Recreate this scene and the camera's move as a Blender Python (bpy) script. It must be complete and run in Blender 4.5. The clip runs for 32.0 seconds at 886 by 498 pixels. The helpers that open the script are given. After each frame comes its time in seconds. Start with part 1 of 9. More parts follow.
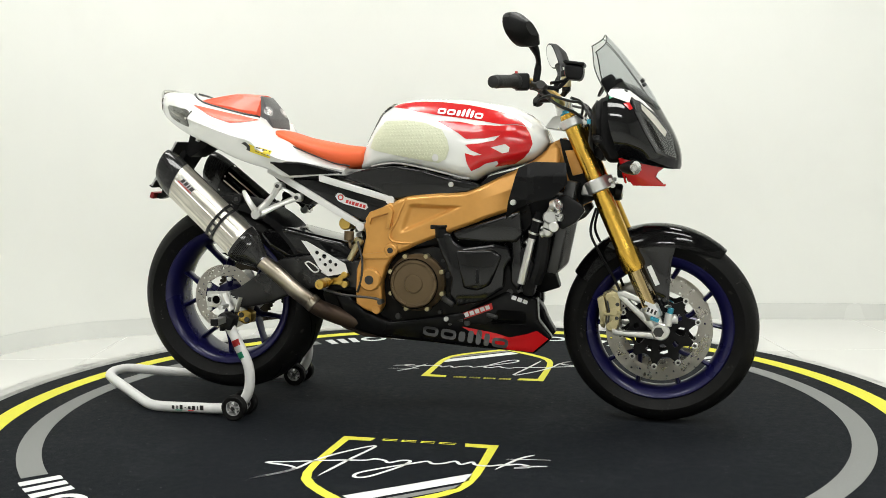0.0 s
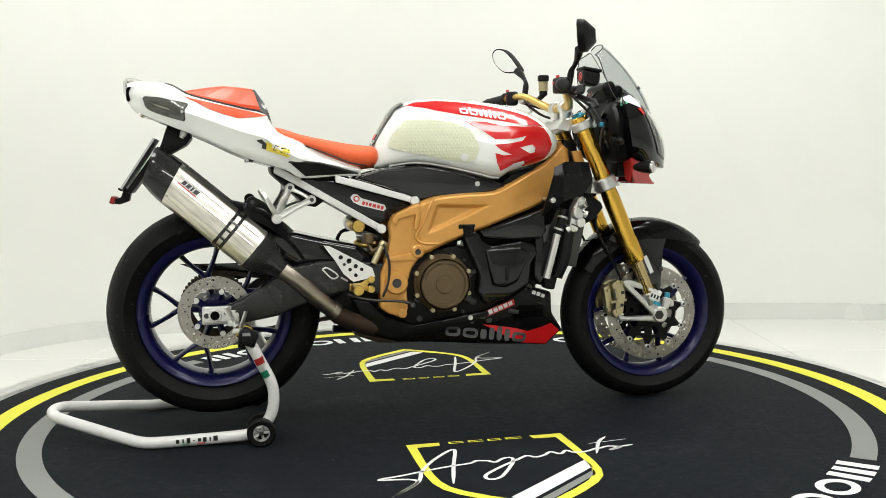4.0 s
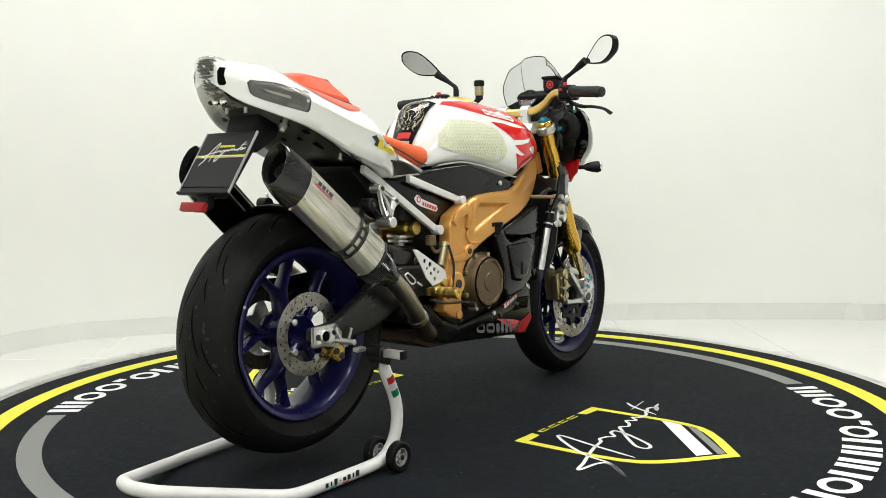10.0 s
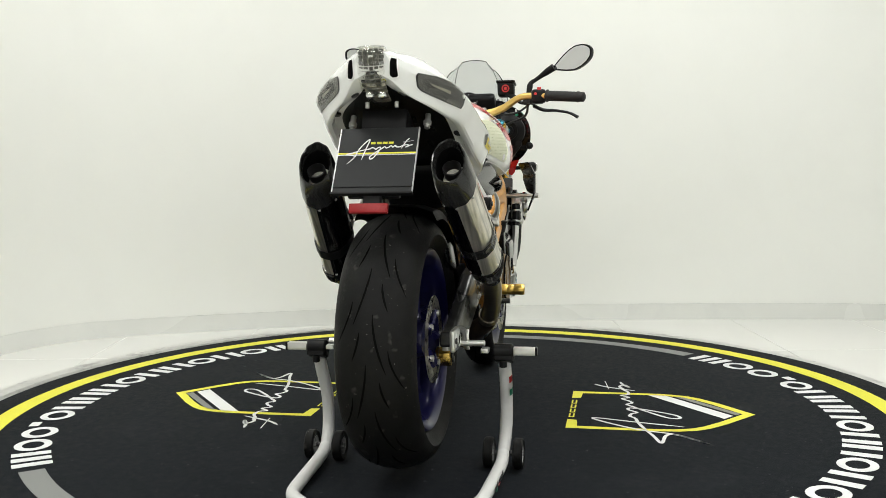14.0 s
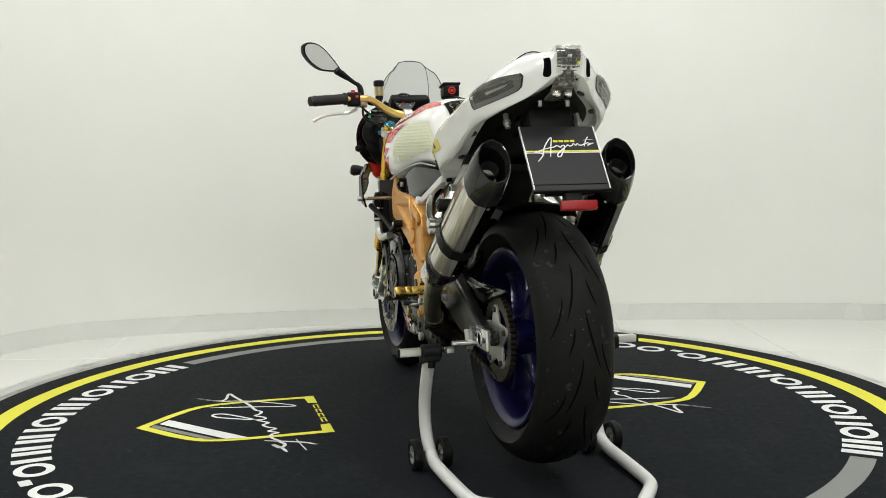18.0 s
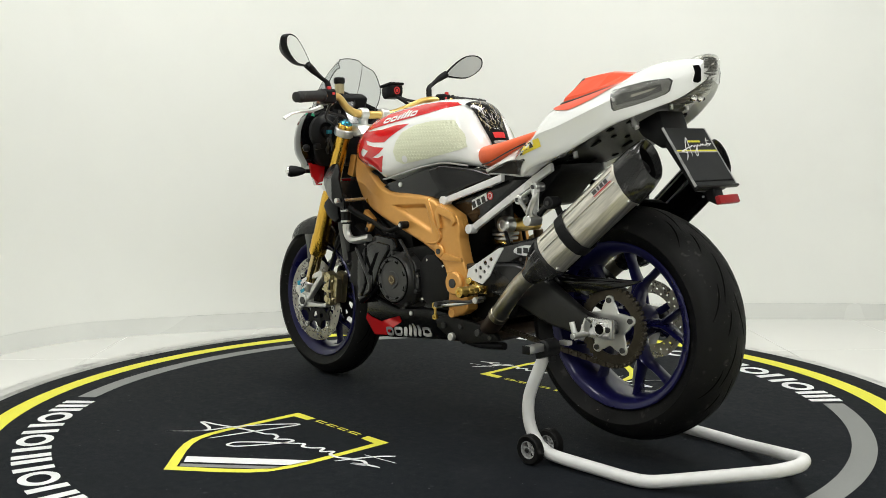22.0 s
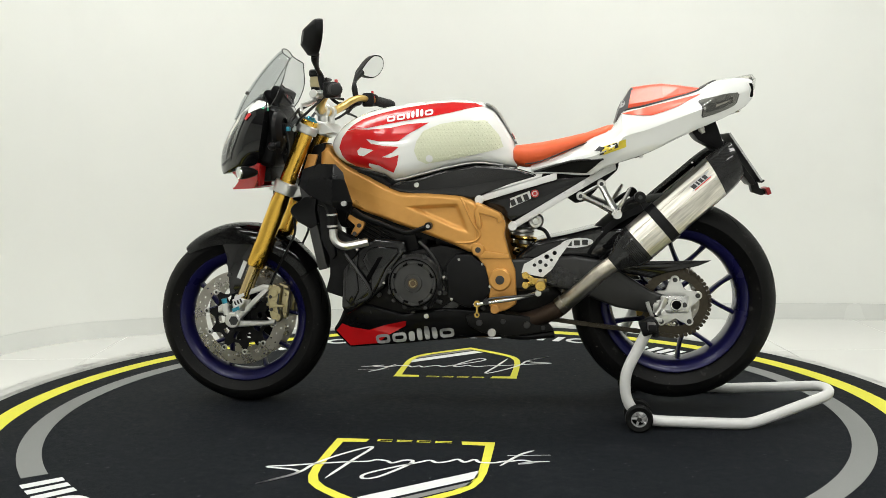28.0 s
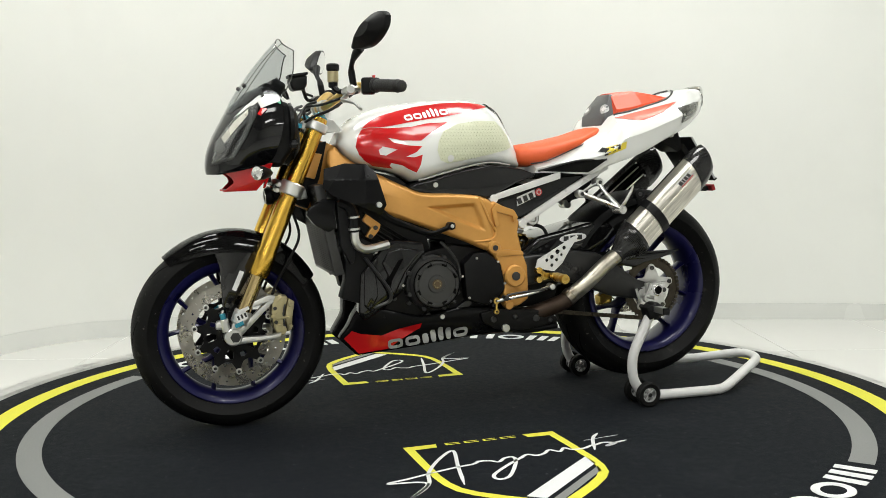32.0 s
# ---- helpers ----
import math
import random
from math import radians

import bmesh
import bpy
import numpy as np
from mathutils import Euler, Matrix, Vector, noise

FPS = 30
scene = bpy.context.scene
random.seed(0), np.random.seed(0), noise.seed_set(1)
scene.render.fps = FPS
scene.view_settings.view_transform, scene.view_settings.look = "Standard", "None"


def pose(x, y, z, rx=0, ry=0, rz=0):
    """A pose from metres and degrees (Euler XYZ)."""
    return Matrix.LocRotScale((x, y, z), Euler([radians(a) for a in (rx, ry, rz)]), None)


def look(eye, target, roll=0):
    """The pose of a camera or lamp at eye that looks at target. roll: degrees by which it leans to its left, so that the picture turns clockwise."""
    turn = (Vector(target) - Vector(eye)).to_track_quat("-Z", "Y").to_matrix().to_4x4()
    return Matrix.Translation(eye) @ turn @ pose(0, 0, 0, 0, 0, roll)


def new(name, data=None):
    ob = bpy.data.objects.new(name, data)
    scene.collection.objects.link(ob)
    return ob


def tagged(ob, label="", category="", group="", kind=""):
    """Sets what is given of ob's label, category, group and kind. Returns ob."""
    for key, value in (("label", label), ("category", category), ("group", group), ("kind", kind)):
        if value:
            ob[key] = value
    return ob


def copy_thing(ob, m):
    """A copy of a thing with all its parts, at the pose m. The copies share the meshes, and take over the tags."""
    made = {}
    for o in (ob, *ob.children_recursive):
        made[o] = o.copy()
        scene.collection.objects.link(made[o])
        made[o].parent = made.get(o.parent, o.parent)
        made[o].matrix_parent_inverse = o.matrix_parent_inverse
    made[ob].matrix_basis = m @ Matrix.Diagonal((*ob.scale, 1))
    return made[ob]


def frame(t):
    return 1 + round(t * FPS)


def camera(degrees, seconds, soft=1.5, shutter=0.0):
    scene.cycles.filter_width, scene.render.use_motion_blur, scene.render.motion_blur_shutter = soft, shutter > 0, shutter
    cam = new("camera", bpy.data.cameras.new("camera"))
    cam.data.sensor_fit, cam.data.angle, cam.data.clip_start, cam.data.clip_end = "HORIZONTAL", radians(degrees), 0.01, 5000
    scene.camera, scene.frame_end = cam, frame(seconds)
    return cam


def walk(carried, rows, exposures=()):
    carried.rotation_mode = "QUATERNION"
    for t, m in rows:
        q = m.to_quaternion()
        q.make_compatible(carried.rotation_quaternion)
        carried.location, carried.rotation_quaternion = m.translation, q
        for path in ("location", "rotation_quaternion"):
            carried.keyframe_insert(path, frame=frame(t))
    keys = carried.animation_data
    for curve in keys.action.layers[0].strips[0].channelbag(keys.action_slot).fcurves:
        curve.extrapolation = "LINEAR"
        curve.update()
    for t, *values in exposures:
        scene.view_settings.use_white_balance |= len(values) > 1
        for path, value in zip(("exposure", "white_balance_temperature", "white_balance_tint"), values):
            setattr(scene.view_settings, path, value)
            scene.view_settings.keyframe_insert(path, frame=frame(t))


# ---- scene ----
cam = camera(50.24, 32.0, soft=0.7)
EYE = Vector((0.0, -3.08, 0.8007))
STAND = look(EYE, (-0.00117, -2.08407, 0.71066), -0.693)
walk(cam, [(0.0, STAND), (32.0, STAND)], exposures=[(0.0, -0.60), (10.0, -0.61), (14.0, -0.74), (17.0, -0.88), (20.0, -0.87), (22.0, -0.76), (25.0, -0.74), (32.0, -0.74)])

# the turntable's turn: start angle and degrees a second; the bike's middle plane lies a little off the axis
START, RATE, OFF = -13.91, 6.6492, -0.0265
LEAN = -0.4  # the bike leans a little on its stand, degrees


# ---- light ----
world = bpy.data.worlds.new("world")
scene.world = world
world.use_nodes = True
world.node_tree.nodes["Background"].inputs[0].default_value = (0.9, 0.95, 1.0, 1)
world.node_tree.nodes["Background"].inputs[1].default_value = 0.03
CEIL = 3.0
# panels out of view; those at y -3.6 and -5.6 are added fill
PANELS = [(-1.3, -1.3, 38), (1.3, -1.3, 46), (-1.1, 0.45, 27), (1.1, 0.45, 46), (-1.5, -3.6, 60), (1.5, -3.6, 64), (0.0, -5.6, 72)]
for x, y, watts in PANELS:
    lamp = bpy.data.lights.new("ceiling_panel_light", "AREA")
    lamp.shape, lamp.size, lamp.size_y, lamp.energy = "RECTANGLE", 1.15, 0.55, watts
    lamp.color = (0.98, 0.99, 0.95)
    ob = new("ceiling_panel_light", lamp)
    ob.matrix_world = pose(x, y, CEIL - 0.06)


# ---- materials ----
def mat(name, base, rough=0.5, metal=0.0, vary=0.06, scale=40.0, bump=0.0, bscale=200.0, coat=0.0, rvary=0.08, dirt=None, emit=0.0, spec=0.5, aniso=0.0):
    m = bpy.data.materials.new(name)
    m.use_nodes = True
    nt = m.node_tree
    b = nt.nodes["Principled BSDF"]
    N = lambda kind: nt.nodes.new("ShaderNode" + kind)
    tc = N("TexCoord")
    n1, n2 = N("TexNoise"), N("TexNoise")
    n1.inputs["Scale"].default_value, n1.inputs["Detail"].default_value = scale, 6
    n2.inputs["Scale"].default_value, n2.inputs["Detail"].default_value = scale / 9, 4
    for n in (n1, n2):
        nt.links.new(tc.outputs["Object"], n.inputs["Vector"])
    add = N("Math")
    add.operation = "ADD"
    nt.links.new(n1.outputs[0], add.inputs[0])
    nt.links.new(n2.outputs[0], add.inputs[1])
    ramp = N("MapRange")
    ramp.inputs[1].default_value, ramp.inputs[2].default_value = 0.6, 1.4
    ramp.inputs[3].default_value, ramp.inputs[4].default_value = 1 - vary, 1 + vary
    nt.links.new(add.outputs[0], ramp.inputs[0])
    mul = N("VectorMath")
    mul.operation = "SCALE"
    mul.inputs[0].default_value = base
    nt.links.new(ramp.outputs[0], mul.inputs["Scale"])
    col = mul.outputs[0]
    if dirt:
        mix = N("Mix")
        mix.data_type = "RGBA"
        r2 = N("MapRange")
        n3 = N("TexNoise")
        n3.inputs["Scale"].default_value, n3.inputs["Detail"].default_value, n3.inputs["Roughness"].default_value = dirt[3], 8, 0.7
        nt.links.new(tc.outputs["Object"], n3.inputs["Vector"])
        r2.inputs[1].default_value, r2.inputs[2].default_value, r2.inputs[4].default_value = 0.52, 0.78, dirt[4]
        nt.links.new(n3.outputs[0], r2.inputs[0])
        nt.links.new(r2.outputs[0], mix.inputs[0])
        nt.links.new(col, mix.inputs[6])
        mix.inputs[7].default_value = (*dirt[:3], 1)
        col = mix.outputs[2]
    nt.links.new(col, b.inputs["Base Color"])
    rr = N("MapRange")
    rr.inputs[1].default_value, rr.inputs[2].default_value = 0.3, 0.7
    rr.inputs[3].default_value, rr.inputs[4].default_value = max(0.02, rough - rvary), min(1, rough + rvary)
    nt.links.new(n2.outputs[0], rr.inputs[0])
    nt.links.new(rr.outputs[0], b.inputs["Roughness"])
    b.inputs["Metallic"].default_value = metal
    b.inputs["Specular IOR Level"].default_value = spec
    b.inputs["Coat Weight"].default_value = coat
    b.inputs["Coat Roughness"].default_value = 0.04
    b.inputs["Anisotropic"].default_value = aniso
    if bump:
        n4, bm = N("TexNoise"), N("Bump")
        n4.inputs["Scale"].default_value, n4.inputs["Detail"].default_value = bscale, 3
        nt.links.new(tc.outputs["Object"], n4.inputs["Vector"])
        bm.inputs["Strength"].default_value, bm.inputs["Distance"].default_value = bump, 0.002
        nt.links.new(n4.outputs[0], bm.inputs["Height"])
        nt.links.new(bm.outputs[0], b.inputs["Normal"])
    if emit:
        b.inputs["Emission Color"].default_value, b.inputs["Emission Strength"].default_value = (*base, 1), emit
    return m


def weave(name, dark, light, scale, rough=0.18, coat=0.55):
    """Carbon cloth under clear coat: a fine diagonal check."""
    m = mat(name, dark, rough, 0, 0.1, 30, coat=coat, spec=0.1)
    nt = m.node_tree
    b = nt.nodes["Principled BSDF"]
    tc, mp, ch = (nt.nodes.new("ShaderNode" + k) for k in ("TexCoord", "Mapping", "TexChecker"))
    mp.inputs["Rotation"].default_value = (0.6, 0.785, 0.5)
    ch.inputs["Scale"].default_value = scale
    ch.inputs[1].default_value, ch.inputs[2].default_value = (*dark, 1), (*light, 1)
    nt.links.new(tc.outputs["Object"], mp.inputs[0])
    nt.links.new(mp.outputs[0], ch.inputs[0])
    nt.links.new(ch.outputs[0], b.inputs["Base Color"])
    return m


def clear(name, tint, edge=0.5, base=0.03, rough=0.02):
    """Thin tinted plastic or glass: light passes straight, with more gloss towards its edges."""
    m = bpy.data.materials.new(name)
    m.use_nodes = True
    nt = m.node_tree
    nt.nodes.clear()
    out, mix, tr, gl, lw, pw, ml = (nt.nodes.new("ShaderNode" + k) for k in ("OutputMaterial", "MixShader", "BsdfTransparent", "BsdfGlossy", "LayerWeight", "Math", "Math"))
    tr.inputs[0].default_value = (*tint, 1)
    gl.inputs["Roughness"].default_value = rough
    lw.inputs["Blend"].default_value = 0.5
    pw.operation, ml.operation = "POWER", "MULTIPLY_ADD"
    pw.inputs[1].default_value = 4.0
    ml.inputs[1].default_value, ml.inputs[2].default_value = edge, base
    nt.links.new(lw.outputs["Facing"], pw.inputs[0])
    nt.links.new(pw.outputs[0], ml.inputs[0])
    nt.links.new(ml.outputs[0], mix.inputs[0])
    nt.links.new(tr.outputs[0], mix.inputs[1])
    nt.links.new(gl.outputs[0], mix.inputs[2])
    nt.links.new(mix.outputs[0], out.inputs[0])
    return m


WALL = mat("wall_paint", (0.79, 0.80, 0.765), 0.6, 0, 0.012, 6, bump=0.05, bscale=90, dirt=(0.66, 0.66, 0.62, 2.2, 0.12))
HALL = mat("hall_paint", (0.70, 0.70, 0.68), 0.7, 0, 0.03, 4)
CEILING = mat("ceiling_paint", (0.36, 0.36, 0.35), 0.8, 0, 0.02, 5)
TILE = mat("polished_marble_tile", (0.72, 0.72, 0.69), 0.14, 0, 0.02, 3, dirt=(0.66, 0.66, 0.63, 3.0, 0.35), rvary=0.05)
GROUT = mat("grout", (0.5, 0.5, 0.48), 0.9)
MARBLE = mat("skirting_marble", (0.70, 0.71, 0.68), 0.25, 0, 0.04, 5, dirt=(0.6, 0.61, 0.6, 7, 0.5))
CONCRETE = mat("worn_concrete", (0.46, 0.46, 0.44), 0.8, 0, 0.12, 30, 0.4, 60, dirt=(0.09, 0.09, 0.09, 9, 0.85))
CARPET = mat("printed_mat_black", (0.0062, 0.0079, 0.0106), 0.85, 0, 0.30, 420, 0.35, 900, dirt=(0.027, 0.030, 0.033, 4, 0.40), spec=0.12)


def dusted(m, colour, scale, low, high):
    """Small pale specks of dust scattered over a material."""
    nt = m.node_tree
    b = nt.nodes["Principled BSDF"]
    tc, no, rg, mx = (nt.nodes.new("ShaderNode" + k) for k in ("TexCoord", "TexNoise", "MapRange", "Mix"))
    no.inputs["Scale"].default_value, no.inputs["Detail"].default_value = scale, 2
    rg.inputs[1].default_value, rg.inputs[2].default_value = low, high
    mx.data_type = "RGBA"
    mx.inputs[7].default_value = (*colour, 1)
    old = b.inputs["Base Color"].links[0].from_socket
    nt.links.new(tc.outputs["Object"], no.inputs["Vector"])
    nt.links.new(no.outputs[0], rg.inputs[0])
    nt.links.new(rg.outputs[0], mx.inputs[0])
    nt.links.new(old, mx.inputs[6])
    nt.links.new(mx.outputs[2], b.inputs["Base Color"])
    return m


dusted(CARPET, (0.06, 0.065, 0.07), 42, 0.70, 0.80)
dusted(CARPET, (0.16, 0.165, 0.17), 95, 0.745, 0.80)
YELLOW = mat("printed_mat_yellow", (0.70, 0.67, 0.060), 0.7, 0, 0.06, 300, 0.2, 900, spec=0.3)
PRINT_GREY = mat("printed_mat_grey", (0.21, 0.215, 0.21), 0.75, 0, 0.08, 300, 0.2, 900, spec=0.3)
PRINT_WHITE = mat("printed_mat_white", (0.72, 0.73, 0.73), 0.7, 0, 0.06, 300, 0.2, 900, spec=0.3)
DECK = mat("deck_steel", (0.05, 0.05, 0.055), 0.5, 0.6)
LIGHT_PANEL = mat("lit_diffuser", (1, 0.985, 0.94), 0.5, emit=6.0)
PALE_METAL = mat("white_lamp_frame", (0.75, 0.75, 0.73), 0.4)

WHITE = mat("white_paint", (0.76, 0.77, 0.75), 0.2, 0, 0.015, 12, coat=1.0, rvary=0.04)
RED = mat("red_paint", (0.54, 0.009, 0.011), 0.22, 0, 0.05, 20, coat=0.4, rvary=0.04, spec=0.4)
ORANGE = mat("orange_leather", (0.72, 0.105, 0.024), 0.5, 0, 0.05, 60, 0.25, 420)
ORANGE_PAINT = mat("orange_red_paint", (0.70, 0.070, 0.020), 0.34, 0, 0.04, 20, coat=0.12, rvary=0.04, spec=0.35)
GOLD_FRAME = mat("bronze_gold_frame_paint", (0.61, 0.305, 0.075), 0.33, 0.34, 0.06, 60, 0.08, 500, rvary=0.06)
GOLD = mat("gold_anodised", (0.74, 0.45, 0.075), 0.24, 1.0, 0.04, 30, rvary=0.05)
GOLD_PALE = mat("pale_gold_anodised", (0.48, 0.42, 0.25), 0.35, 0.9, 0.06, 50)
GOLD_DULL = mat("gold_anodised_dull", (0.62, 0.42, 0.11), 0.28, 1.0, 0.08, 50, dirt=(0.2, 0.13, 0.05, 20, 0.35))
BRONZE = mat("bronze_slider", (0.52, 0.40, 0.20), 0.16, 1.0, 0.05, 40, rvary=0.04)
MAGNESIUM = mat("bronze_magnesium", (0.125, 0.086, 0.045), 0.45, 0.55, 0.08, 60, 0.12, 500)
ALLOY = mat("bare_aluminium", (0.66, 0.66, 0.64), 0.32, 0.9, 0.06, 60, 0.05, 400)
SILVER_PAINT = mat("silver_paint", (0.70, 0.70, 0.69), 0.34, 0.15, 0.04, 40)
STEEL = mat("brushed_stainless", (0.72, 0.69, 0.62), 0.33, 1.0, 0.02, 25, rvary=0.03)


def streaked(m, axis, amount, across=420.0):
    """Fine brushed streaks along an axis of the bike's middle plane, in colour and gloss."""
    nt = m.node_tree
    b = nt.nodes["Principled BSDF"]
    tc, mp, no, rg, mx = (nt.nodes.new("ShaderNode" + k) for k in ("TexCoord", "Mapping", "TexNoise", "MapRange", "VectorMath"))
    mp.vector_type = "TEXTURE"
    mp.inputs["Rotation"].default_value = (0, -math.atan2(axis[1], axis[0]), 0)
    mp.inputs["Scale"].default_value = (60.0, 1.0, 1.0)
    no.inputs["Scale"].default_value, no.inputs["Detail"].default_value = across, 4
    rg.inputs[1].default_value, rg.inputs[2].default_value = 0.3, 0.7
    rg.inputs[3].default_value, rg.inputs[4].default_value = 1 - amount, 1 + amount * 0.4
    mx.operation = "SCALE"
    old = b.inputs["Base Color"].links[0].from_socket
    nt.links.new(tc.outputs["Object"], mp.inputs[0])
    nt.links.new(mp.outputs[0], no.inputs["Vector"])
    nt.links.new(no.outputs[0], rg.inputs[0])
    nt.links.new(old, mx.inputs[0])
    nt.links.new(rg.outputs[0], mx.inputs["Scale"])
    nt.links.new(mx.outputs[0], b.inputs["Base Color"])
    return m


streaked(STEEL, (-0.758, 0.652), 0.34, 130.0)
PIPE_DARK = mat("sooty_pipe", (0.075, 0.05, 0.036), 0.5, 0.7, 0.2, 30, dirt=(0.03, 0.024, 0.02, 14, 0.8))
PAN_BLACK = mat("belly_pan_black", (0.0045, 0.0045, 0.005), 0.28, 0, 0.12, 40, coat=0.06, spec=0.12)
GOLD_BAR = mat("satin_gold_bar", (0.70, 0.48, 0.15), 0.38, 0.85, 0.05, 40)
PIPE_PALE = mat("scuffed_steel_pipe", (0.50, 0.47, 0.40), 0.36, 1.0, 0.2, 25, dirt=(0.16, 0.12, 0.09, 16, 0.75))
PIPE = mat("heat_tinted_pipe", (0.36, 0.32, 0.26), 0.34, 1.0, 0.2, 25, dirt=(0.13, 0.08, 0.055, 14, 0.8))
DARK_STEEL = mat("dark_steel", (0.06, 0.06, 0.06), 0.4, 0.8, 0.1, 60)
ALT_GREY = mat("dark_grey_casting", (0.045, 0.045, 0.044), 0.42, 0.3, 0.15, 70, 0.2, 500)
CHAIN = mat("oily_chain_steel", (0.055, 0.046, 0.033), 0.42, 0.8, 0.3, 90)
# near-black for grooves and holes, with their shade put into the colour
HOLLOW_SHADE = mat("hollow_shade_black", (0.0025, 0.0025, 0.0025), 0.95, 0, 0.1, 60, spec=0.05)
LAMP_SILVER = mat("lamp_silver", (0.72, 0.70, 0.64), 0.28, 0.35, 0.1, 60)
DISC = mat("brake_disc_steel", (0.54, 0.52, 0.48), 0.30, 1.0, 0.08, 200)
SWING = mat("satin_black_swingarm", (0.012, 0.012, 0.012), 0.3, 0, 0.12, 60, 0.1, 500, spec=0.45, dirt=(0.03, 0.028, 0.026, 14, 0.35))
CARBON = weave("carbon_cloth", (0.003, 0.003, 0.0033), (0.008, 0.008, 0.0085), 420, 0.12, 0.75)
CARBON_GREY = weave("carbon_cloth_dull", (0.007, 0.007, 0.007), (0.022, 0.022, 0.022), 430, 0.25, 0.6)
BLACK = mat("black_plastic", (0.006, 0.006, 0.0065), 0.42, 0, 0.15, 90, 0.15, 700, dirt=(0.016, 0.0155, 0.015, 12, 0.3), spec=0.16)
TRAY_BLACK = mat("undertray_black", (0.005, 0.005, 0.005), 0.36, 0, 0.2, 30, 0.15, 500, spec=0.16)
BLACK_GLOSS = mat("black_gloss_paint", (0.004, 0.004, 0.0045), 0.10, 0, 0.1, 30, coat=0.35, rvary=0.03, spec=0.2)
ENGINE = mat("engine_dark_casting", (0.0064, 0.0062, 0.006), 0.42, 0.2, 0.2, 90, 0.35, 500, dirt=(0.022, 0.019, 0.016, 22, 0.40), spec=0.22)
RUBBER = dusted(dusted(mat("tyre_rubber", (0.0055, 0.0055, 0.0054), 0.55, 0, 0.2, 70, 0.3, 600, dirt=(0.016, 0.015, 0.014, 14, 0.45), spec=0.14), (0.05, 0.048, 0.044), 34, 0.66, 0.82), (0.17, 0.165, 0.155), 150, 0.735, 0.78)
dusted(RUBBER, (0.09, 0.085, 0.075), 60, 0.73, 0.80)
GRIP = mat("grip_rubber", (0.008, 0.008, 0.008), 0.7, 0, 0.1, 80, 0.5, 900)
BLUE = mat("dark_blue_wheel_paint", (0.0068, 0.0064, 0.054), 0.3, 0.2, 0.1, 40, coat=0.25, spec=0.3)
SCREEN = clear("smoked_clear_screen", (0.86, 0.87, 0.875), 0.10, 0.0, 0.10)
LENS = clear("clear_lens", (0.95, 0.95, 0.94), rough=0.07)
LAMP_DARK = mat("lamp_backing", (0.13, 0.13, 0.12), 0.3, 0.3, 0.3, 50)
LAMP_PALE = mat("lamp_pale_backing", (0.30, 0.29, 0.24), 0.35, 0.2, 0.2, 60)
LENS_DARK = mat("smoked_lamp_inner", (0.07, 0.07, 0.066), 0.25, 0.2, 0.3, 60)
AMBER_RED = mat("red_reflector", (0.24, 0.010, 0.012), 0.34, 0, 0.15, 120, 0.1, 300, dirt=(0.32, 0.12, 0.11, 60, 0.4), spec=0.3)
MIRROR = mat("mirror_glass", (0.92, 0.93, 0.93), 0.02, 1.0, 0.0, 5, rvary=0.0)
LAMP_GLASS = mat("headlamp_reflector", (0.16, 0.165, 0.17), 0.22, 0.7, 0.2, 25, rvary=0.08)
CHROME = mat("chrome", (0.8, 0.8, 0.8), 0.08, 1.0, 0.02, 20, rvary=0.03)
CUSHION = mat("dark_grey_leather", (0.065, 0.065, 0.068), 0.32, 0, 0.08, 60, 0.2, 420)
PADGRIP = mat("tank_grip_pad", (0.60, 0.62, 0.46), 0.45, 0, 0.03, 60, 0.3, 300)
STICK_YELLOW = mat("sticker_yellow", (0.78, 0.62, 0.05), 0.35)
STICK_WHITE = mat("sticker_white", (0.72, 0.72, 0.72), 0.35)
STICK_RED = mat("sticker_red", (0.55, 0.03, 0.03), 0.35)
STICK_GREEN = mat("sticker_green", (0.02, 0.28, 0.15), 0.4)
STICK_BLACK = mat("sticker_black", (0.015, 0.015, 0.015), 0.35)
NAME_DIM = mat("dim_grey_print", (0.075, 0.075, 0.078), 0.3, 0.2)
STICK_GREY = mat("sticker_silver", (0.42, 0.42, 0.42), 0.3, 0.3)
STAND_PAINT = mat("white_powder_coat", (0.70, 0.70, 0.69), 0.38, 0, 0.03, 40, 0.08, 400, dirt=(0.45, 0.44, 0.42, 9, 0.35))
CYAN = mat("blue_anodised", (0.05, 0.30, 0.42), 0.3, 0.8)
PLATE_DARK = mat("placard_black", (0.020, 0.021, 0.022), 0.5, spec=0.15)


# ---- mesh helpers ----
AX_Y = Matrix.Rotation(radians(-90), 4, "X")  # a lathe's height runs along +y


def part(name, bm, material, parent=None, label="", sharp=38, flat=False):
    bmesh.ops.recalc_face_normals(bm, faces=bm.faces)
    for f in bm.faces:
        f.smooth = not flat
    for e in bm.edges:
        if len(e.link_faces) == 2 and e.calc_face_angle(0) > radians(sharp):
            e.smooth = False
    me = bpy.data.meshes.new(name)
    bm.to_mesh(me)
    bm.free()
    me.materials.append(material)
    ob = new(name, me)
    ob.parent = parent
    if label:
        tagged(ob, label)
    return ob


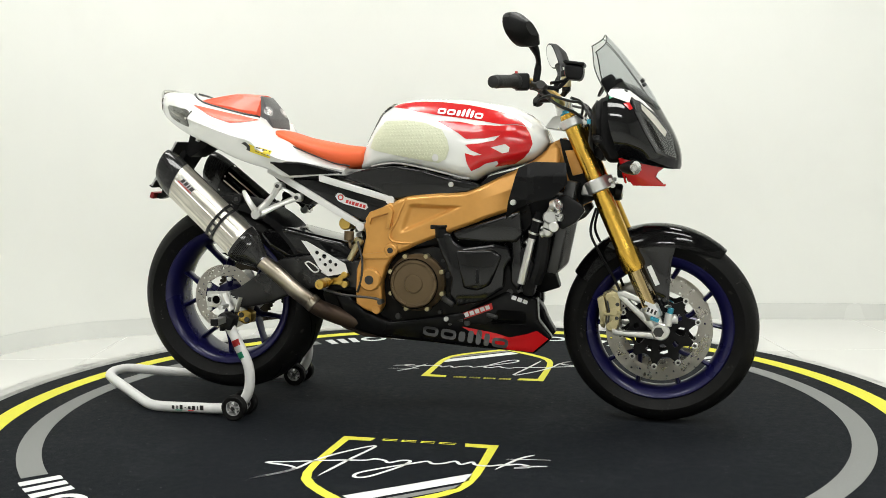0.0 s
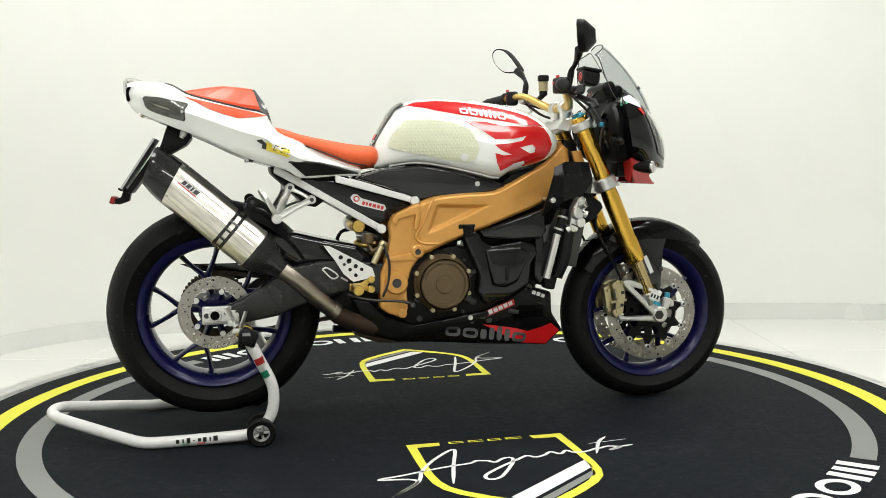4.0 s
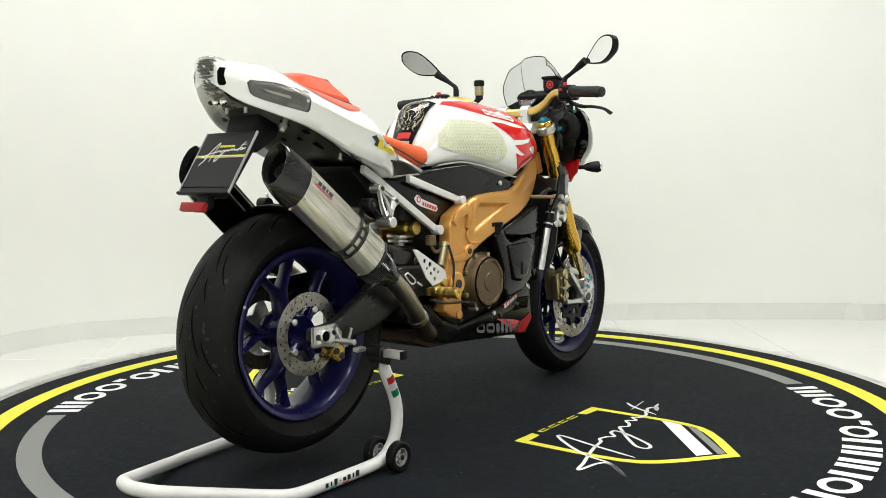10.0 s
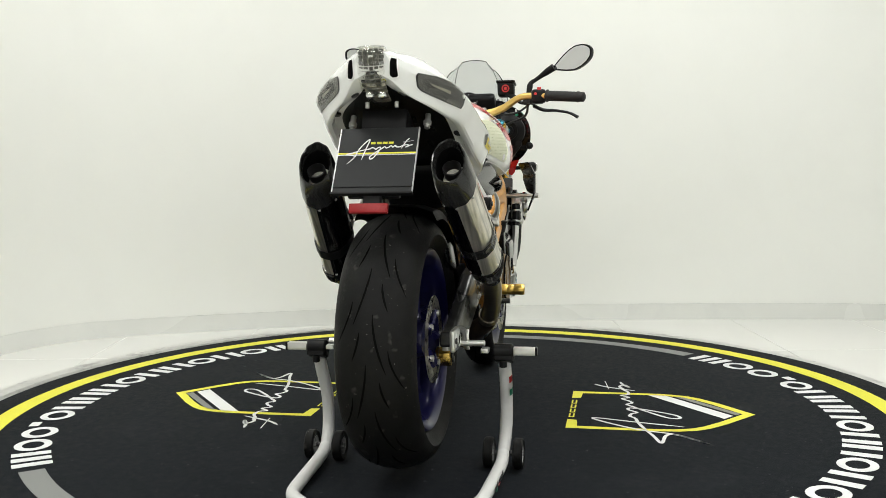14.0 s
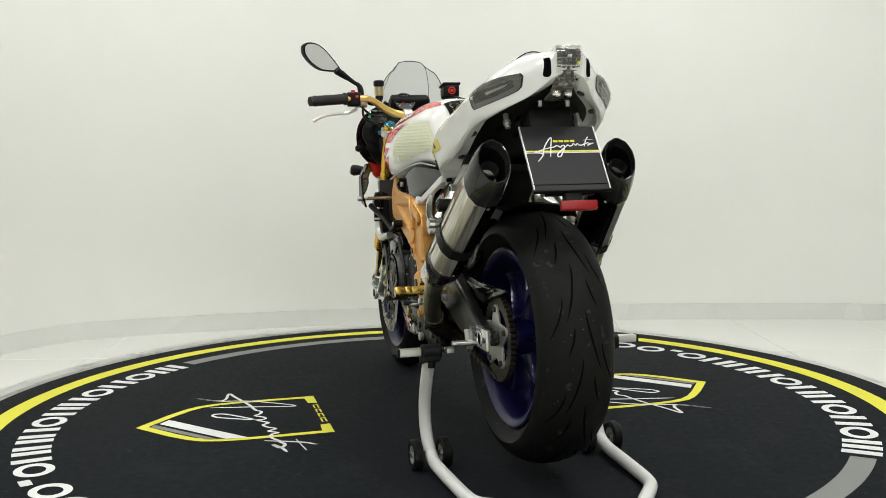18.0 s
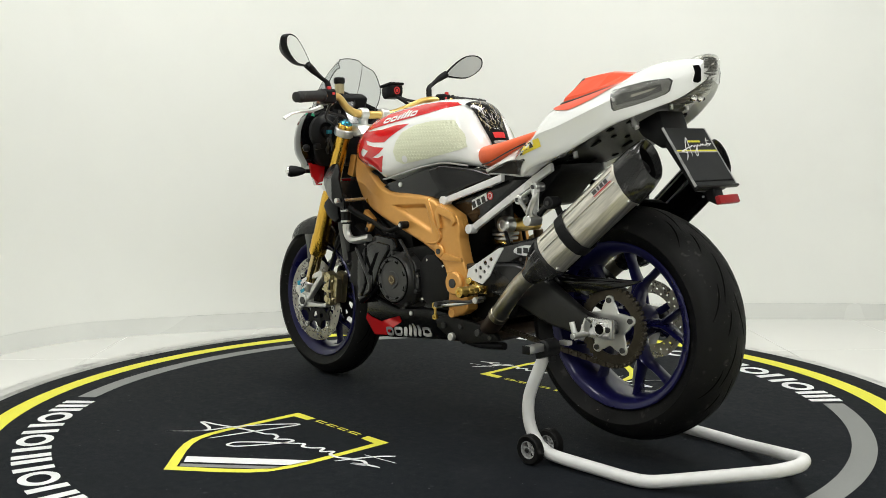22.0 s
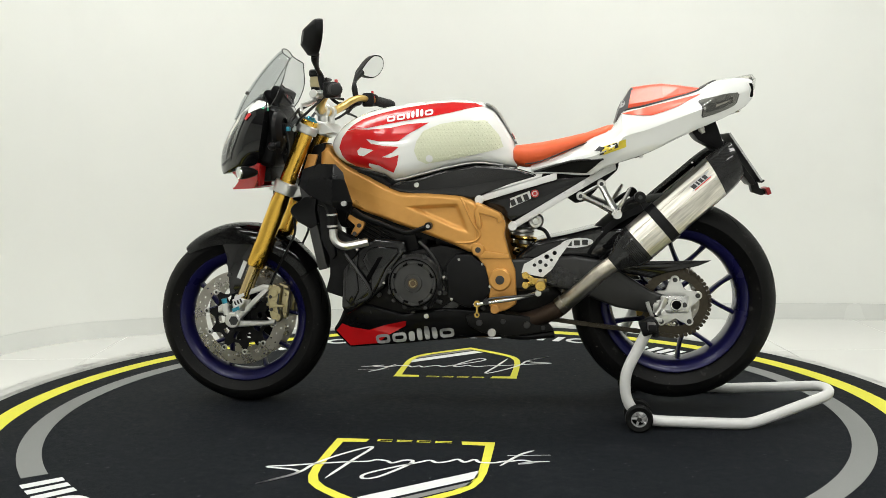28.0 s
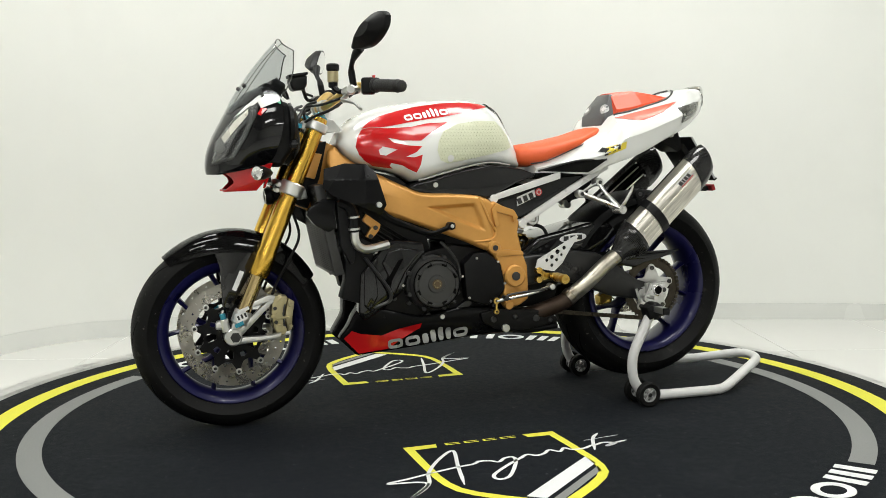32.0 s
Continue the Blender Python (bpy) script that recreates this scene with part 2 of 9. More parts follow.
def loose(name, bm, material, parent=None, label="", sharp=38):
    """One object for each loose piece of a mesh."""
    left = set(bm.verts)
    out = []
    while left:
        group, todo = set(), [next(iter(left))]
        while todo:
            v = todo.pop()
            if v in group:
                continue
            group.add(v)
            todo += [e.other_vert(v) for e in v.link_edges]
        left -= group
        out.append(group)
    out.sort(key=lambda g: min((round(v.co.x, 4), round(v.co.z, 4), round(v.co.y, 4)) for v in g))
    made = []
    for g in out:
        nb = bmesh.new()
        idx = {v: nb.verts.new(v.co) for v in g}
        for f in {f for v in g for f in v.link_faces}:
            nb.faces.new([idx[v] for v in f.verts])
        made.append(part(name, nb, material, parent, label, sharp))
    bm.free()
    return made


def root(name, label, category, group="", kind=""):
    ob = new(name)
    ob.empty_display_size = 0.1
    return tagged(ob, label, category, group, kind)


def curve_pts(pts, steps=6):
    """Catmull-Rom through the points."""
    P = [Vector(p) for p in pts]
    if len(P) < 3:
        return P
    P = [2 * P[0] - P[1], *P, 2 * P[-1] - P[-2]]
    out = []
    for i in range(1, len(P) - 2):
        a, b, c, d = P[i - 1:i + 3]
        for k in range(steps):
            t = k / steps
            out.append(0.5 * (2 * b + (c - a) * t + (2 * a - 5 * b + 4 * c - d) * t * t + (3 * b - a - 3 * c + d) * t ** 3))
    out.append(P[-2])
    return out


def tube(bm, pts, r, n=10, steps=6, flat=1.0):
    """A round bar along a smooth path; r is one radius or one for each point of the path."""
    path = curve_pts(pts, steps) if steps else [Vector(p) for p in pts]
    m = len(path)
    if not isinstance(r, (int, float)):
        k = len(r) - 1
        r = [r[min(k, int(i * k / (m - 1)))] + (r[min(k, int(i * k / (m - 1)) + 1)] - r[min(k, int(i * k / (m - 1)))]) * (i * k / (m - 1) % 1) for i in range(m)]
    else:
        r = [r] * m
    tang = [(path[min(i + 1, m - 1)] - path[max(i - 1, 0)]).normalized() for i in range(m)]
    u = tang[0].orthogonal().normalized()
    rings = []
    for i in range(m):
        u = (u - tang[i] * u.dot(tang[i])).normalized()
        v = tang[i].cross(u)
        rings.append([bm.verts.new(path[i] + (u * math.cos(2 * math.pi * j / n) + v * math.sin(2 * math.pi * j / n) * flat) * r[i]) for j in range(n)])
    for a, b in zip(rings, rings[1:]):
        for j in range(n):
            bm.faces.new((a[j], a[(j + 1) % n], b[(j + 1) % n], b[j]))
    bm.faces.new(rings[0][::-1])
    bm.faces.new(rings[-1])
    return bm


def lathe(bm, prof, n=32, m=Matrix(), closed=False):
    """A turned form: prof of (radius, height) round the z axis of m."""
    rings = []
    for r, h in prof:
        if r < 1e-5:
            rings.append([bm.verts.new(m @ Vector((0, 0, h)))])
        else:
            rings.append([bm.verts.new(m @ Vector((r * math.cos(2 * math.pi * j / n), r * math.sin(2 * math.pi * j / n), h))) for j in range(n)])
    pairs = list(zip(rings, rings[1:]))
    if closed:
        pairs.append((rings[-1], rings[0]))
    for a, b in pairs:
        for j in range(n):
            k = (j + 1) % n
            if len(a) == 1 and len(b) == 1:
                continue
            if len(a) == 1:
                bm.faces.new((a[0], b[j], b[k]))
            elif len(b) == 1:
                bm.faces.new((a[j], a[k], b[0]))
            else:
                bm.faces.new((a[j], a[k], b[k], b[j]))
    return bm


def rod(bm, a, b, r, n=12, bevel=0.0, r2=None):
    """A straight cylinder or cone from a to b with broken edges."""
    a, b = Vector(a), Vector(b)
    d = b - a
    L = d.length
    m = Matrix.Translation(a) @ d.to_track_quat("Z", "Y").to_matrix().to_4x4()
    r2 = r if r2 is None else r2
    c = bevel or min(r, r2, L) * 0.12
    return lathe(bm, [(0, 0), (r - c, 0), (r, c), (r2, L - c), (r2 - c, L), (0, L)], n, m)


def plate(bm, poly, y0, y1, bevel=0.003, seg=2):
    """A slab: an outline in x and z, between two sideways places, with rounded edges."""
    before = set(bm.verts)
    vs = [bm.verts.new((x, y0, z)) for x, z in poly]
    f = bm.faces.new(vs)
    geo = bmesh.ops.extrude_face_region(bm, geom=[f])
    up = [g for g in geo["geom"] if isinstance(g, bmesh.types.BMVert)]
    bmesh.ops.translate(bm, verts=up, vec=(0, y1 - y0, 0))
    if bevel:
        made = set(bm.verts) - before
        edges = [e for e in bm.edges if e.verts[0] in made and e.verts[1] in made]
        bmesh.ops.bevel(bm, geom=edges, offset=bevel, segments=seg, profile=0.6, affect="EDGES", clamp_overlap=True)
    return bm


def block(bm, size, m=Matrix(), bevel=0.003, seg=2):
    geo = bmesh.ops.create_cube(bm, size=1, matrix=m @ Matrix.Diagonal((*size, 1)))
    if bevel:
        vs = set(geo["verts"])
        edges = [e for e in bm.edges if e.verts[0] in vs and e.verts[1] in vs]
        bmesh.ops.bevel(bm, geom=edges, offset=min(bevel, min(size) * 0.45), segments=seg, profile=0.6, affect="EDGES", clamp_overlap=True)
    return bm


def loft(bm, rings, cap=True, loop=True):
    R = [[bm.verts.new(p) for p in ring] for ring in rings]
    n = len(R[0])
    for a, b in zip(R, R[1:]):
        for j in range(n if loop else n - 1):
            bm.faces.new((a[j], a[(j + 1) % n], b[(j + 1) % n], b[j]))
    if cap:
        bm.faces.new(R[0][::-1])
        bm.faces.new(R[-1])
    return bm


def lerp(rows, x):
    """Smooth value at x from rows of (x, value), x rising."""
    if x <= rows[0][0]:
        return rows[0][1]
    for i, ((a, p), (b, q)) in enumerate(zip(rows, rows[1:])):
        if x <= b:
            t = (x - a) / (b - a)
            m0 = (q - rows[i - 1][1]) / (b - rows[i - 1][0]) if i else (q - p) / (b - a)
            m1 = (rows[i + 2][1] - p) / (rows[i + 2][0] - a) if i + 2 < len(rows) else (q - p) / (b - a)
            h = b - a
            return (2 * t ** 3 - 3 * t * t + 1) * p + (t ** 3 - 2 * t * t + t) * h * m0 + (3 * t * t - 2 * t ** 3) * q + (t ** 3 - t * t) * h * m1
    return rows[-1][1]


from mathutils.bvhtree import BVHTree


def skin_of(*obs):
    """A tree of the surfaces of some parts, to lay stickers on."""
    vs, fs = [], []
    for o in obs:
        k = len(vs)
        vs += [v.co.copy() for v in o.data.vertices]
        fs += [[k + i for i in p.vertices] for p in o.data.polygons]
    return BVHTree.FromPolygons(vs, fs)


def fill(bm, outline, holes=(), cell=0.012):
    """A flat patch in x and z cut into small triangles, so that it can follow a curved skin."""
    es = []
    for loop in (outline, *holes):
        vs = [bm.verts.new((x, 0, z)) for x, z in loop]
        es += [bm.edges.new((vs[i], vs[(i + 1) % len(vs)])) for i in range(len(vs))]
    bmesh.ops.triangle_fill(bm, use_beauty=True, edges=es)
    for _ in range(5):
        long = [e for e in bm.edges if e.calc_length() > cell]
        if not long:
            break
        bmesh.ops.subdivide_edges(bm, edges=long, cuts=1)
        bmesh.ops.triangulate(bm, faces=[f for f in bm.faces if len(f.verts) > 3])
    return bm


def sticker(name, outline, side, skin, material, parent, label="", holes=(), lift=0.0012, cell=0.012, far=0.6):
    """Lays a patch on a skin from one side of the bike (side -1: right, 1: left)."""
    bm = fill(bmesh.new(), outline, holes, cell)
    last = None
    dead = []
    for v in bm.verts:
        hit, nor, _, _ = skin.ray_cast(Vector((v.co.x, side * far, v.co.z)), Vector((0, -side, 0)))
        if hit is None:
            near = skin.find_nearest(Vector((v.co.x, side * 0.15, v.co.z)))
            hit, nor = near[0], near[1]
            if hit is None or (hit - Vector((v.co.x, hit.y, v.co.z))).length > 0.03:
                dead.append(v)
                continue
        if nor.y * side < 0:
            nor = -nor
        v.co = hit + nor * lift
    if dead:
        bmesh.ops.delete(bm, geom=dead, context="VERTS")
    return part(name, bm, material, parent, label, sharp=180)


# ---- room ----
FLOOR = -0.015
WALL_LINE = [(3.3, 1.05), (2.9, 1.42), (2.36, 1.62), (2.0, 1.70), (1.5, 1.745), (0.9, 1.765), (0.3, 1.755), (-0.3, 1.72), (-0.66, 1.69), (-1.11, 1.58), (-1.48, 1.475), (-1.71, 1.39),
             (-1.82, 1.28), (-1.91, 1.15), (-1.97, 1.02), (-2.2, 0.5), (-2.55, -0.4)]
# unseen hall, added to close the room and throw light back
HALL_LINE = [(-2.553, -0.408), (-4.4, -0.9), (-4.4, -7.0), (4.6, -7.0), (4.6, 0.6), (3.306, 1.044)]


def ring_wall(line, z0, z1, inset, thick):
    """A band that follows the room's outline: inset metres inside it, thick metres deep."""
    n = len(line)
    bm = bmesh.new()
    rows = []
    for i in range(n):
        p, a, c = (Vector((*line[min(n - 1, max(0, k))], 0)) for k in (i, i - 1, i + 1))
        n1 = Vector(((p - a).y, -(p - a).x, 0)).normalized() if i else None
        n2 = Vector(((c - p).y, -(c - p).x, 0)).normalized() if i < n - 1 else n1
        n1 = n1 or n2
        out = (n1 + n2).normalized()
        out = -out if out.dot(p - Vector((0, -1.5, 0))) < 0 else out
        k = 1 / max(0.4, abs(out.dot(n1)))
        q0, q1 = p - out * inset * k, p + out * (thick - inset) * k
        rows.append([bm.verts.new(v) for v in ((q0.x, q0.y, z0), (q1.x, q1.y, z0), (q1.x, q1.y, z1), (q0.x, q0.y, z1))])
    bm.faces.new(rows[0])
    bm.faces.new(rows[-1][::-1])
    for a, b in zip(rows, rows[1:]):
        for j in range(4):
            bm.faces.new((a[j], a[(j + 1) % 4], b[(j + 1) % 4], b[j]))
    return bm


tagged(part("wall", ring_wall(WALL_LINE, FLOOR, CEIL, 0.0, 0.12), WALL, sharp=60), "white painted showroom wall with a gently curved sweep", "wall", kind="structure")
tagged(part("wall_hall", ring_wall(HALL_LINE, FLOOR, CEIL, 0.0, 0.12), HALL, sharp=60), "plain off-white wall closing the unseen hall", "wall", kind="structure")
tagged(part("baseboard", ring_wall(WALL_LINE, FLOOR, FLOOR + 0.082, 0.011, 0.011 - 0.003), MARBLE, sharp=60), "pale marble skirting along the white wall", "baseboard", kind="structure")
# unseen ceiling, kept grey so that black gloss reflects less light
bm = bmesh.new()
block(bm, (9.6, 9.6, 0.1), pose(0.1, -2.7, CEIL + 0.05), 0)
tagged(part("ceiling", bm, CEILING), "plain grey ceiling, out of view", "ceiling", kind="structure")
bm = bmesh.new()
block(bm, (9.6, 9.6, 0.1), pose(0.1, -2.7, FLOOR - 0.054), 0)
floor = tagged(part("floor", bm, GROUT), "polished white marble tile floor with fine joints", "floor", kind="structure")
bm = bmesh.new()
block(bm, (0.598, 1.198, 0.02), Matrix(), 0.0012, 1)
tile = part("tile", bm, TILE, floor)
tile.location = (-1.535, 0.315, FLOOR - 0.01)
for i in range(-5, 10):
    for j in range(-6, 2):
        if (i, j) != (0, 0):
            t = copy_thing(tile, pose(-1.535 + 0.3 + 0.6 * i, 0.315 + 1.2 * j, FLOOR - 0.01))
            t.parent = floor
tile.location = (-1.235, 0.315, FLOOR - 0.01)


def ceiling_light(x, y):
    light = root("ceiling_light", "white framed rectangular ceiling panel light", "ceiling light", "ceiling lights")
    light.location = (x, y, CEIL)
    bm = bmesh.new()
    for sx, sy, px, py in ((1.25, 0.04, 0, 0.3), (1.25, 0.04, 0, -0.3), (0.04, 0.56, 0.605, 0), (0.04, 0.56, -0.605, 0)):
        block(bm, (sx, sy, 0.05), pose(px, py, -0.026), 0.004)
    part("frame", bm, PALE_METAL, light)
    bm = bmesh.new()
    block(bm, (1.165, 0.555, 0.012), pose(0, 0, -0.03), 0.002)
    part("diffuser", bm, LIGHT_PANEL, light, "glowing white diffuser")


for x, y, watts in PANELS:
    ceiling_light(x, y)

# fixed worn rim round the turntable's pit
bm = bmesh.new()
lathe(bm, [(1.557, FLOOR + 0.001), (1.557, -0.004), (1.56, -0.002), (1.625, -0.004), (1.632, FLOOR + 0.001)], 160, pose(-0.03, 0.035, 0), closed=True)
tagged(part("floor_rim", bm, CONCRETE), "scuffed grey concrete rim set round the turntable", "rim", kind="structure")

# ---- turntable with its printed mat ----
turntable = root("turntable", "round black showroom turntable with yellow ring and white print", "turntable")
bm = bmesh.new()
lathe(bm, [(0, FLOOR + 0.001), (1.54, FLOOR + 0.001), (1.545, -0.006), (0, -0.006)], 128)
part("deck", bm, DECK, turntable)
bm = bmesh.new()
lathe(bm, [(0, -0.0055), (1.552, -0.0055), (1.553, -0.001), (1.551, 0.0), (0, 0.0)], 160)
part("mat", bm, CARPET, turntable, "black rubber-backed carpet mat")


def sector(bm, r0, r1, a0, a1, z=0.0, h=0.0009, step=1.2):
    """A low slab between two radii and two angles in degrees."""
    n = max(1, int(abs(a1 - a0) / step))
    rows = []
    for i in range(n + 1):
        a = radians(a0 + (a1 - a0) * i / n)
        c, s = math.cos(a), math.sin(a)
        rows.append([bm.verts.new(v) for v in ((r0 * c, r0 * s, z), (r1 * c, r1 * s, z), (r1 * c, r1 * s, z + h), (r0 * c, r0 * s, z + h))])
    for a, b in zip(rows, rows[1:]):
        for j in range(1, 4):
            bm.faces.new((a[j], a[(j + 1) % 4], b[(j + 1) % 4], b[j]))
    bm.faces.new(rows[0])
    bm.faces.new(rows[-1][::-1])
    return bm


bm = bmesh.new()
lathe(bm, [(1.391, 0.0), (1.391, 0.001), (1.456, 0.001), (1.456, 0.0)], 200)
part("yellow_ring", bm, YELLOW, turntable, "bright yellow printed ring", flat=True)
for a0, a1 in ((-41.5, 39.8), (130.5, 226.0)):
    part("grey_arc", sector(bmesh.new(), 1.238, 1.304, a0, a1), PRINT_GREY, turntable, "grey printed arc", flat=True)

# one plain mark for each character of the two runs of print: r round, b two bars, t three bars, d dot
RUN = "trbrbbrbbbrdrrt"


def lettering(a0, a1):
    bm = bmesh.new()
    wide = {"r": 1.0, "b": 0.9, "t": 1.15, "d": 0.38}
    total = sum(wide[c] + 0.16 for c in RUN) - 0.16
    unit = (a1 - a0) / total
    a, r0, r1 = a0, 1.213, 1.317
    for c in RUN:
        w = wide[c] * unit
        if c == "r":
            n = 28
            rows = []
            for k in range(n):
                q = 2 * math.pi * k / n
                row = []
                for ky, kx in ((1.0, 1.0), (0.58, 0.62)):
                    aa = radians(a + w / 2 + w / 2 * kx * math.cos(q))
                    rr = (r0 + r1) / 2 + (r1 - r0) / 2 * ky * math.sin(q)
                    for z in (0.0, 0.0009):
                        row.append(bm.verts.new((rr * math.cos(aa), rr * math.sin(aa), z)))
                rows.append(row)
            for k in range(n):
                p, q = rows[k], rows[(k + 1) % n]
                for f in ((0, 1), (1, 3), (3, 2)):
                    bm.faces.new((p[f[0]], p[f[1]], q[f[1]], q[f[0]]))
        elif c == "d":
            sector(bm, r1 - 0.03, r1, a, a + w)
        else:
            m = 3 if c == "t" else 2
            bar = w * (0.23 if m == 3 else 0.3)
            for k in range(m):
                b0 = a + (w - bar) * k / (m - 1)
                sector(bm, r0, r1, b0, b0 + bar)
        a += w + 0.16 * unit
    return part("lettering", bm, PRINT_WHITE, turntable, "run of white printed marks", flat=True)


lettering(-132.6, -43.6)
lettering(42.2, 128.6)


def ribbon(bm, pts, width, z=0.0014, steps=6, h=0.0006, place=None):
    """A flat painted stroke along a smooth path of (x, y), pointed at its ends."""
    path = curve_pts([(x, y, 0) for x, y in pts], steps) if steps else [Vector((x, y, 0)) for x, y in pts]
    n = len(path)
    rows = []
    for i, p in enumerate(path):
        d = (path[min(n - 1, i + 1)] - path[max(0, i - 1)]).normalized()
        s = Vector((-d.y, d.x, 0)) * width / 2 * (1 if not steps else min(1, 0.35 + 0.3 * min(i, n - 1 - i)))
        rows.append([bm.verts.new(v) for v in (p + s + Vector((0, 0, z)), p - s + Vector((0, 0, z)))])
    for a, b in zip(rows, rows[1:]):
        bm.faces.new((a[0], a[1], b[1], b[0]))
    return bm


def slab(bm, poly, z, h=0.0006):
    vs = [bm.verts.new((x, y, z)) for x, y in poly]
    bm.faces.new(vs)
    return bm


STROKES = [[(-0.22, -0.236), (-0.29, -0.26), (-0.354, -0.279), (-0.277, -0.295), (-0.265, -0.326), (-0.341, -0.411)], [(-0.341, -0.411), (-0.262, -0.325), (-0.232, -0.235), (-0.174, -0.141), (-0.11, -0.078), (-0.143, -0.213), (-0.176, -0.353)],
           [(-0.23, -0.24), (-0.157, -0.219), (-0.098, -0.208), (-0.075, -0.192), (-0.045, -0.199), (-0.028, -0.215), (0.0, -0.19), (0.022, -0.188), (0.024, -0.205), (0.008, -0.246), (-0.045, -0.332), (-0.08, -0.344), (-0.079, -0.309), (-0.015, -0.248),
            (0.04, -0.205), (0.07, -0.183), (0.09, -0.20), (0.118, -0.19), (0.144, -0.167), (0.165, -0.19), (0.19, -0.165), (0.205, -0.186), (0.243, -0.187), (0.28, -0.165)],
           [(0.262, -0.212), (0.308, -0.113), (0.346, -0.069)], [(0.275, -0.121), (0.393, -0.106)], [(0.28, -0.175), (0.317, -0.158), (0.347, -0.175), (0.31, -0.191), (0.345, -0.172), (0.392, -0.160)]]


def shield(parent_thing, m, k=1.0, dark=None, z=0.0):
    """The printed shield: broken yellow outline, slanted stripes, four small bars and a white flourish. v points to the mat's middle."""
    w, low, tip = 0.2325, -0.36, -0.58
    t = 0.026
    emblem = part("shield_outline", bmesh.new(), YELLOW, parent_thing, "yellow printed shield outline")
    bm = bmesh.new()
    flank = [(w, 0.0), (w + 0.001, -0.15), (w, -0.27), (0.226, -0.335), (0.210, -0.388), (0.180, -0.430), (0.125, -0.482), (0.060, -0.533), (0.0, tip)]
    inner = [(w - t, -0.034), (w - t * 0.9, -0.15), (w - t * 0.9, -0.265), (0.203, -0.325), (0.188, -0.372), (0.161, -0.410), (0.110, -0.457), (0.052, -0.502), (0.0, tip + t * 1.45)]
    for s in (-1, 1):
        slab(bm, [(s * w, 0), (s * 0.135, 0), (s * 0.14, -0.030), (s * (w - t), -0.034)], 0.0012)
        for p, q, a, b in zip(flank, flank[1:], inner, inner[1:]):
            slab(bm, [(s * p[0], p[1]), (s * a[0], a[1]), (s * b[0], b[1]), (s * q[0], q[1])], 0.0012)
    bmesh.ops.recalc_face_normals(bm, faces=bm.faces)
    bm.to_mesh(emblem.data)
    bm.free()
    emblem.matrix_local = m
    bm = bmesh.new()
    slab(bm, [(0.210, -0.254), (0.212, -0.312), (-0.024, -0.510), (-0.064, -0.480)], 0.0012)
    ob = part("white_stripe", bm, PRINT_WHITE, emblem)
    bm = bmesh.new()
    slab(bm, [(0.204, -0.337), (0.196, -0.372), (0.004, -0.537), (-0.016, -0.522)], 0.0012)
    part("grey_stripe", bm, PRINT_GREY, emblem)
    bm = bmesh.new()
    for i, (a, b) in enumerate(((-0.11, -0.066), (-0.052, -0.008), (0.006, 0.046), (0.060, 0.108))):
        slab(bm, [(a, -0.002), (b, -0.002), (b, -0.007), (a, -0.007)], 0.0012)
        slab(bm, [(a, -0.015), (b, -0.015), (b, -0.020), (a, -0.020)], 0.0012)
        slab(bm, [(a, -0.007), (a + 0.007, -0.007), (a + 0.007, -0.015), (a, -0.015)], 0.0012)
    loose("small_bar", bm, YELLOW, emblem, "row of small yellow bars")
    bm = bmesh.new()
    for s in STROKES:
        ribbon(bm, s, 0.0105, 0.002)
    part("flourish", bm, PRINT_WHITE, emblem, "white handwritten-looking flourish")
    return emblem


shield(turntable, Matrix.Translation((0.022, -0.407, 0)))
shield(turntable, Matrix.Translation((0.036, 0.404, 0)) @ Matrix.Rotation(math.pi, 4, "Z"))


# ---- motorcycle: x forward, y to its left, z up, the middle plane at y = 0 ----
bike = root("motorcycle", "white and red naked sport motorcycle with gold frame on stand", "motorcycle")
FA, FR = Vector((0.689, 0, 0.295)), 0.2950
RA, RR = Vector((-0.732, 0, 0.362)), 0.320


def both(fn):
    for s in (-1, 1):
        fn(s)


# wheels
def tyre_bm(c, R, rim, half, crown):
    bm = bmesh.new()
    prof = [(rim - 0.004, -half * 0.62), (rim + 0.006, -half * 0.72)]
    for k in range(-8, 9):
        a = k / 8 * radians(86)
        y = half * math.sin(a)
        r = R - crown * (1 - math.cos(a)) ** 1.0 * 1.0
        prof.append((r, y))
    prof += [(rim + 0.006, half * 0.72), (rim - 0.004, half * 0.62)]
    lathe(bm, prof, 96, Matrix.Translation(c) @ AX_Y, closed=True)
    return bm


def on_tyre(c, R, half, crown, u, a, lift=0.0006):
    """A place on the tread: u turns round the wheel, a from the middle to the side, both in radians."""
    r = R - crown * (1 - math.cos(a)) + lift
    return c + Vector((r * math.cos(u), half * math.sin(a), r * math.sin(u)))


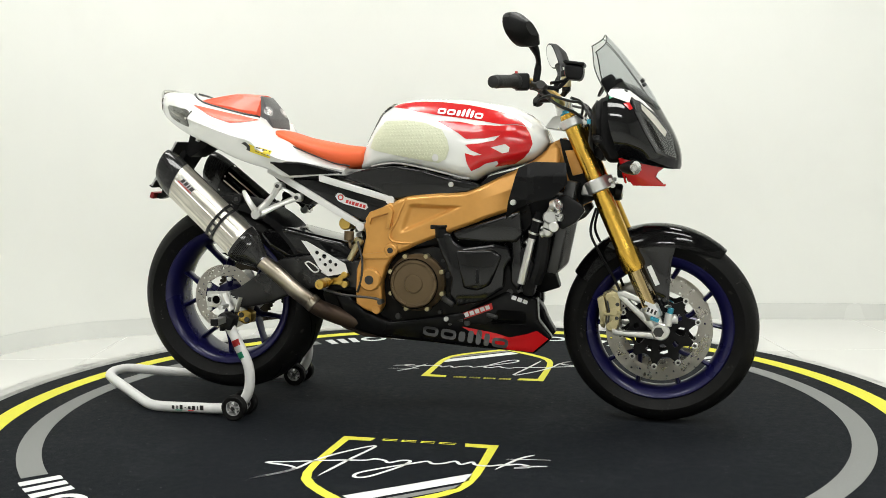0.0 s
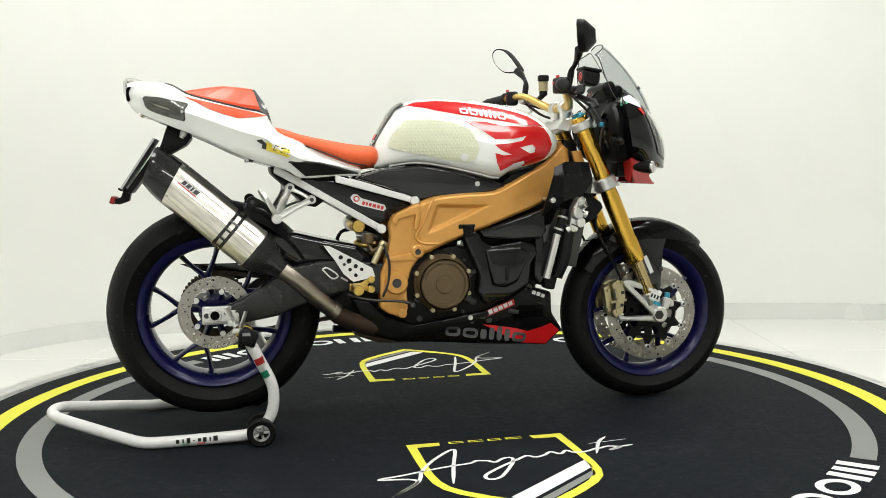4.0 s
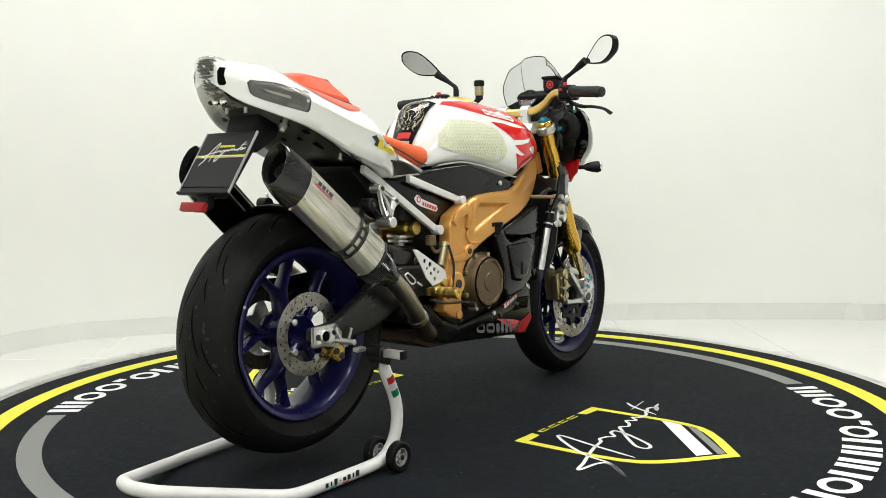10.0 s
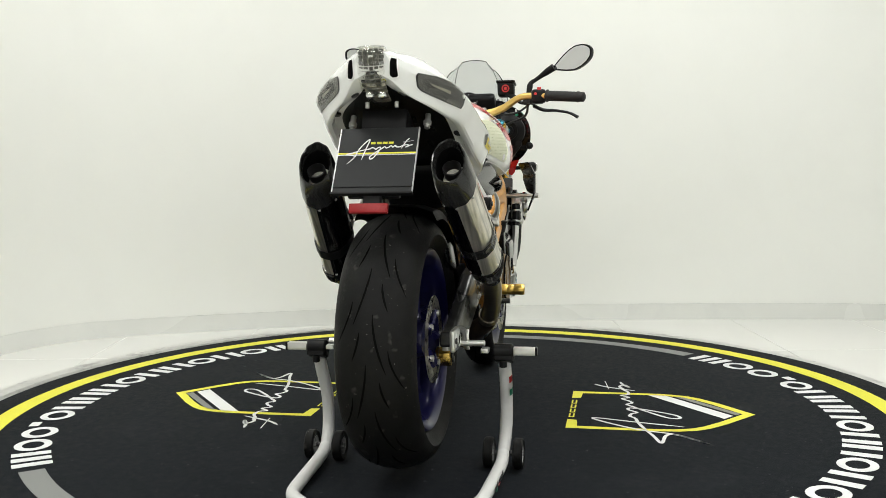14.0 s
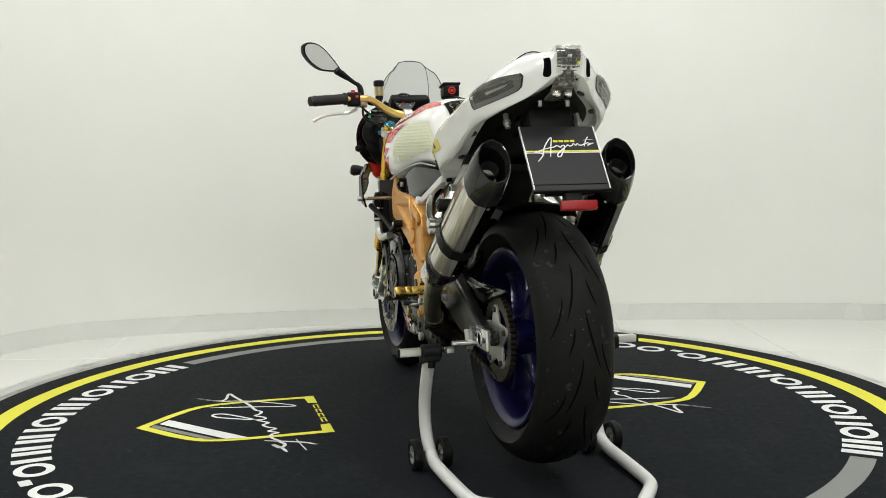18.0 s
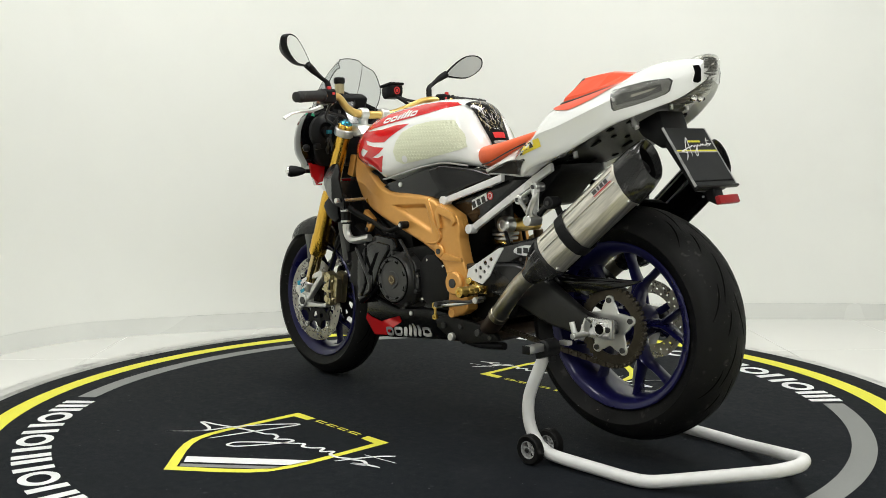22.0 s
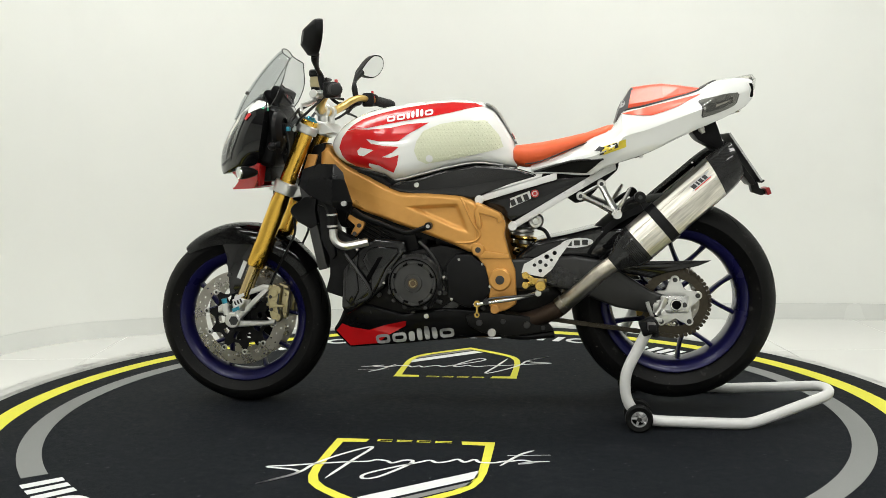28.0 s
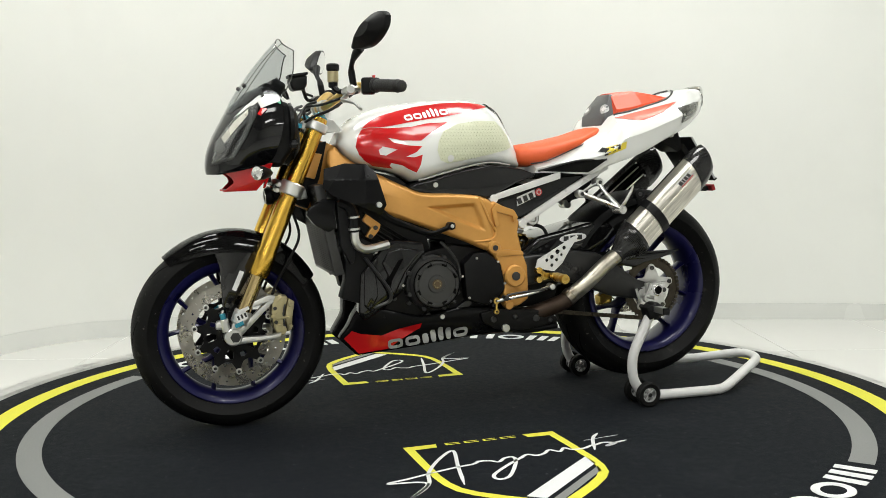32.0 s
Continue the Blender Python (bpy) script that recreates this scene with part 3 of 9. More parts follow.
def tread(c, R, half, crown, count, parent):
    """Curved grooves of the tread: flat strips, near black for the grooves' shade."""
    bm = bmesh.new()
    for k in range(count):
        for s in (-1, 1):
            for a0, a1, du, off in ((0.07, 0.40, 0.42, 0.0), (0.46, 0.90, 0.30, 0.36), (0.24, 0.42, 0.20, 0.68)):
                u0 = 2 * math.pi * (k + (0.5 if s > 0 else 0) + off) / count
                pts = []
                for i in range(8):
                    f = i / 7
                    pts.append((u0 + du * f, s * (a0 + (a1 - a0) * f ** 1.7)))
                rows = []
                for i, (u, a) in enumerate(pts):
                    w = 0.0027 * min(1, 0.3 + i * 0.4, 0.3 + (7 - i) * 0.4) / R
                    rows.append([bm.verts.new(on_tyre(c, R, half, crown, u, a - w * 3.2)), bm.verts.new(on_tyre(c, R, half, crown, u, a + w * 3.2))])
                for p, q in zip(rows, rows[1:]):
                    bm.faces.new((p[0], p[1], q[1], q[0]))
    ob = part("tread_groove", bm, HOLLOW_SHADE, parent)
    ob["kind"] = "stuff"


def drilled(bm, c, r0, r1, y, thick, n=90, rings=5, every=5):
    """A brake rotor: a ring with small holes through it."""
    grid = [[bm.verts.new(c + Vector((r * math.cos(2 * math.pi * j / n), y, r * math.sin(2 * math.pi * j / n)))) for j in range(n)] for r in [r0 + (r1 - r0) * i / rings for i in range(rings + 1)]]
    faces = []
    for i in range(rings):
        for j in range(n):
            if 0 < i < rings - 1 and i % 2 and (j + i * 2) % every == 0:
                continue
            faces.append(bm.faces.new((grid[i][j], grid[i][(j + 1) % n], grid[i + 1][(j + 1) % n], grid[i + 1][j])))
    bmesh.ops.solidify(bm, geom=faces, thickness=thick)
    return bm


def wheel(name, c, R, half, crown, rim_r, rim_half, hub_r, hub_half, label, turn, deep):
    w = part(name, tyre_bm(c, R, rim_r + 0.012, half, crown), RUBBER, bike, label)
    w.name = name
    tread(c, R, half, crown, 9, w)
    bm = bmesh.new()
    q = rim_half
    lathe(bm, [(rim_r + 0.012, -q), (rim_r + 0.016, -q + 0.004), (rim_r + 0.008, -q + 0.011), (rim_r - 0.008, -q + 0.02), (rim_r - 0.012, 0), (rim_r - 0.008, q - 0.02),
               (rim_r + 0.008, q - 0.011), (rim_r + 0.016, q - 0.004), (rim_r + 0.012, q), (rim_r + 0.002, q - 0.003), (rim_r - 0.010, q - 0.014), (rim_r - 0.018, q * 0.45),
               (rim_r - 0.020, 0), (rim_r - 0.018, -q * 0.45), (rim_r - 0.010, -q + 0.014), (rim_r + 0.002, -q + 0.003)], 96, Matrix.Translation(c) @ AX_Y, closed=True)
    part("rim", bm, BLUE, w, "dark blue painted rim")
    bm = bmesh.new()
    lathe(bm, [(0, -hub_half), (hub_r, -hub_half), (hub_r + 0.006, -hub_half * 0.6), (hub_r, 0), (hub_r + 0.006, hub_half * 0.6), (hub_r, hub_half), (0, hub_half)], 32, Matrix.Translation(c) @ AX_Y)
    part("hub", bm, BLUE, w)
    for k in range(5):
        a = turn + 2 * math.pi * k / 5
        for d in (-1, 1):
            bm = bmesh.new()
            b = a + d * math.pi / 10 * 0.96
            pts = []
            for f, g in ((0.0, 0.06), (0.28, 0.10), (0.46, 0.26), (0.62, 0.62), (0.80, 0.86), (1.0, 1.0)):
                ang = a + (b - a) * g
                r = hub_r * 0.85 + (rim_r - 0.012 - hub_r * 0.85) * f
                pts.append(c + Vector((r * math.cos(ang), 0, r * math.sin(ang))))
            tube(bm, pts, [0.013, 0.010, 0.0085, 0.0075, 0.007, 0.009], 8, 3)
            for v in bm.verts:
                v.co.y *= deep
            part("spoke", bm, BLUE, w)
    return w


fw_ = wheel("front_wheel", FA, FR, 0.06, 0.048, 0.205, 0.047, 0.034, 0.045, "front wheel with black tyre and slim blue spokes", 0.3, 2.0)
rw_ = wheel("rear_wheel", RA, RR, 0.096, 0.062, 0.212, 0.078, 0.045, 0.06, "wide rear wheel with black tyre and slim blue spokes", 0.55, 3.3)


def front_disc(s):
    bm = bmesh.new()
    drilled(bm, FA, 0.118, 0.158, s * 0.066, 0.005, 150, 8, 9)
    d = part("brake_disc", bm, DISC, fw_, "drilled steel brake disc")
    # carrier: a black star with ten fingers and five openings
    n = 100
    out, holes = [], []
    for k in range(n):
        a = 2 * math.pi * k / n
        f = 0.5 + 0.5 * math.cos(10 * (a - 0.2))
        r = 0.088 + 0.026 * f ** 2.2
        out.append((FA.x + r * math.cos(a), FA.z + r * math.sin(a)))
    for k in range(10):
        a = 2 * math.pi * (k + 0.5) / 10 + 0.2
        holes.append([(FA.x + r * math.cos(a + d), FA.z + r * math.sin(a + d)) for r, d in ((0.050, -0.13), (0.064, -0.20), (0.078, -0.17), (0.080, 0.0), (0.078, 0.17), (0.064, 0.20), (0.050, 0.13))] if k % 2 else
                     [(FA.x + r * math.cos(a + d), FA.z + r * math.sin(a + d)) for r, d in ((0.060, -0.12), (0.074, -0.14), (0.077, 0.0), (0.074, 0.14), (0.060, 0.12))])
    bm = fill(bmesh.new(), out, holes, 0.5)
    for v in bm.verts:
        v.co.y = s * 0.061
    bmesh.ops.recalc_face_normals(bm, faces=bm.faces)
    bmesh.ops.solidify(bm, geom=bm.faces[:], thickness=0.006)
    part("disc_carrier", bm, BLACK, fw_, "black ten-fingered disc carrier", sharp=30)
    bm = bmesh.new()
    rod(bm, FA + Vector((0, s * 0.04, 0)), FA + Vector((0, s * 0.074, 0)), 0.036, 24)
    part("hub_cap", bm, BLACK, fw_)
    bm, bm2 = bmesh.new(), bmesh.new()
    way = AX_Y if s > 0 else Matrix.Rotation(radians(90), 4, "X")
    for k in range(10):
        a = 2 * math.pi * k / 10 + 0.2
        m = Matrix.Translation(FA + Vector((0.1165 * math.cos(a), s * 0.062, 0.1165 * math.sin(a)))) @ way
        lathe(bm, [(0.0048, 0.0), (0.0092, 0.0), (0.0092, 0.0085), (0.0080, 0.0095), (0.0052, 0.0095), (0.0048, 0.0088)], 14, m, closed=True)
        lathe(bm2, [(0, 0.007), (0.005, 0.007), (0.005, 0.0), (0, 0.0)], 10, m)
    loose("disc_button", bm, ALLOY, fw_)
    loose("button_pin", bm2, DARK_STEEL, fw_)


both(front_disc)
bm = drilled(bmesh.new(), RA, 0.072, 0.110, -0.082, 0.005, 120, 8, 8)
part("brake_disc", bm, DISC, rw_, "drilled steel rear brake disc")
bm = bmesh.new()
for k in range(5):
    a = 2 * math.pi * k / 5
    tube(bm, [RA + Vector((0.04 * math.cos(a), -0.075, 0.04 * math.sin(a))), RA + Vector((0.074 * math.cos(a), -0.082, 0.074 * math.sin(a)))], [0.012, 0.011], 8, 2, 0.6)
loose("disc_carrier", bm, BLUE, rw_)
bm = bmesh.new()
for k in range(5):
    a = 2 * math.pi * k / 5
    p = RA + Vector((0.066 * math.cos(a), -0.082, 0.066 * math.sin(a)))
    rod(bm, p, p + Vector((0, -0.010, 0)), 0.0085, 12)
loose("disc_bolt", bm, ALLOY, rw_)
bm = bmesh.new()
plate(bm, [(-0.676, 0.315), (-0.650, 0.328), (-0.624, 0.316), (-0.628, 0.283), (-0.652, 0.276), (-0.674, 0.290)], -0.112, -0.070, 0.006)
rcal = part("rear_caliper", bm, GOLD_DULL, bike, "pale gold rear brake caliper")
bm = bmesh.new()
for x, z in ((-0.660, 0.308), (-0.640, 0.293)):
    rod(bm, (x, -0.111, z), (x, -0.117, z), 0.009, 12)
loose("piston_cap", bm, DARK_STEEL, rcal)
bm = bmesh.new()
plate(bm, [(-0.70, 0.345), (-0.66, 0.34), (-0.64, 0.325), (-0.66, 0.318), (-0.70, 0.325)], -0.112, -0.096, 0.004)
part("caliper_bracket", bm, ALLOY, rcal)
# rear sprocket and chain on the left
bm = bmesh.new()
teeth = 41
ring0, ring1 = [], []
for k in range(teeth * 2):
    a = math.pi * k / teeth
    r = 0.107 if k % 2 else 0.1
    ring0.append(RA + Vector((r * math.cos(a), 0.092, r * math.sin(a))))
    ring1.append(RA + Vector((r * math.cos(a), 0.098, r * math.sin(a))))
inner0 = [RA + Vector((0.075 * math.cos(math.pi * k / teeth), 0.092, 0.075 * math.sin(math.pi * k / teeth))) for k in range(teeth * 2)]
inner1 = [p + Vector((0, 0.006, 0)) for p in inner0]
loft(bm, [inner0, ring0, ring1, inner1, inner0], cap=False)
part("sprocket", bm, CHAIN, rw_, "dark rear sprocket")
bm = bmesh.new()
star = []
for k in range(60):
    a = 2 * math.pi * k / 60 + 0.3
    r = 0.050 + 0.026 * abs(math.cos(2.5 * (a - 0.3))) ** 1.7
    star.append((RA.x + r * math.cos(a), RA.z + r * math.sin(a)))
plate(bm, star, 0.0975, 0.1035, 0.0015, 1)
for k in range(5):
    a = 2 * math.pi * k / 5 + 0.3
    p = RA + Vector((0.072 * math.cos(a), 0.0972, 0.072 * math.sin(a)))
    rod(bm, p, p + Vector((0, 0.0066, 0)), 0.0135, 16, 0.001)
part("sprocket_carrier", bm, ALLOY, rw_, "star-shaped aluminium sprocket carrier")
bm = bmesh.new()
for k in range(5):
    a = 2 * math.pi * k / 5 + 0.3
    p = RA + Vector((0.072 * math.cos(a), 0.102, 0.072 * math.sin(a)))
    rod(bm, p, p + Vector((0, 0.007, 0)), 0.0075, 12)
loose("sprocket_bolt", bm, DARK_STEEL, rw_)


def link_run(a, b, bm):
    a, b = Vector(a), Vector(b)
    n = int((b - a).length / 0.0159)
    d = (b - a) / n
    q = d.to_track_quat("X", "Z").to_matrix().to_4x4()
    for i in range(n):
        p = a + d * (i + 0.5)
        for s in (-1, 1):
            block(bm, (0.0172, 0.0022, 0.013), Matrix.Translation(p + Vector((0, s * (0.006 if i % 2 else 0.0035), 0))) @ q, 0)
        rod(bm, p + Vector((0, -0.007, 0)), p + Vector((0, 0.007, 0)), 0.004, 6)


bm = bmesh.new()
link_run((-0.20, 0.095, 0.395), RA + Vector((0.0, 0.095, 0.106)), bm)
link_run((-0.20, 0.095, 0.325), RA + Vector((0.0, 0.095, -0.106)), bm)
for k in range(24):
    a = radians(90 + 180 * (k + 0.5) / 24)
    rod(bm, RA + Vector((0.106 * math.cos(a), 0.088, 0.106 * math.sin(a))), RA + Vector((0.106 * math.cos(a), 0.102, 0.106 * math.sin(a))), 0.0065, 6)
chain = part("chain", bm, CHAIN, bike, "oily drive chain")


# ---- fork, brakes, mudguard ----
FT, FM, FB = Vector((0.4175, 0, 0.944)), Vector((0.616, 0, 0.474)), Vector((0.665, 0, 0.36))
fdir = (FB - FT).normalized()


def fork_leg(s):
    o = Vector((0, s * 0.103, 0))
    bm = bmesh.new()
    m = Matrix.Translation(FT + o) @ fdir.to_track_quat("Z", "Y").to_matrix().to_4x4()
    L = (FM - FT).length
    lathe(bm, [(0, 0), (0.022, 0), (0.026, 0.004), (0.026, 0.26), (0.0285, 0.28), (0.0285, L - 0.08), (0.031, L - 0.07), (0.032, L - 0.012), (0.028, L), (0, L)], 28, m)
    leg = part("fork_leg", bm, GOLD, bike, "gold anodised fork tube")
    bm = bmesh.new()
    rod(bm, FM + o - fdir * 0.01, FB + o + fdir * 0.01, 0.0215, 22)
    part("slider", bm, BRONZE, leg, "bronze coated slider")
    bm = bmesh.new()
    lathe(bm, [(0, -0.012), (0.012, -0.012), (0.014, -0.008), (0.022, -0.004), (0.023, 0.006), (0, 0.006)], 20, m)
    part("fork_cap", bm, CYAN, leg, "blue preload cap")
    bm = bmesh.new()
    rod(bm, FB + o - fdir * 0.012, FB + o + fdir * 0.03, 0.027, 20)
    part("clamp_collar", bm, ALLOY, leg)
    # axle foot with an open triangle that carries the caliper
    bm = bmesh.new()
    y0, y1 = s * 0.092, s * 0.116
    rod(bm, FA + Vector((0, s * 0.085, 0)), FA + Vector((0, s * 0.125, 0)), 0.026, 20)
    plate(bm, [(0.70, 0.30), (0.69, 0.335), (0.665, 0.385), (0.64, 0.385), (0.65, 0.345), (0.672, 0.30)], y0, y1, 0.004)
    plate(bm, [(0.662, 0.272), (0.69, 0.268), (0.68, 0.292), (0.575, 0.292), (0.545, 0.300), (0.548, 0.28)], y0, y1, 0.004)
    plate(bm, [(0.655, 0.372), (0.648, 0.39), (0.585, 0.415), (0.562, 0.412), (0.565, 0.398)], y0, y1, 0.004)
    plate(bm, [(0.69, 0.30), (0.675, 0.285), (0.565, 0.395), (0.575, 0.407)], y0, y1, 0.004)
    plate(bm, [(0.70, 0.31), (0.735, 0.325), (0.735, 0.345), (0.70, 0.345)], y0, y1, 0.004)
    part("axle_foot", bm, ALLOY, leg, "cast silver axle carrier")
    bm = bmesh.new()
    rod(bm, (0.708, s * 0.112, 0.312), (0.715, s * 0.112, 0.350), 0.013, 14)
    block(bm, (0.034, 0.022, 0.022), pose(0.722, s * 0.108, 0.330), 0.005)
    part("damper_body", bm, ALLOY, leg)
    bm = bmesh.new()
    rod(bm, (0.7155, s * 0.112, 0.350), (0.719, s * 0.112, 0.366), 0.009, 12)
    part("damper_cap", bm, CYAN, leg, "small blue anodised fitting")
    bm = bmesh.new()
    rod(bm, FA + Vector((0, s * 0.124, 0)), FA + Vector((0, s * 0.128, 0)), 0.016, 6)
    part("axle_nut", bm, DARK_STEEL, leg)
    # radial caliper
    bm = bmesh.new()
    plate(bm, [(0.524, 0.402), (0.550, 0.415), (0.570, 0.400), (0.572, 0.36), (0.566, 0.31), (0.556, 0.290), (0.535, 0.287), (0.530, 0.30), (0.535, 0.35)], s * 0.074, s * 0.106, 0.006)
    plate(bm, [(0.500, 0.388), (0.520, 0.400), (0.530, 0.35), (0.524, 0.295), (0.510, 0.302), (0.507, 0.345)], s * 0.07, s * 0.096, 0.005)
    plate(bm, [(0.515, 0.40), (0.545, 0.412), (0.572, 0.395), (0.568, 0.31), (0.535, 0.29)], s * 0.030, s * 0.056, 0.006)
    plate(bm, [(0.520, 0.345), (0.575, 0.352), (0.575, 0.343), (0.520, 0.336)], s * 0.07, s * 0.111, 0.002)
    for x, z in ((0.538, 0.395), (0.541, 0.305)):
        rod(bm, (x, s * 0.10, z), (x, s * 0.109, z), 0.013, 14)
    cal = part("brake_caliper", bm, GOLD_PALE, bike, "pale gold radial brake caliper")
    bm = bmesh.new()
    for x, z in ((0.548, 0.385), (0.552, 0.35), (0.55, 0.312)):
        rod(bm, (x, s * 0.107, z), (x, s * 0.112, z), 0.012, 12)
    for x, z in ((0.515, 0.38), (0.515, 0.315), (0.56, 0.405)):
        rod(bm, (x, s * 0.1, z), (x, s * 0.108, z), 0.006, 6)
    loose("piston_cap", bm, GOLD_PALE, cal)
    # dark slivers and studs drawn in for the caliper's shaded gaps
    bm = bmesh.new()
    plate(bm, [(0.529, 0.392), (0.533, 0.392), (0.541, 0.35), (0.536, 0.30), (0.531, 0.30), (0.535, 0.35)], s * 0.09, s * 0.1075, 0.001)
    for x, z in ((0.562, 0.372), (0.560, 0.33)):
        rod(bm, (x, s * 0.104, z), (x, s * 0.1085, z), 0.006, 8)
    loose("caliper_gap", bm, DARK_STEEL, cal)
    bm = bmesh.new()
    tube(bm, [(0.575, s * 0.085, 0.405), (0.555, s * 0.08, 0.45), (0.51, s * 0.085, 0.53), (0.485, s * 0.08, 0.59), (0.5, s * 0.06, 0.66)], 0.0042, 8, 6)
    part("brake_hose", bm, BLACK, bike, "black brake hose")


both(fork_leg)


def fork_marks(s):
    """Small stickers at the fork's foot and the mudguard's stay."""
    bm = bmesh.new()
    o = Vector((0, s * 0.1305, 0))
    for k, (h0, h1, w, mt) in enumerate(((0.325, 0.352, 0.032, 0), (0.352, 0.362, 0.034, 1))):
        block(bm, (w, 0.001, h1 - h0), Matrix.Translation((0.664 - k * 0.005, s * 0.1312, (h0 + h1) / 2 + 0.02)) @ Matrix.Rotation(radians(22), 4, "Y"), 0)
    loose("foot_sticker", bm, STICK_WHITE, bike, "small pale sticker")
    bm = bmesh.new()
    block(bm, (0.026, 0.001, 0.012), Matrix.Translation((0.672, s * 0.1316, 0.334)) @ Matrix.Rotation(radians(22), 4, "Y"), 0)
    part("foot_sticker", bm, CYAN, bike, "small blue sticker")
    bm = bmesh.new()
    for k in range(3):
        block(bm, (0.006, 0.001, 0.013), Matrix.Translation((0.6535 + 0.010 * k, s * 0.1321, 0.362 - 0.004 * k)) @ Matrix.Rotation(radians(22), 4, "Y"), 0)
    loose("sticker_bar", bm, STICK_BLACK, bike)


both(fork_marks)
def yoke(name, label, poly, along, r, h):
    bm = bmesh.new()
    plate(bm, poly, -0.088, 0.088, 0.006)
    for s in (-1, 1):
        p = FT + fdir * along + Vector((0, s * 0.103, 0))
        rod(bm, p - fdir * h, p + fdir * h, r, 24, 0.003)
    y = part(name, bm, ALLOY, bike, label)
    bm = bmesh.new()
    for s in (-1, 1):
        for k in (-1, 1):
            p = FT + fdir * (along + k * h * 0.45) + Vector((r + 0.004, s * 0.095, 0.006))
            rod(bm, p + Vector((0, -0.014, 0)), p + Vector((0, 0.014, 0)), 0.007, 10)
    loose("pinch_bolt", bm, ALLOY, y)


yoke("top_yoke", "machined aluminium top yoke", [(0.345, 0.905), (0.372, 0.938), (0.405, 0.945), (0.43, 0.935), (0.427, 0.915), (0.39, 0.898)], 0.03, 0.0345, 0.014)
yoke("bottom_yoke", "machined aluminium bottom yoke", [(0.455, 0.700), (0.462, 0.730), (0.50, 0.738), (0.53, 0.730), (0.53, 0.708), (0.50, 0.695)], 0.232, 0.0365, 0.020)
bm = bmesh.new()
rod(bm, (0.372, 0, 0.865), (0.455, 0, 0.665), 0.034, 20)
part("steering_head", bm, GOLD_FRAME, bike)

# front mudguard: a curved shell over the tyre with side stays
bm = bmesh.new()
rings = []
for k in range(25):
    a = radians(50 + (147 - 50) * k / 24)
    R = 0.308 + 0.010 * math.sin(math.pi * k / 24)
    wide = lerp([(46, 0.045), (60, 0.066), (80, 0.080), (110, 0.082), (149, 0.066)], math.degrees(a))
    drop = lerp([(46, 0.012), (60, 0.035), (85, 0.055), (120, 0.05), (149, 0.04)], math.degrees(a))
    prof = [(0, 0.0), (0.45, -0.003), (0.75, -0.012), (0.93, -0.03), (1.0, -drop - 0.012)]
    full = [(-x, d) for x, d in prof[::-1]] + prof[1:]
    rings.append([FA + Vector(((R + d) * math.cos(a), x * wide, (R + d) * math.sin(a))) for x, d in full])
loft(bm, rings, cap=False, loop=False)
bmesh.ops.solidify(bm, geom=bm.faces[:], thickness=0.003)
guard = part("front_mudguard", bm, CARBON, bike, "glossy carbon front mudguard")


def guard_stay(s):
    bm = bmesh.new()
    plate(bm, [(0.56, 0.575), (0.70, 0.585), (0.735, 0.54), (0.722, 0.50), (0.716, 0.43), (0.712, 0.372), (0.692, 0.362), (0.668, 0.41), (0.635, 0.468), (0.59, 0.515), (0.53, 0.545)], s * 0.066, s * 0.076, 0.004)
    part("guard_stay", bm, CARBON, guard)
    bm = bmesh.new()
    for x, z in ((0.70, 0.385), (0.712, 0.44)):
        rod(bm, (x, s * 0.075, z), (x, s * 0.081, z), 0.007, 8)
    loose("stay_bolt", bm, DARK_STEEL, guard)
    bm = bmesh.new()
    block(bm, (0.014, 0.001, 0.062), Matrix.Translation((0.668, s * 0.0772, 0.458)) @ Matrix.Rotation(radians(22 - 45), 4, "Y"), 0)
    part("guard_sticker", bm, STICK_WHITE, guard, "small white sticker strip")


both(guard_stay)


# the fork's foot and its brake stand a little further forward
for ob in [o for o in bike.children_recursive if o.name.split(".")[0] in ("axle_foot", "damper_body", "damper_cap", "brake_caliper", "piston_cap", "caliper_gap", "foot_sticker", "sticker_bar", "guard_stay", "stay_bolt", "guard_sticker")]:
    if min(v.co.x for v in ob.data.vertices) > 0.3:
        for v in ob.data.vertices:
            v.co.x += 0.006 * min(1.0, max(0.0, (0.62 - v.co.z) / 0.25))


# ---- frame ----
def taper(bm, x0=0.14, x1=0.42, k=0.60):
    """Draws the beams in towards the steering head."""
    for v in bm.verts:
        t = min(1, max(0, (v.co.x - x0) / (x1 - x0)))
        v.co.y *= 1 - (1 - k) * t * t * (3 - 2 * t)
    return bm


PIVOT = [(-0.124, 0.682), (-0.150, 0.668), (-0.198, 0.645), (-0.211, 0.612), (-0.206, 0.578), (-0.222, 0.515), (-0.240, 0.47), (-0.243, 0.405), (-0.243, 0.362), (-0.216, 0.344), (-0.172, 0.330), (-0.156, 0.358),
         (-0.160, 0.43), (-0.143, 0.482), (-0.112, 0.522), (-0.105, 0.56), (-0.098, 0.62), (-0.100, 0.668)]


BEAM_TOP = [(-0.128, 0.655), (-0.114, 0.682), (-0.09, 0.694), (-0.062, 0.702), (0.024, 0.710), (0.11, 0.714), (0.162, 0.732), (0.232, 0.766), (0.301, 0.800), (0.344, 0.832), (0.370, 0.858), (0.392, 0.842)]
BEAM_LOW = [(-0.128, 0.560), (-0.114, 0.530), (-0.10, 0.524), (-0.045, 0.548), (0.025, 0.575), (0.11, 0.606), (0.18, 0.632), (0.27, 0.664), (0.33, 0.700), (0.370, 0.755), (0.392, 0.805)]
HOLLOW = [(-0.061, 0.675), (0.098, 0.668), (0.020, 0.634), (-0.062, 0.598), (-0.092, 0.588), (-0.084, 0.616)]


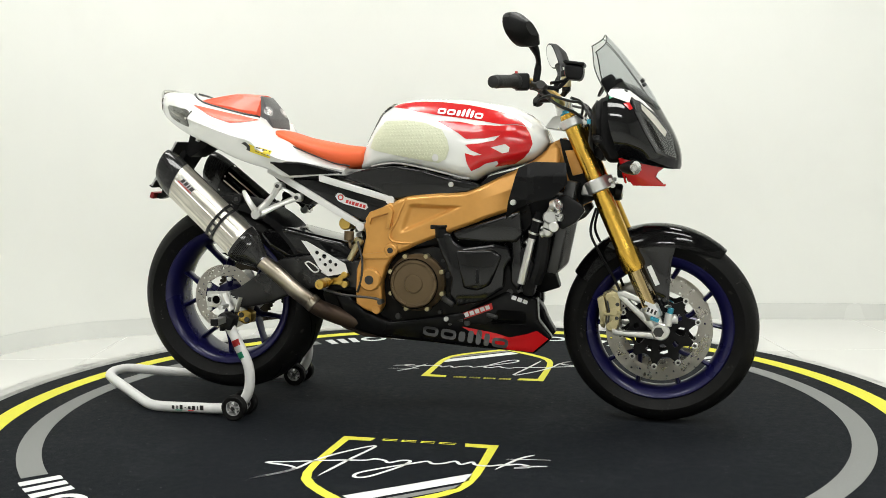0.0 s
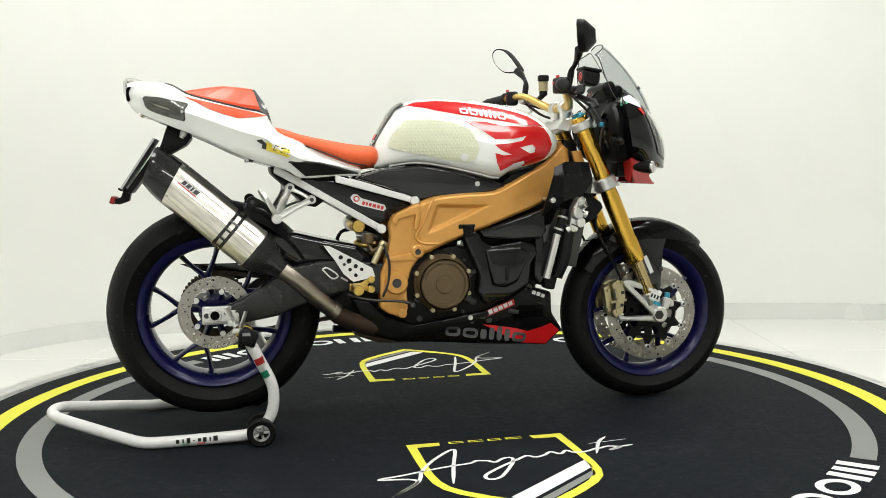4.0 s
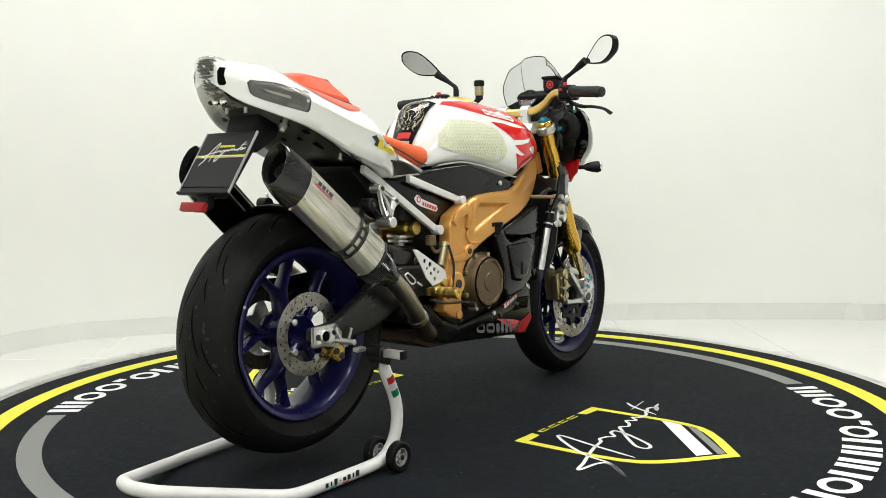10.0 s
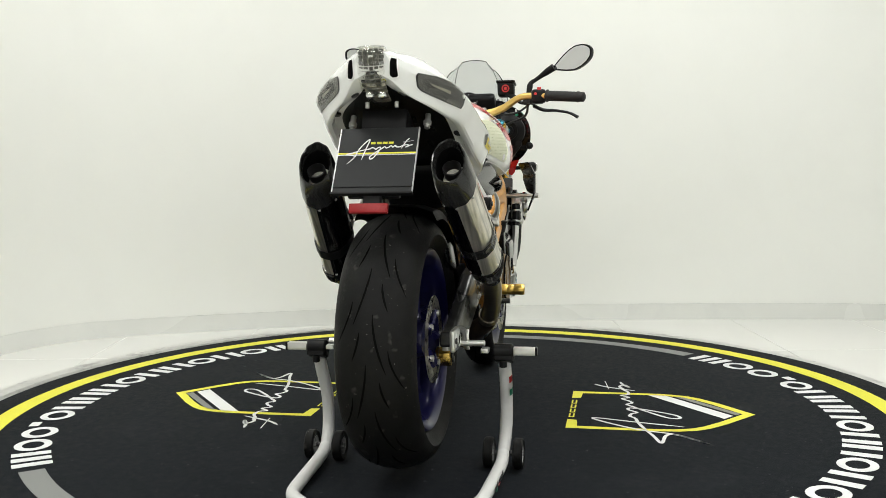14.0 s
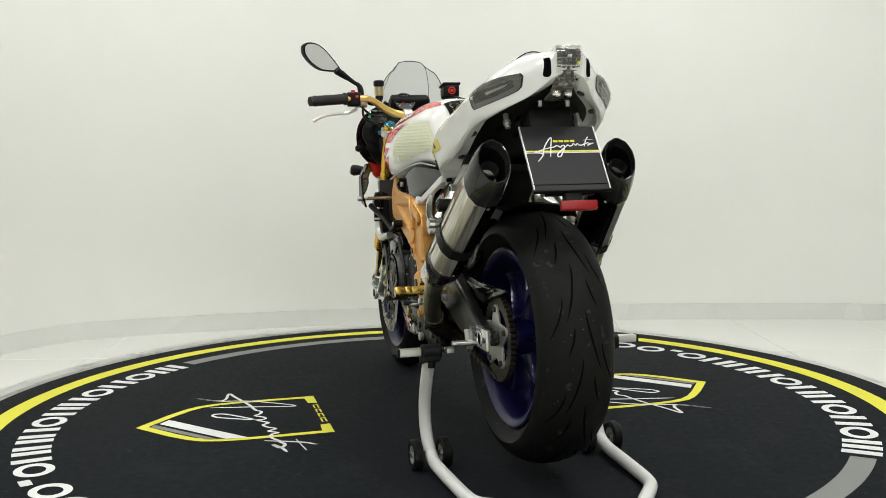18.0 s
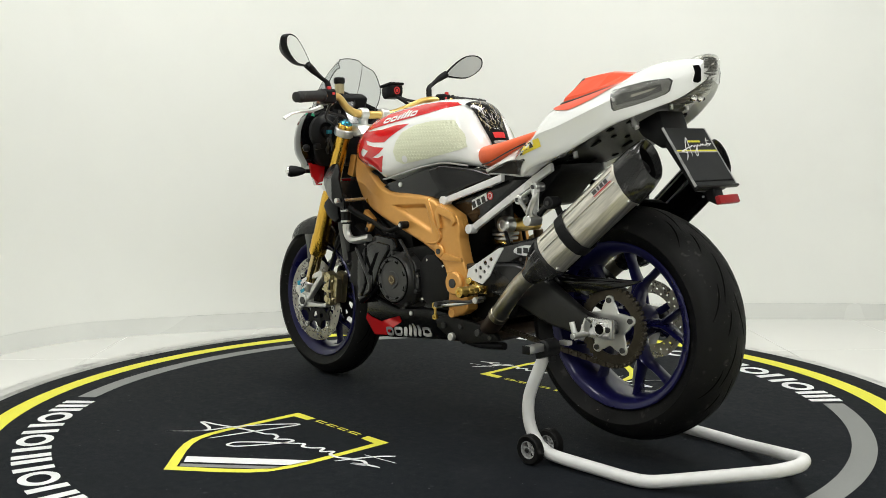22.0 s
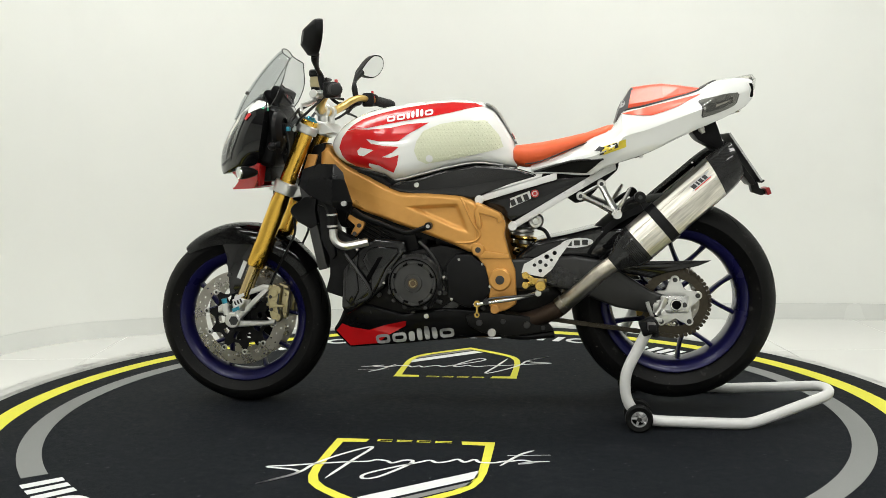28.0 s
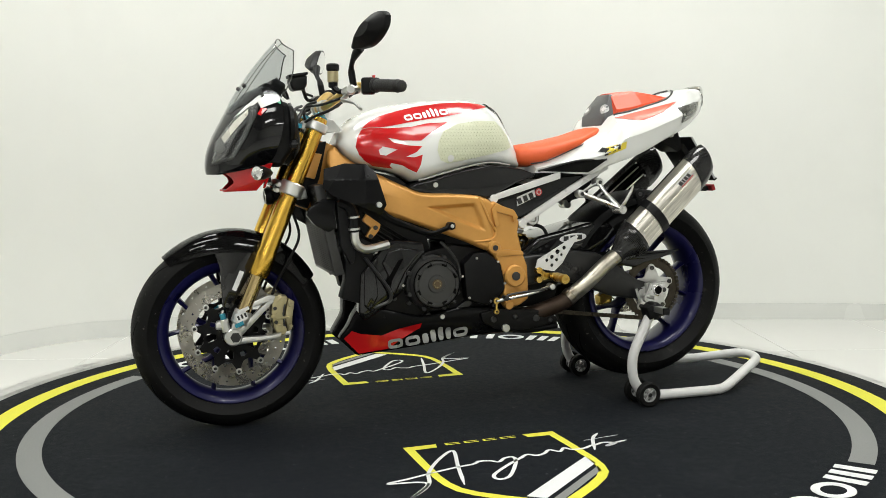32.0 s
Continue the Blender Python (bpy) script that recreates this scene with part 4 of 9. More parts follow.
def depth_in(poly, x, z):
    """How far inside an outline a place lies; negative outside it."""
    inside, best = False, 9.0
    for (ax, az), (bx, bz) in zip(poly, poly[1:] + poly[:1]):
        if (az > z) != (bz > z) and x < (bx - ax) * (z - az) / (bz - az) + ax:
            inside = not inside
        t = max(0, min(1, ((x - ax) * (bx - ax) + (z - az) * (bz - az)) / ((bx - ax) ** 2 + (bz - az) ** 2)))
        best = min(best, math.hypot(x - ax - t * (bx - ax), z - az - t * (bz - az)))
    return best if inside else -best


def frame_side(s):
    rings = []
    nx, nv = 88, 40
    for i in range(nx + 1):
        x = -0.128 + 0.520 * i / nx
        zt, zb = lerp(BEAM_TOP, x), lerp(BEAM_LOW, x)
        row = [(x, s * 0.106, zt - 0.004)]
        for j in range(nv + 1):
            z = zt + (zb - zt) * j / nv
            edge = min(zt - z, z - zb, (x + 0.128) * 0.9, (0.392 - x) * 0.9)
            y = 0.161 - 0.014 * max(0.0, 1 - max(edge, 0.0) / 0.014) ** 2
            d = depth_in(HOLLOW, x, z)
            y -= 0.013 * min(1.0, max(0.0, (d + 0.003) / 0.011)) ** 1.3
            fold = 0.668 + 0.34 * (x - 0.10)
            if x > 0.08 and z > fold:
                y -= min(0.45, 1.6 * (x - 0.08)) * (z - fold) * 0.9
            row.append((x, s * y, z))
        row.append((x, s * 0.106, zb + 0.004))
        rings.append(row)
    bm = bmesh.new()
    loft(bm, rings)
    b = part("frame_beam", taper(bm), GOLD_FRAME, bike, "bronze-gold painted twin-spar frame beam", sharp=60)
    bm = bmesh.new()
    tube(bm, [(-0.072, s * 0.157, 0.694), (-0.086, s * 0.161, 0.668), (-0.106, s * 0.1615, 0.622), (-0.129, s * 0.160, 0.583), (-0.118, s * 0.1605, 0.562), (-0.090, s * 0.161, 0.556), (-0.055, s * 0.158, 0.556)], 0.0042, 8, 6)
    part("weld_bead", bm, GOLD_FRAME, b)
    bm = bmesh.new()
    plate(bm, PIVOT, s * 0.11, s * 0.158, 0.008, 3)
    plate(bm, [(-0.205, 0.628), (-0.19, 0.652), (-0.128, 0.674), (-0.112, 0.655), (-0.125, 0.60), (-0.138, 0.604), (-0.13, 0.648), (-0.185, 0.632), (-0.188, 0.612)], s * 0.155, s * 0.168, 0.004)
    plate(bm, [(-0.222, 0.518), (-0.14, 0.53), (-0.115, 0.56), (-0.10, 0.545), (-0.13, 0.505), (-0.225, 0.505)], s * 0.155, s * 0.164, 0.004)
    p = part("pivot_plate", bm, GOLD_FRAME, bike, "bronze-gold cast swingarm pivot plate")
    bm = bmesh.new()
    rod(bm, (-0.193, s * 0.13, 0.44), (-0.193, s * 0.172, 0.44), 0.036, 28, 0.005)
    part("pivot_boss", bm, GOLD_FRAME, p)
    bm = bmesh.new()
    rod(bm, (-0.193, s * 0.17, 0.44), (-0.193, s * 0.176, 0.44), 0.014, 20)
    part("pivot_bolt", bm, DARK_STEEL, p)
    bm = bmesh.new()
    rod(bm, (-0.125, s * 0.14, 0.533), (-0.125, s * 0.166, 0.533), 0.021, 24, 0.004)
    rod(bm, (-0.175, s * 0.14, 0.345), (-0.175, s * 0.163, 0.345), 0.014, 16)
    loose("mount_boss", bm, GOLD_FRAME, p)
    bm = bmesh.new()
    rod(bm, (-0.125, s * 0.165, 0.533), (-0.125, s * 0.169, 0.533), 0.009, 12)
    part("mount_bolt", bm, DARK_STEEL, p)


both(frame_side)
# added black block, so that no background shows between the beams
bm = bmesh.new()
plate(bm, [(-0.10, 0.55), (0.02, 0.555), (0.33, 0.60), (0.37, 0.69), (0.36, 0.75), (0.22, 0.74), (0.10, 0.70), (-0.08, 0.69)], -0.088, 0.088, 0.01)
part("throttle_bodies", bm, BLACK, bike, "black filler block between the frame beams")
bm = bmesh.new()
for s in (-1, 1):
    plate(bm, [(-0.368, 0.770), (-0.124, 0.698), (-0.124, 0.678), (-0.368, 0.748)], s * 0.120, s * 0.136, 0.003)
    rod(bm, (-0.128, s * 0.118, 0.688), (-0.128, s * 0.150, 0.688), 0.014, 14)
    plate(bm, [(-0.545, 0.800), (-0.488, 0.768), (-0.224, 0.612), (-0.236, 0.595), (-0.494, 0.747), (-0.550, 0.778)], s * 0.110, s * 0.126, 0.003)
    rod(bm, (-0.231, s * 0.108, 0.604), (-0.231, s * 0.140, 0.604), 0.0145, 14)
for x, z in ((-0.48, 0.76), (-0.30, 0.738)):
    rod(bm, (x, -0.12, z), (x, 0.12, z), 0.010, 10)
part("rear_subframe", bm, SILVER_PAINT, bike, "silver painted tubular rear subframe")


# ---- tank ----
TANK_TOP = [(-0.242, 0.815), (-0.236, 0.860), (-0.204, 0.922), (-0.178, 0.966), (-0.146, 0.991), (-0.076, 1.005), (0.011, 1.005), (0.1, 0.997), (0.17, 0.988), (0.23, 0.975), (0.28, 0.956), (0.315, 0.935), (0.338, 0.912), (0.352, 0.890), (0.358, 0.872)]
TANK_LOW = [(-0.242, 0.784), (-0.167, 0.792), (-0.114, 0.795), (-0.027, 0.780), (0.061, 0.758), (0.135, 0.743), (0.170, 0.763), (0.21, 0.776), (0.264, 0.790), (0.308, 0.806), (0.335, 0.825), (0.350, 0.848), (0.358, 0.864)]
TANK_HALF = [(-0.242, 0.080), (-0.21, 0.105), (-0.15, 0.132), (-0.08, 0.150), (0.0, 0.165), (0.1, 0.178), (0.18, 0.180), (0.25, 0.165), (0.31, 0.138), (0.345, 0.100), (0.358, 0.055)]


def tank_ring(x):
    zt, zb, w = lerp(TANK_TOP, x), lerp(TANK_LOW, x), lerp(TANK_HALF, x)
    h = zt - zb
    out = []
    for k in range(40):
        a = 2 * math.pi * k / 40
        c, s = math.cos(a), math.sin(a)
        y = w * math.copysign(abs(c) ** (0.78 if s >= 0 else 0.42), c)
        if s >= 0:
            z = zb + 0.36 * h + 0.64 * h * abs(s) ** 0.85
            y *= 1 - 0.16 * s
        else:
            z = zb + 0.36 * h - 0.36 * h * abs(s) ** 0.6
        out.append((x, y, z))
    return out


bm = bmesh.new()
xs = [-0.242, -0.239, -0.232, -0.22, -0.2, -0.17, -0.13, -0.08, -0.03, 0.02, 0.07, 0.11, 0.14, 0.17, 0.2, 0.235, 0.27, 0.30, 0.32, 0.336, 0.347, 0.354, 0.358]
loft(bm, [tank_ring(x) for x in xs])
tank = part("fuel_tank", bm, WHITE, bike, "glossy white fuel tank with red flame graphics", sharp=60)
TSKIN = skin_of(tank)
for s in (-1, 1):
    bm = bmesh.new()
    rim = []
    for k in range(27):
        x = -0.20 + 0.33 * k / 26
        zb, zt, w = lerp(TANK_LOW, x), lerp(TANK_TOP, x), lerp(TANK_HALF, x)
        rim.append((x, s * (w * 0.955), zb + 0.05 * (zt - zb)))
    tube(bm, [(x, y, z - 0.002) for x, y, z in rim], 0.0028, 6, 1)
    part("tank_seam", bm, STICK_GREY, tank, "grey seam along the tank's lower edge")
# black block added for the shaded gap between tank and frame
bm = bmesh.new()
plate(bm, [(0.15, 0.735), (0.185, 0.762), (0.26, 0.780), (0.345, 0.800), (0.36, 0.825), (0.37, 0.80), (0.30, 0.76), (0.20, 0.73)], -0.115, 0.115, 0.006)
for v in bm.verts:
    v.co.y *= lerp([(0.15, 1.15), (0.25, 1.05), (0.37, 0.5)], v.co.x)
part("tank_heat_guard", bm, BLACK, bike, "black filler in the gap under the tank")
# added black block that closes the gap between fork and frame
bm = bmesh.new()
plate(bm, [(0.385, 0.875), (0.425, 0.865), (0.505, 0.69), (0.45, 0.665), (0.41, 0.76)], -0.045, 0.045, 0.006)
part("head_shroud", bm, BLACK, bike, "black block filling the gap round the steering head")
# bracket plates beside the steering head
bm = bmesh.new()
for s in (-1, 1):
    plate(bm, [(0.406, 0.835), (0.438, 0.838), (0.462, 0.766), (0.430, 0.758)], s * 0.055, s * 0.070, 0.003)
loose("lock_stop", bm, GOLD_FRAME, bike, "bronze-gold bracket plate beside the steering head")
STREAK = [(-0.137, 0.980), (-0.111, 0.990), (-0.041, 0.994), (0.028, 0.990), (0.115, 0.978), (0.167, 0.966), (0.210, 0.955), (0.245, 0.944), (0.275, 0.926), (0.293, 0.909), (0.266, 0.9145), (0.235, 0.9135), (0.208, 0.917), (0.167, 0.925), (0.114, 0.934), (0.028, 0.947), (-0.042, 0.960), (-0.085, 0.971)]
FLAME = [(0.026, 0.929), (0.095, 0.925), (0.146, 0.914), (0.218, 0.910), (0.266, 0.913), (0.293, 0.907), (0.308, 0.885), (0.316, 0.855), (0.306, 0.832), (0.290, 0.814), (0.262, 0.797), (0.205, 0.789), (0.217, 0.798), (0.214, 0.806), (0.179, 0.798),
         (0.162, 0.788), (0.136, 0.776), (0.124, 0.799), (0.118, 0.830), (0.145, 0.822), (0.171, 0.824), (0.137, 0.838), (0.118, 0.855), (0.163, 0.858), (0.206, 0.866), (0.223, 0.881), (0.180, 0.873), (0.120, 0.872), (0.091, 0.893), (0.060, 0.910)]
HOLE = [(0.197, 0.846), (0.240, 0.855), (0.252, 0.845), (0.248, 0.831), (0.231, 0.828)]
PADLINE = [(-0.201, 0.851), (-0.187, 0.888), (-0.162, 0.918), (-0.145, 0.933), (-0.076, 0.933), (-0.008, 0.923), (0.043, 0.902), (0.063, 0.871), (0.070, 0.842), (0.059, 0.813), (0.034, 0.803), (-0.027, 0.813), (-0.112, 0.829), (-0.181, 0.843)]


def circle(x, z, r, n=14):
    return [(x + r * math.cos(2 * math.pi * k / n), z + r * math.sin(2 * math.pi * k / n)) for k in range(n)]


def bars(x0, z0, x1, z1, h, widths, gap):
    """Outlines of a row of upright bars from one place to another: the stand-in for lettering."""
    total = sum(widths) + gap * (len(widths) - 1)
    d = Vector((x1 - x0, z1 - z0))
    u = d.normalized()
    n = Vector((-u.y, u.x))
    if n.y < 0:
        n = -n
    out, a = [], 0.0
    for w in widths:
        p, q = Vector((x0, z0)) + d * (a / total), Vector((x0, z0)) + d * ((a + w) / total)
        out.append([tuple(p), tuple(q), tuple(q + n * h), tuple(p + n * h)])
        a += w + gap
    return out


def name_marks(x0, z0, x1, z1, h):
    """Plain shapes of a bold round name: rings and upright pills along a line. Gives outlines with their holes."""
    d = Vector((x1 - x0, z1 - z0))
    u = d.normalized()
    n = Vector((-u.y, u.x))
    n = -n if n.y < 0 else n
    L = d.length
    out, a = [], 0.0
    kinds = (("o", 1.0, 0), ("o", 1.0, 0), ("i", 0.42, 0.0), ("i", 0.36, 0.25), ("i", 0.36, 0.45), ("i", 0.36, 0.25), ("o", 1.0, 0))
    total = sum(k[1] for k in kinds) + 0.16 * 6
    for kind, w, tall in kinds:
        ww, c = L * w / total, Vector((x0, z0)) + u * (L * (a + w / 2) / total)
        hh = h * (1 + tall)
        ring = lambda k, e=0.6: [tuple(c + u * (ww / 2 - (1 - k) * h * 0.32) * math.copysign(abs(math.cos(q)) ** e, math.cos(q)) + n * (hh / 2 + (hh / 2 - (1 - k) * h * 0.32) * math.copysign(abs(math.sin(q)) ** e, math.sin(q)))) for q in [2 * math.pi * j / 20 for j in range(20)]]
        out.append((ring(1), [ring(0.04)] if kind == "o" else []))
        a += w + 0.16
    return out


def tank_side(s):
    sticker("flame", FLAME, s, TSKIN, RED, tank, "glossy red flame graphic", [HOLE])
    sticker("flame", STREAK, s, TSKIN, RED, tank, "glossy red flame graphic")
    sticker("grip_pad", PADLINE, s, TSKIN, PADGRIP, tank, "translucent yellowed dotted tank grip pad", [circle(0.024, 0.818, 0.011)], lift=0.003)
    sticker("pad_badge", circle(0.024, 0.818, 0.010), s, TSKIN, STICK_WHITE, tank, lift=0.003, cell=0.006)
    for o, gap in name_marks(0.020, 0.952, 0.165, 0.930, 0.0185) if s < 0 else name_marks(0.160, 0.931, 0.015, 0.953, 0.0185):
        sticker("name_mark", o, s, TSKIN, STICK_WHITE, tank, lift=0.0026, cell=0.02, holes=gap)
    bm = bmesh.new()
    for i in range(22):
        for j in range(12):
            x, z = -0.19 + 0.0115 * i + (0.005 if j % 2 else 0), 0.82 + 0.0098 * j
            inside, px, pz = False, *PADLINE[-1]
            for qx, qz in PADLINE:
                if (qz > z) != (pz > z) and x < (px - qx) * (z - qz) / (pz - qz) + qx:
                    inside = not inside
                px, pz = qx, qz
            if inside and (x - 0.024) ** 2 + (z - 0.818) ** 2 > 0.0003:
                hit, nor, _, _ = TSKIN.ray_cast(Vector((x, s * 0.6, z)), Vector((0, -s, 0)))
                if hit:
                    lathe(bm, [(0.0032, 0), (0.0026, 0.0007), (0, 0.0009)], 6, Matrix.Translation(hit + nor * 0.003) @ nor.to_track_quat("Z", "Y").to_matrix().to_4x4())
    d = part("pad_dots", bm, PADGRIP, tank)
    d["kind"] = "stuff"


both(tank_side)
bm = bmesh.new()
lathe(bm, [(0, 0), (0.052, 0), (0.055, 0.004), (0.052, 0.010), (0.04, 0.013), (0, 0.014)], 32, Matrix.Translation((0.085, 0, 0.985)) @ Matrix.Rotation(radians(5), 4, "Y"))
part("fuel_cap", bm, ALLOY, tank, "round aluminium fuel cap")
# carbon-look pad on the tank's rear face
def tank_top(x, a):
    zt, zb, w = lerp(TANK_TOP, x), lerp(TANK_LOW, x), lerp(TANK_HALF, x)
    c, s = math.cos(a), math.sin(a)
    return Vector((x - 0.002, w * math.copysign(abs(c) ** 0.78, c) * (1 - 0.16 * s), zb + (zt - zb) * (0.36 + 0.64 * abs(s) ** 0.85) + 0.0025))


def tank_patch(x0, x1, a0, a1, lift=0.0):
    bm = bmesh.new()
    rows = [[bm.verts.new(tank_top(x0 + (x1 - x0) * (i / 18) ** 1.6, radians(a0 + (a1 - a0) * j / 14)) + Vector((-lift, 0, lift))) for j in range(15)] for i in range(19)]
    for p, q in zip(rows, rows[1:]):
        for k in range(14):
            bm.faces.new((p[k], p[k + 1], q[k + 1], q[k]))
    return bm


part("tank_pad", tank_patch(-0.2415, -0.142, 63, 117), CARBON, tank, "black carbon tank pad with small prints", sharp=180)
part("pad_print", tank_patch(-0.2305, -0.2215, 78, 104, 0.0012), STICK_RED, tank, sharp=180)
part("pad_print", tank_patch(-0.2365, -0.2335, 72, 108, 0.0012), STICK_GREY, tank, sharp=180)
def pad_streak(line, wide, material):
    """A slim print on the tank pad: places along the pad (0 to 1) and degrees round it."""
    for flip in (1, -1):
        bm = bmesh.new()
        rows = []
        for u, deg in line:
            x = -0.2415 + 0.1165 * u ** 1.6
            rows.append([bm.verts.new(tank_top(x, radians(90 + flip * (deg + k * wide))) + Vector((-0.0012, 0, 0.0012))) for k in (-1, 1)])
        for p, q in zip(rows, rows[1:]):
            bm.faces.new((p[0], p[1], q[1], q[0]))
        part("pad_print", bm, material, tank, sharp=180)


random.seed(11)
for i in range(34):
    u, deg = random.uniform(0.36, 0.80), random.uniform(1, 22)
    bend, run = random.uniform(-9, 9), random.uniform(0.03, 0.12)
    line = [(min(0.85, u + run * f), max(1, min(25, deg + bend * f * f + 3 * math.sin(5 * f + i)))) for f in (0.0, 0.25, 0.5, 0.75, 1.0)]
    pad_streak(line, random.uniform(0.25, 0.7), random.choice((GOLD_PALE, GOLD_PALE, STICK_WHITE, STICK_GREY)))

# ---- airbox cover, side panels ----
AIR = [(-0.30, 0.758), (-0.286, 0.767), (-0.234, 0.782), (-0.170, 0.790), (-0.113, 0.795), (-0.018, 0.779), (0.06, 0.757), (0.135, 0.741), (0.160, 0.728), (0.12, 0.712), (0.05, 0.703), (-0.063, 0.699), (-0.115, 0.690), (-0.16, 0.712), (-0.22, 0.735)]


def panels(s):
    bm = bmesh.new()
    plate(bm, AIR, s * 0.075, s * 0.150, 0.010, 3)
    for v in bm.verts:
        v.co.y *= 1 - 0.35 * max(0, -0.1 - v.co.x) / 0.2
    a = part("airbox_cover", bm, CARBON, bike, "glossy carbon airbox cover")
    bm = bmesh.new()
    rod(bm, (0.068, s * 0.148, 0.736), (0.068, s * 0.154, 0.736), 0.008, 12)
    part("cover_bolt", bm, ALLOY, a)
    bm = bmesh.new()
    plate(bm, [(-0.472, 0.757), (-0.368, 0.752), (-0.13, 0.679), (-0.151, 0.659), (-0.205, 0.636), (-0.222, 0.620), (-0.27, 0.638), (-0.38, 0.70)], s * 0.095, s * 0.112, 0.006)
    p = part("side_panel", bm, BLACK_GLOSS, bike, "black side panel with a small sticker")
    sk = skin_of(p)
    if s < 0:
        cap = [(-0.322, 0.700), (-0.313, 0.711), (-0.300, 0.709), (-0.288, 0.698), (-0.216, 0.676), (-0.212, 0.664), (-0.220, 0.657), (-0.290, 0.675), (-0.312, 0.685)]
        sticker("print_ground", cap, s, sk, STICK_WHITE, p, "white outlined sticker with red marks", cell=0.03)
        sticker("round_sticker", circle(-0.303, 0.6965, 0.0098), s, sk, STICK_RED, p, cell=0.02, lift=0.002)
        sticker("round_sticker", circle(-0.303, 0.6965, 0.0058), s, sk, STICK_WHITE, p, cell=0.02, lift=0.0028)
        for o in bars(-0.287, 0.679, -0.222, 0.661, 0.0105, (1, 0.7, 1, 1.3, 1, 1), 0.35):
            sticker("print_bar", o, s, sk, STICK_RED, p, cell=0.03, lift=0.002)
    else:
        sticker("print_ground", [(-0.222, 0.660), (-0.222, 0.690), (-0.284, 0.714), (-0.289, 0.690)], s, sk, STICK_WHITE, p, "white sticker with dark bars", cell=0.03)
        for o in bars(-0.228, 0.6655, -0.283, 0.6875, 0.019, (1, 1, 1), 0.45):
            sticker("print_bar", o, s, sk, STICK_BLACK, p, cell=0.03, lift=0.002)
        sticker("round_sticker", circle(-0.300, 0.705, 0.0125), s, sk, STICK_RED, p, cell=0.02)
        sticker("round_sticker", circle(-0.300, 0.705, 0.0085), s, sk, STICK_WHITE, p, cell=0.02, lift=0.002)
        sticker("round_sticker", circle(-0.300, 0.705, 0.0060), s, sk, STICK_RED, p, cell=0.02, lift=0.0028)


both(panels)

# ---- tail unit and seats ----
TAIL_TOP = [(-0.964, 1.049), (-0.948, 1.053), (-0.90, 1.052), (-0.86, 1.047), (-0.83, 1.036), (-0.79, 1.012), (-0.70, 0.987), (-0.63, 0.970), (-0.565, 0.952), (-0.54, 0.907), (-0.47, 0.876), (-0.39, 0.844), (-0.288, 0.797)]
TAIL_LOW = [(-0.964, 0.990), (-0.941, 0.968), (-0.9182, 0.953), (-0.8958, 0.942), (-0.8361, 0.915), (-0.753, 0.880), (-0.634, 0.824), (-0.513, 0.784), (-0.474, 0.762), (-0.36, 0.766), (-0.288, 0.766)]
TAIL_HALF = [(-0.964, 0.046), (-0.946, 0.066), (-0.9074, 0.098), (-0.8557, 0.145), (-0.79, 0.186), (-0.72, 0.196), (-0.65, 0.202), (-0.57, 0.206), (-0.52, 0.203), (-0.48, 0.186), (-0.44, 0.158), (-0.36, 0.138), (-0.288, 0.12)]


FLANGE = [(-0.964, 0.30), (-0.936, 0.32), (-0.8967, 0.42), (-0.807, 0.64), (-0.71, 0.68), (-0.61, 0.66), (-0.5, 0.60), (-0.288, 0.55)]
FLANGE_DROP = [(-0.964, 0.80), (-0.8967, 0.80), (-0.807, 0.79), (-0.71, 0.86), (-0.61, 0.955), (-0.288, 0.96)]


def tail_ring(x):
    zt, zb, w = lerp(TAIL_TOP, x), lerp(TAIL_LOW, x), lerp(TAIL_HALF, x)
    h = zt - zb
    q, g = lerp(FLANGE, x), lerp(FLANGE_DROP, x)
    prof = [(0, 0.0), (0.30, 0.0), (0.56, 0.02), (0.66, 0.06), (0.80, 0.19), (0.92, 0.35), (0.975, 0.44), (1.0, 0.52), (0.965, 0.64), (0.925, 0.82), (0.895, 0.95), (0.87, 0.99), (0.84, 1.0), (0.80, 0.985), (q + 0.10, g + 0.03), (q, g), (q - 0.03, g - 0.06), (0.0, 0.6)]
    half = [(x, y * w, zt - f * h) for y, f in prof]
    return half + [(a, -b, c) for a, b, c in half[-2:0:-1]]


def patch(name, pts, way, skin, material, parent, label="", lift=0.0015, cell=0.012):
    """Lays an outline of places on a skin along a given direction."""
    way = Vector(way).normalized()
    q = way.to_track_quat("Y", "Z").to_matrix()
    loc = [q.transposed() @ Vector(p) for p in pts]
    bm = fill(bmesh.new(), [(p.x, p.z) for p in loc], (), cell)
    deep = sum(p.y for p in loc) / len(loc)
    dead = []
    for v in bm.verts:
        hit, nor, _, _ = skin.ray_cast(q @ Vector((v.co.x, deep - 0.5, v.co.z)), way)
        if hit is None:
            hit, nor, _, d = skin.find_nearest(q @ Vector((v.co.x, deep, v.co.z)))
            if d > 0.04:
                dead.append(v)
                continue
        if nor.dot(way) > 0:
            nor = -nor
        v.co = hit + nor * lift
    if dead:
        bmesh.ops.delete(bm, geom=dead, context="VERTS")
    return part(name, bm, material, parent, label, sharp=180)


bm = bmesh.new()
loft(bm, [tail_ring(-0.964 + 0.676 * k / 44) for k in range(45)])
tail = part("tail_fairing", bm, WHITE, bike, "glossy white tail fairing with orange-red accents", sharp=24)
KSKIN = skin_of(tail)


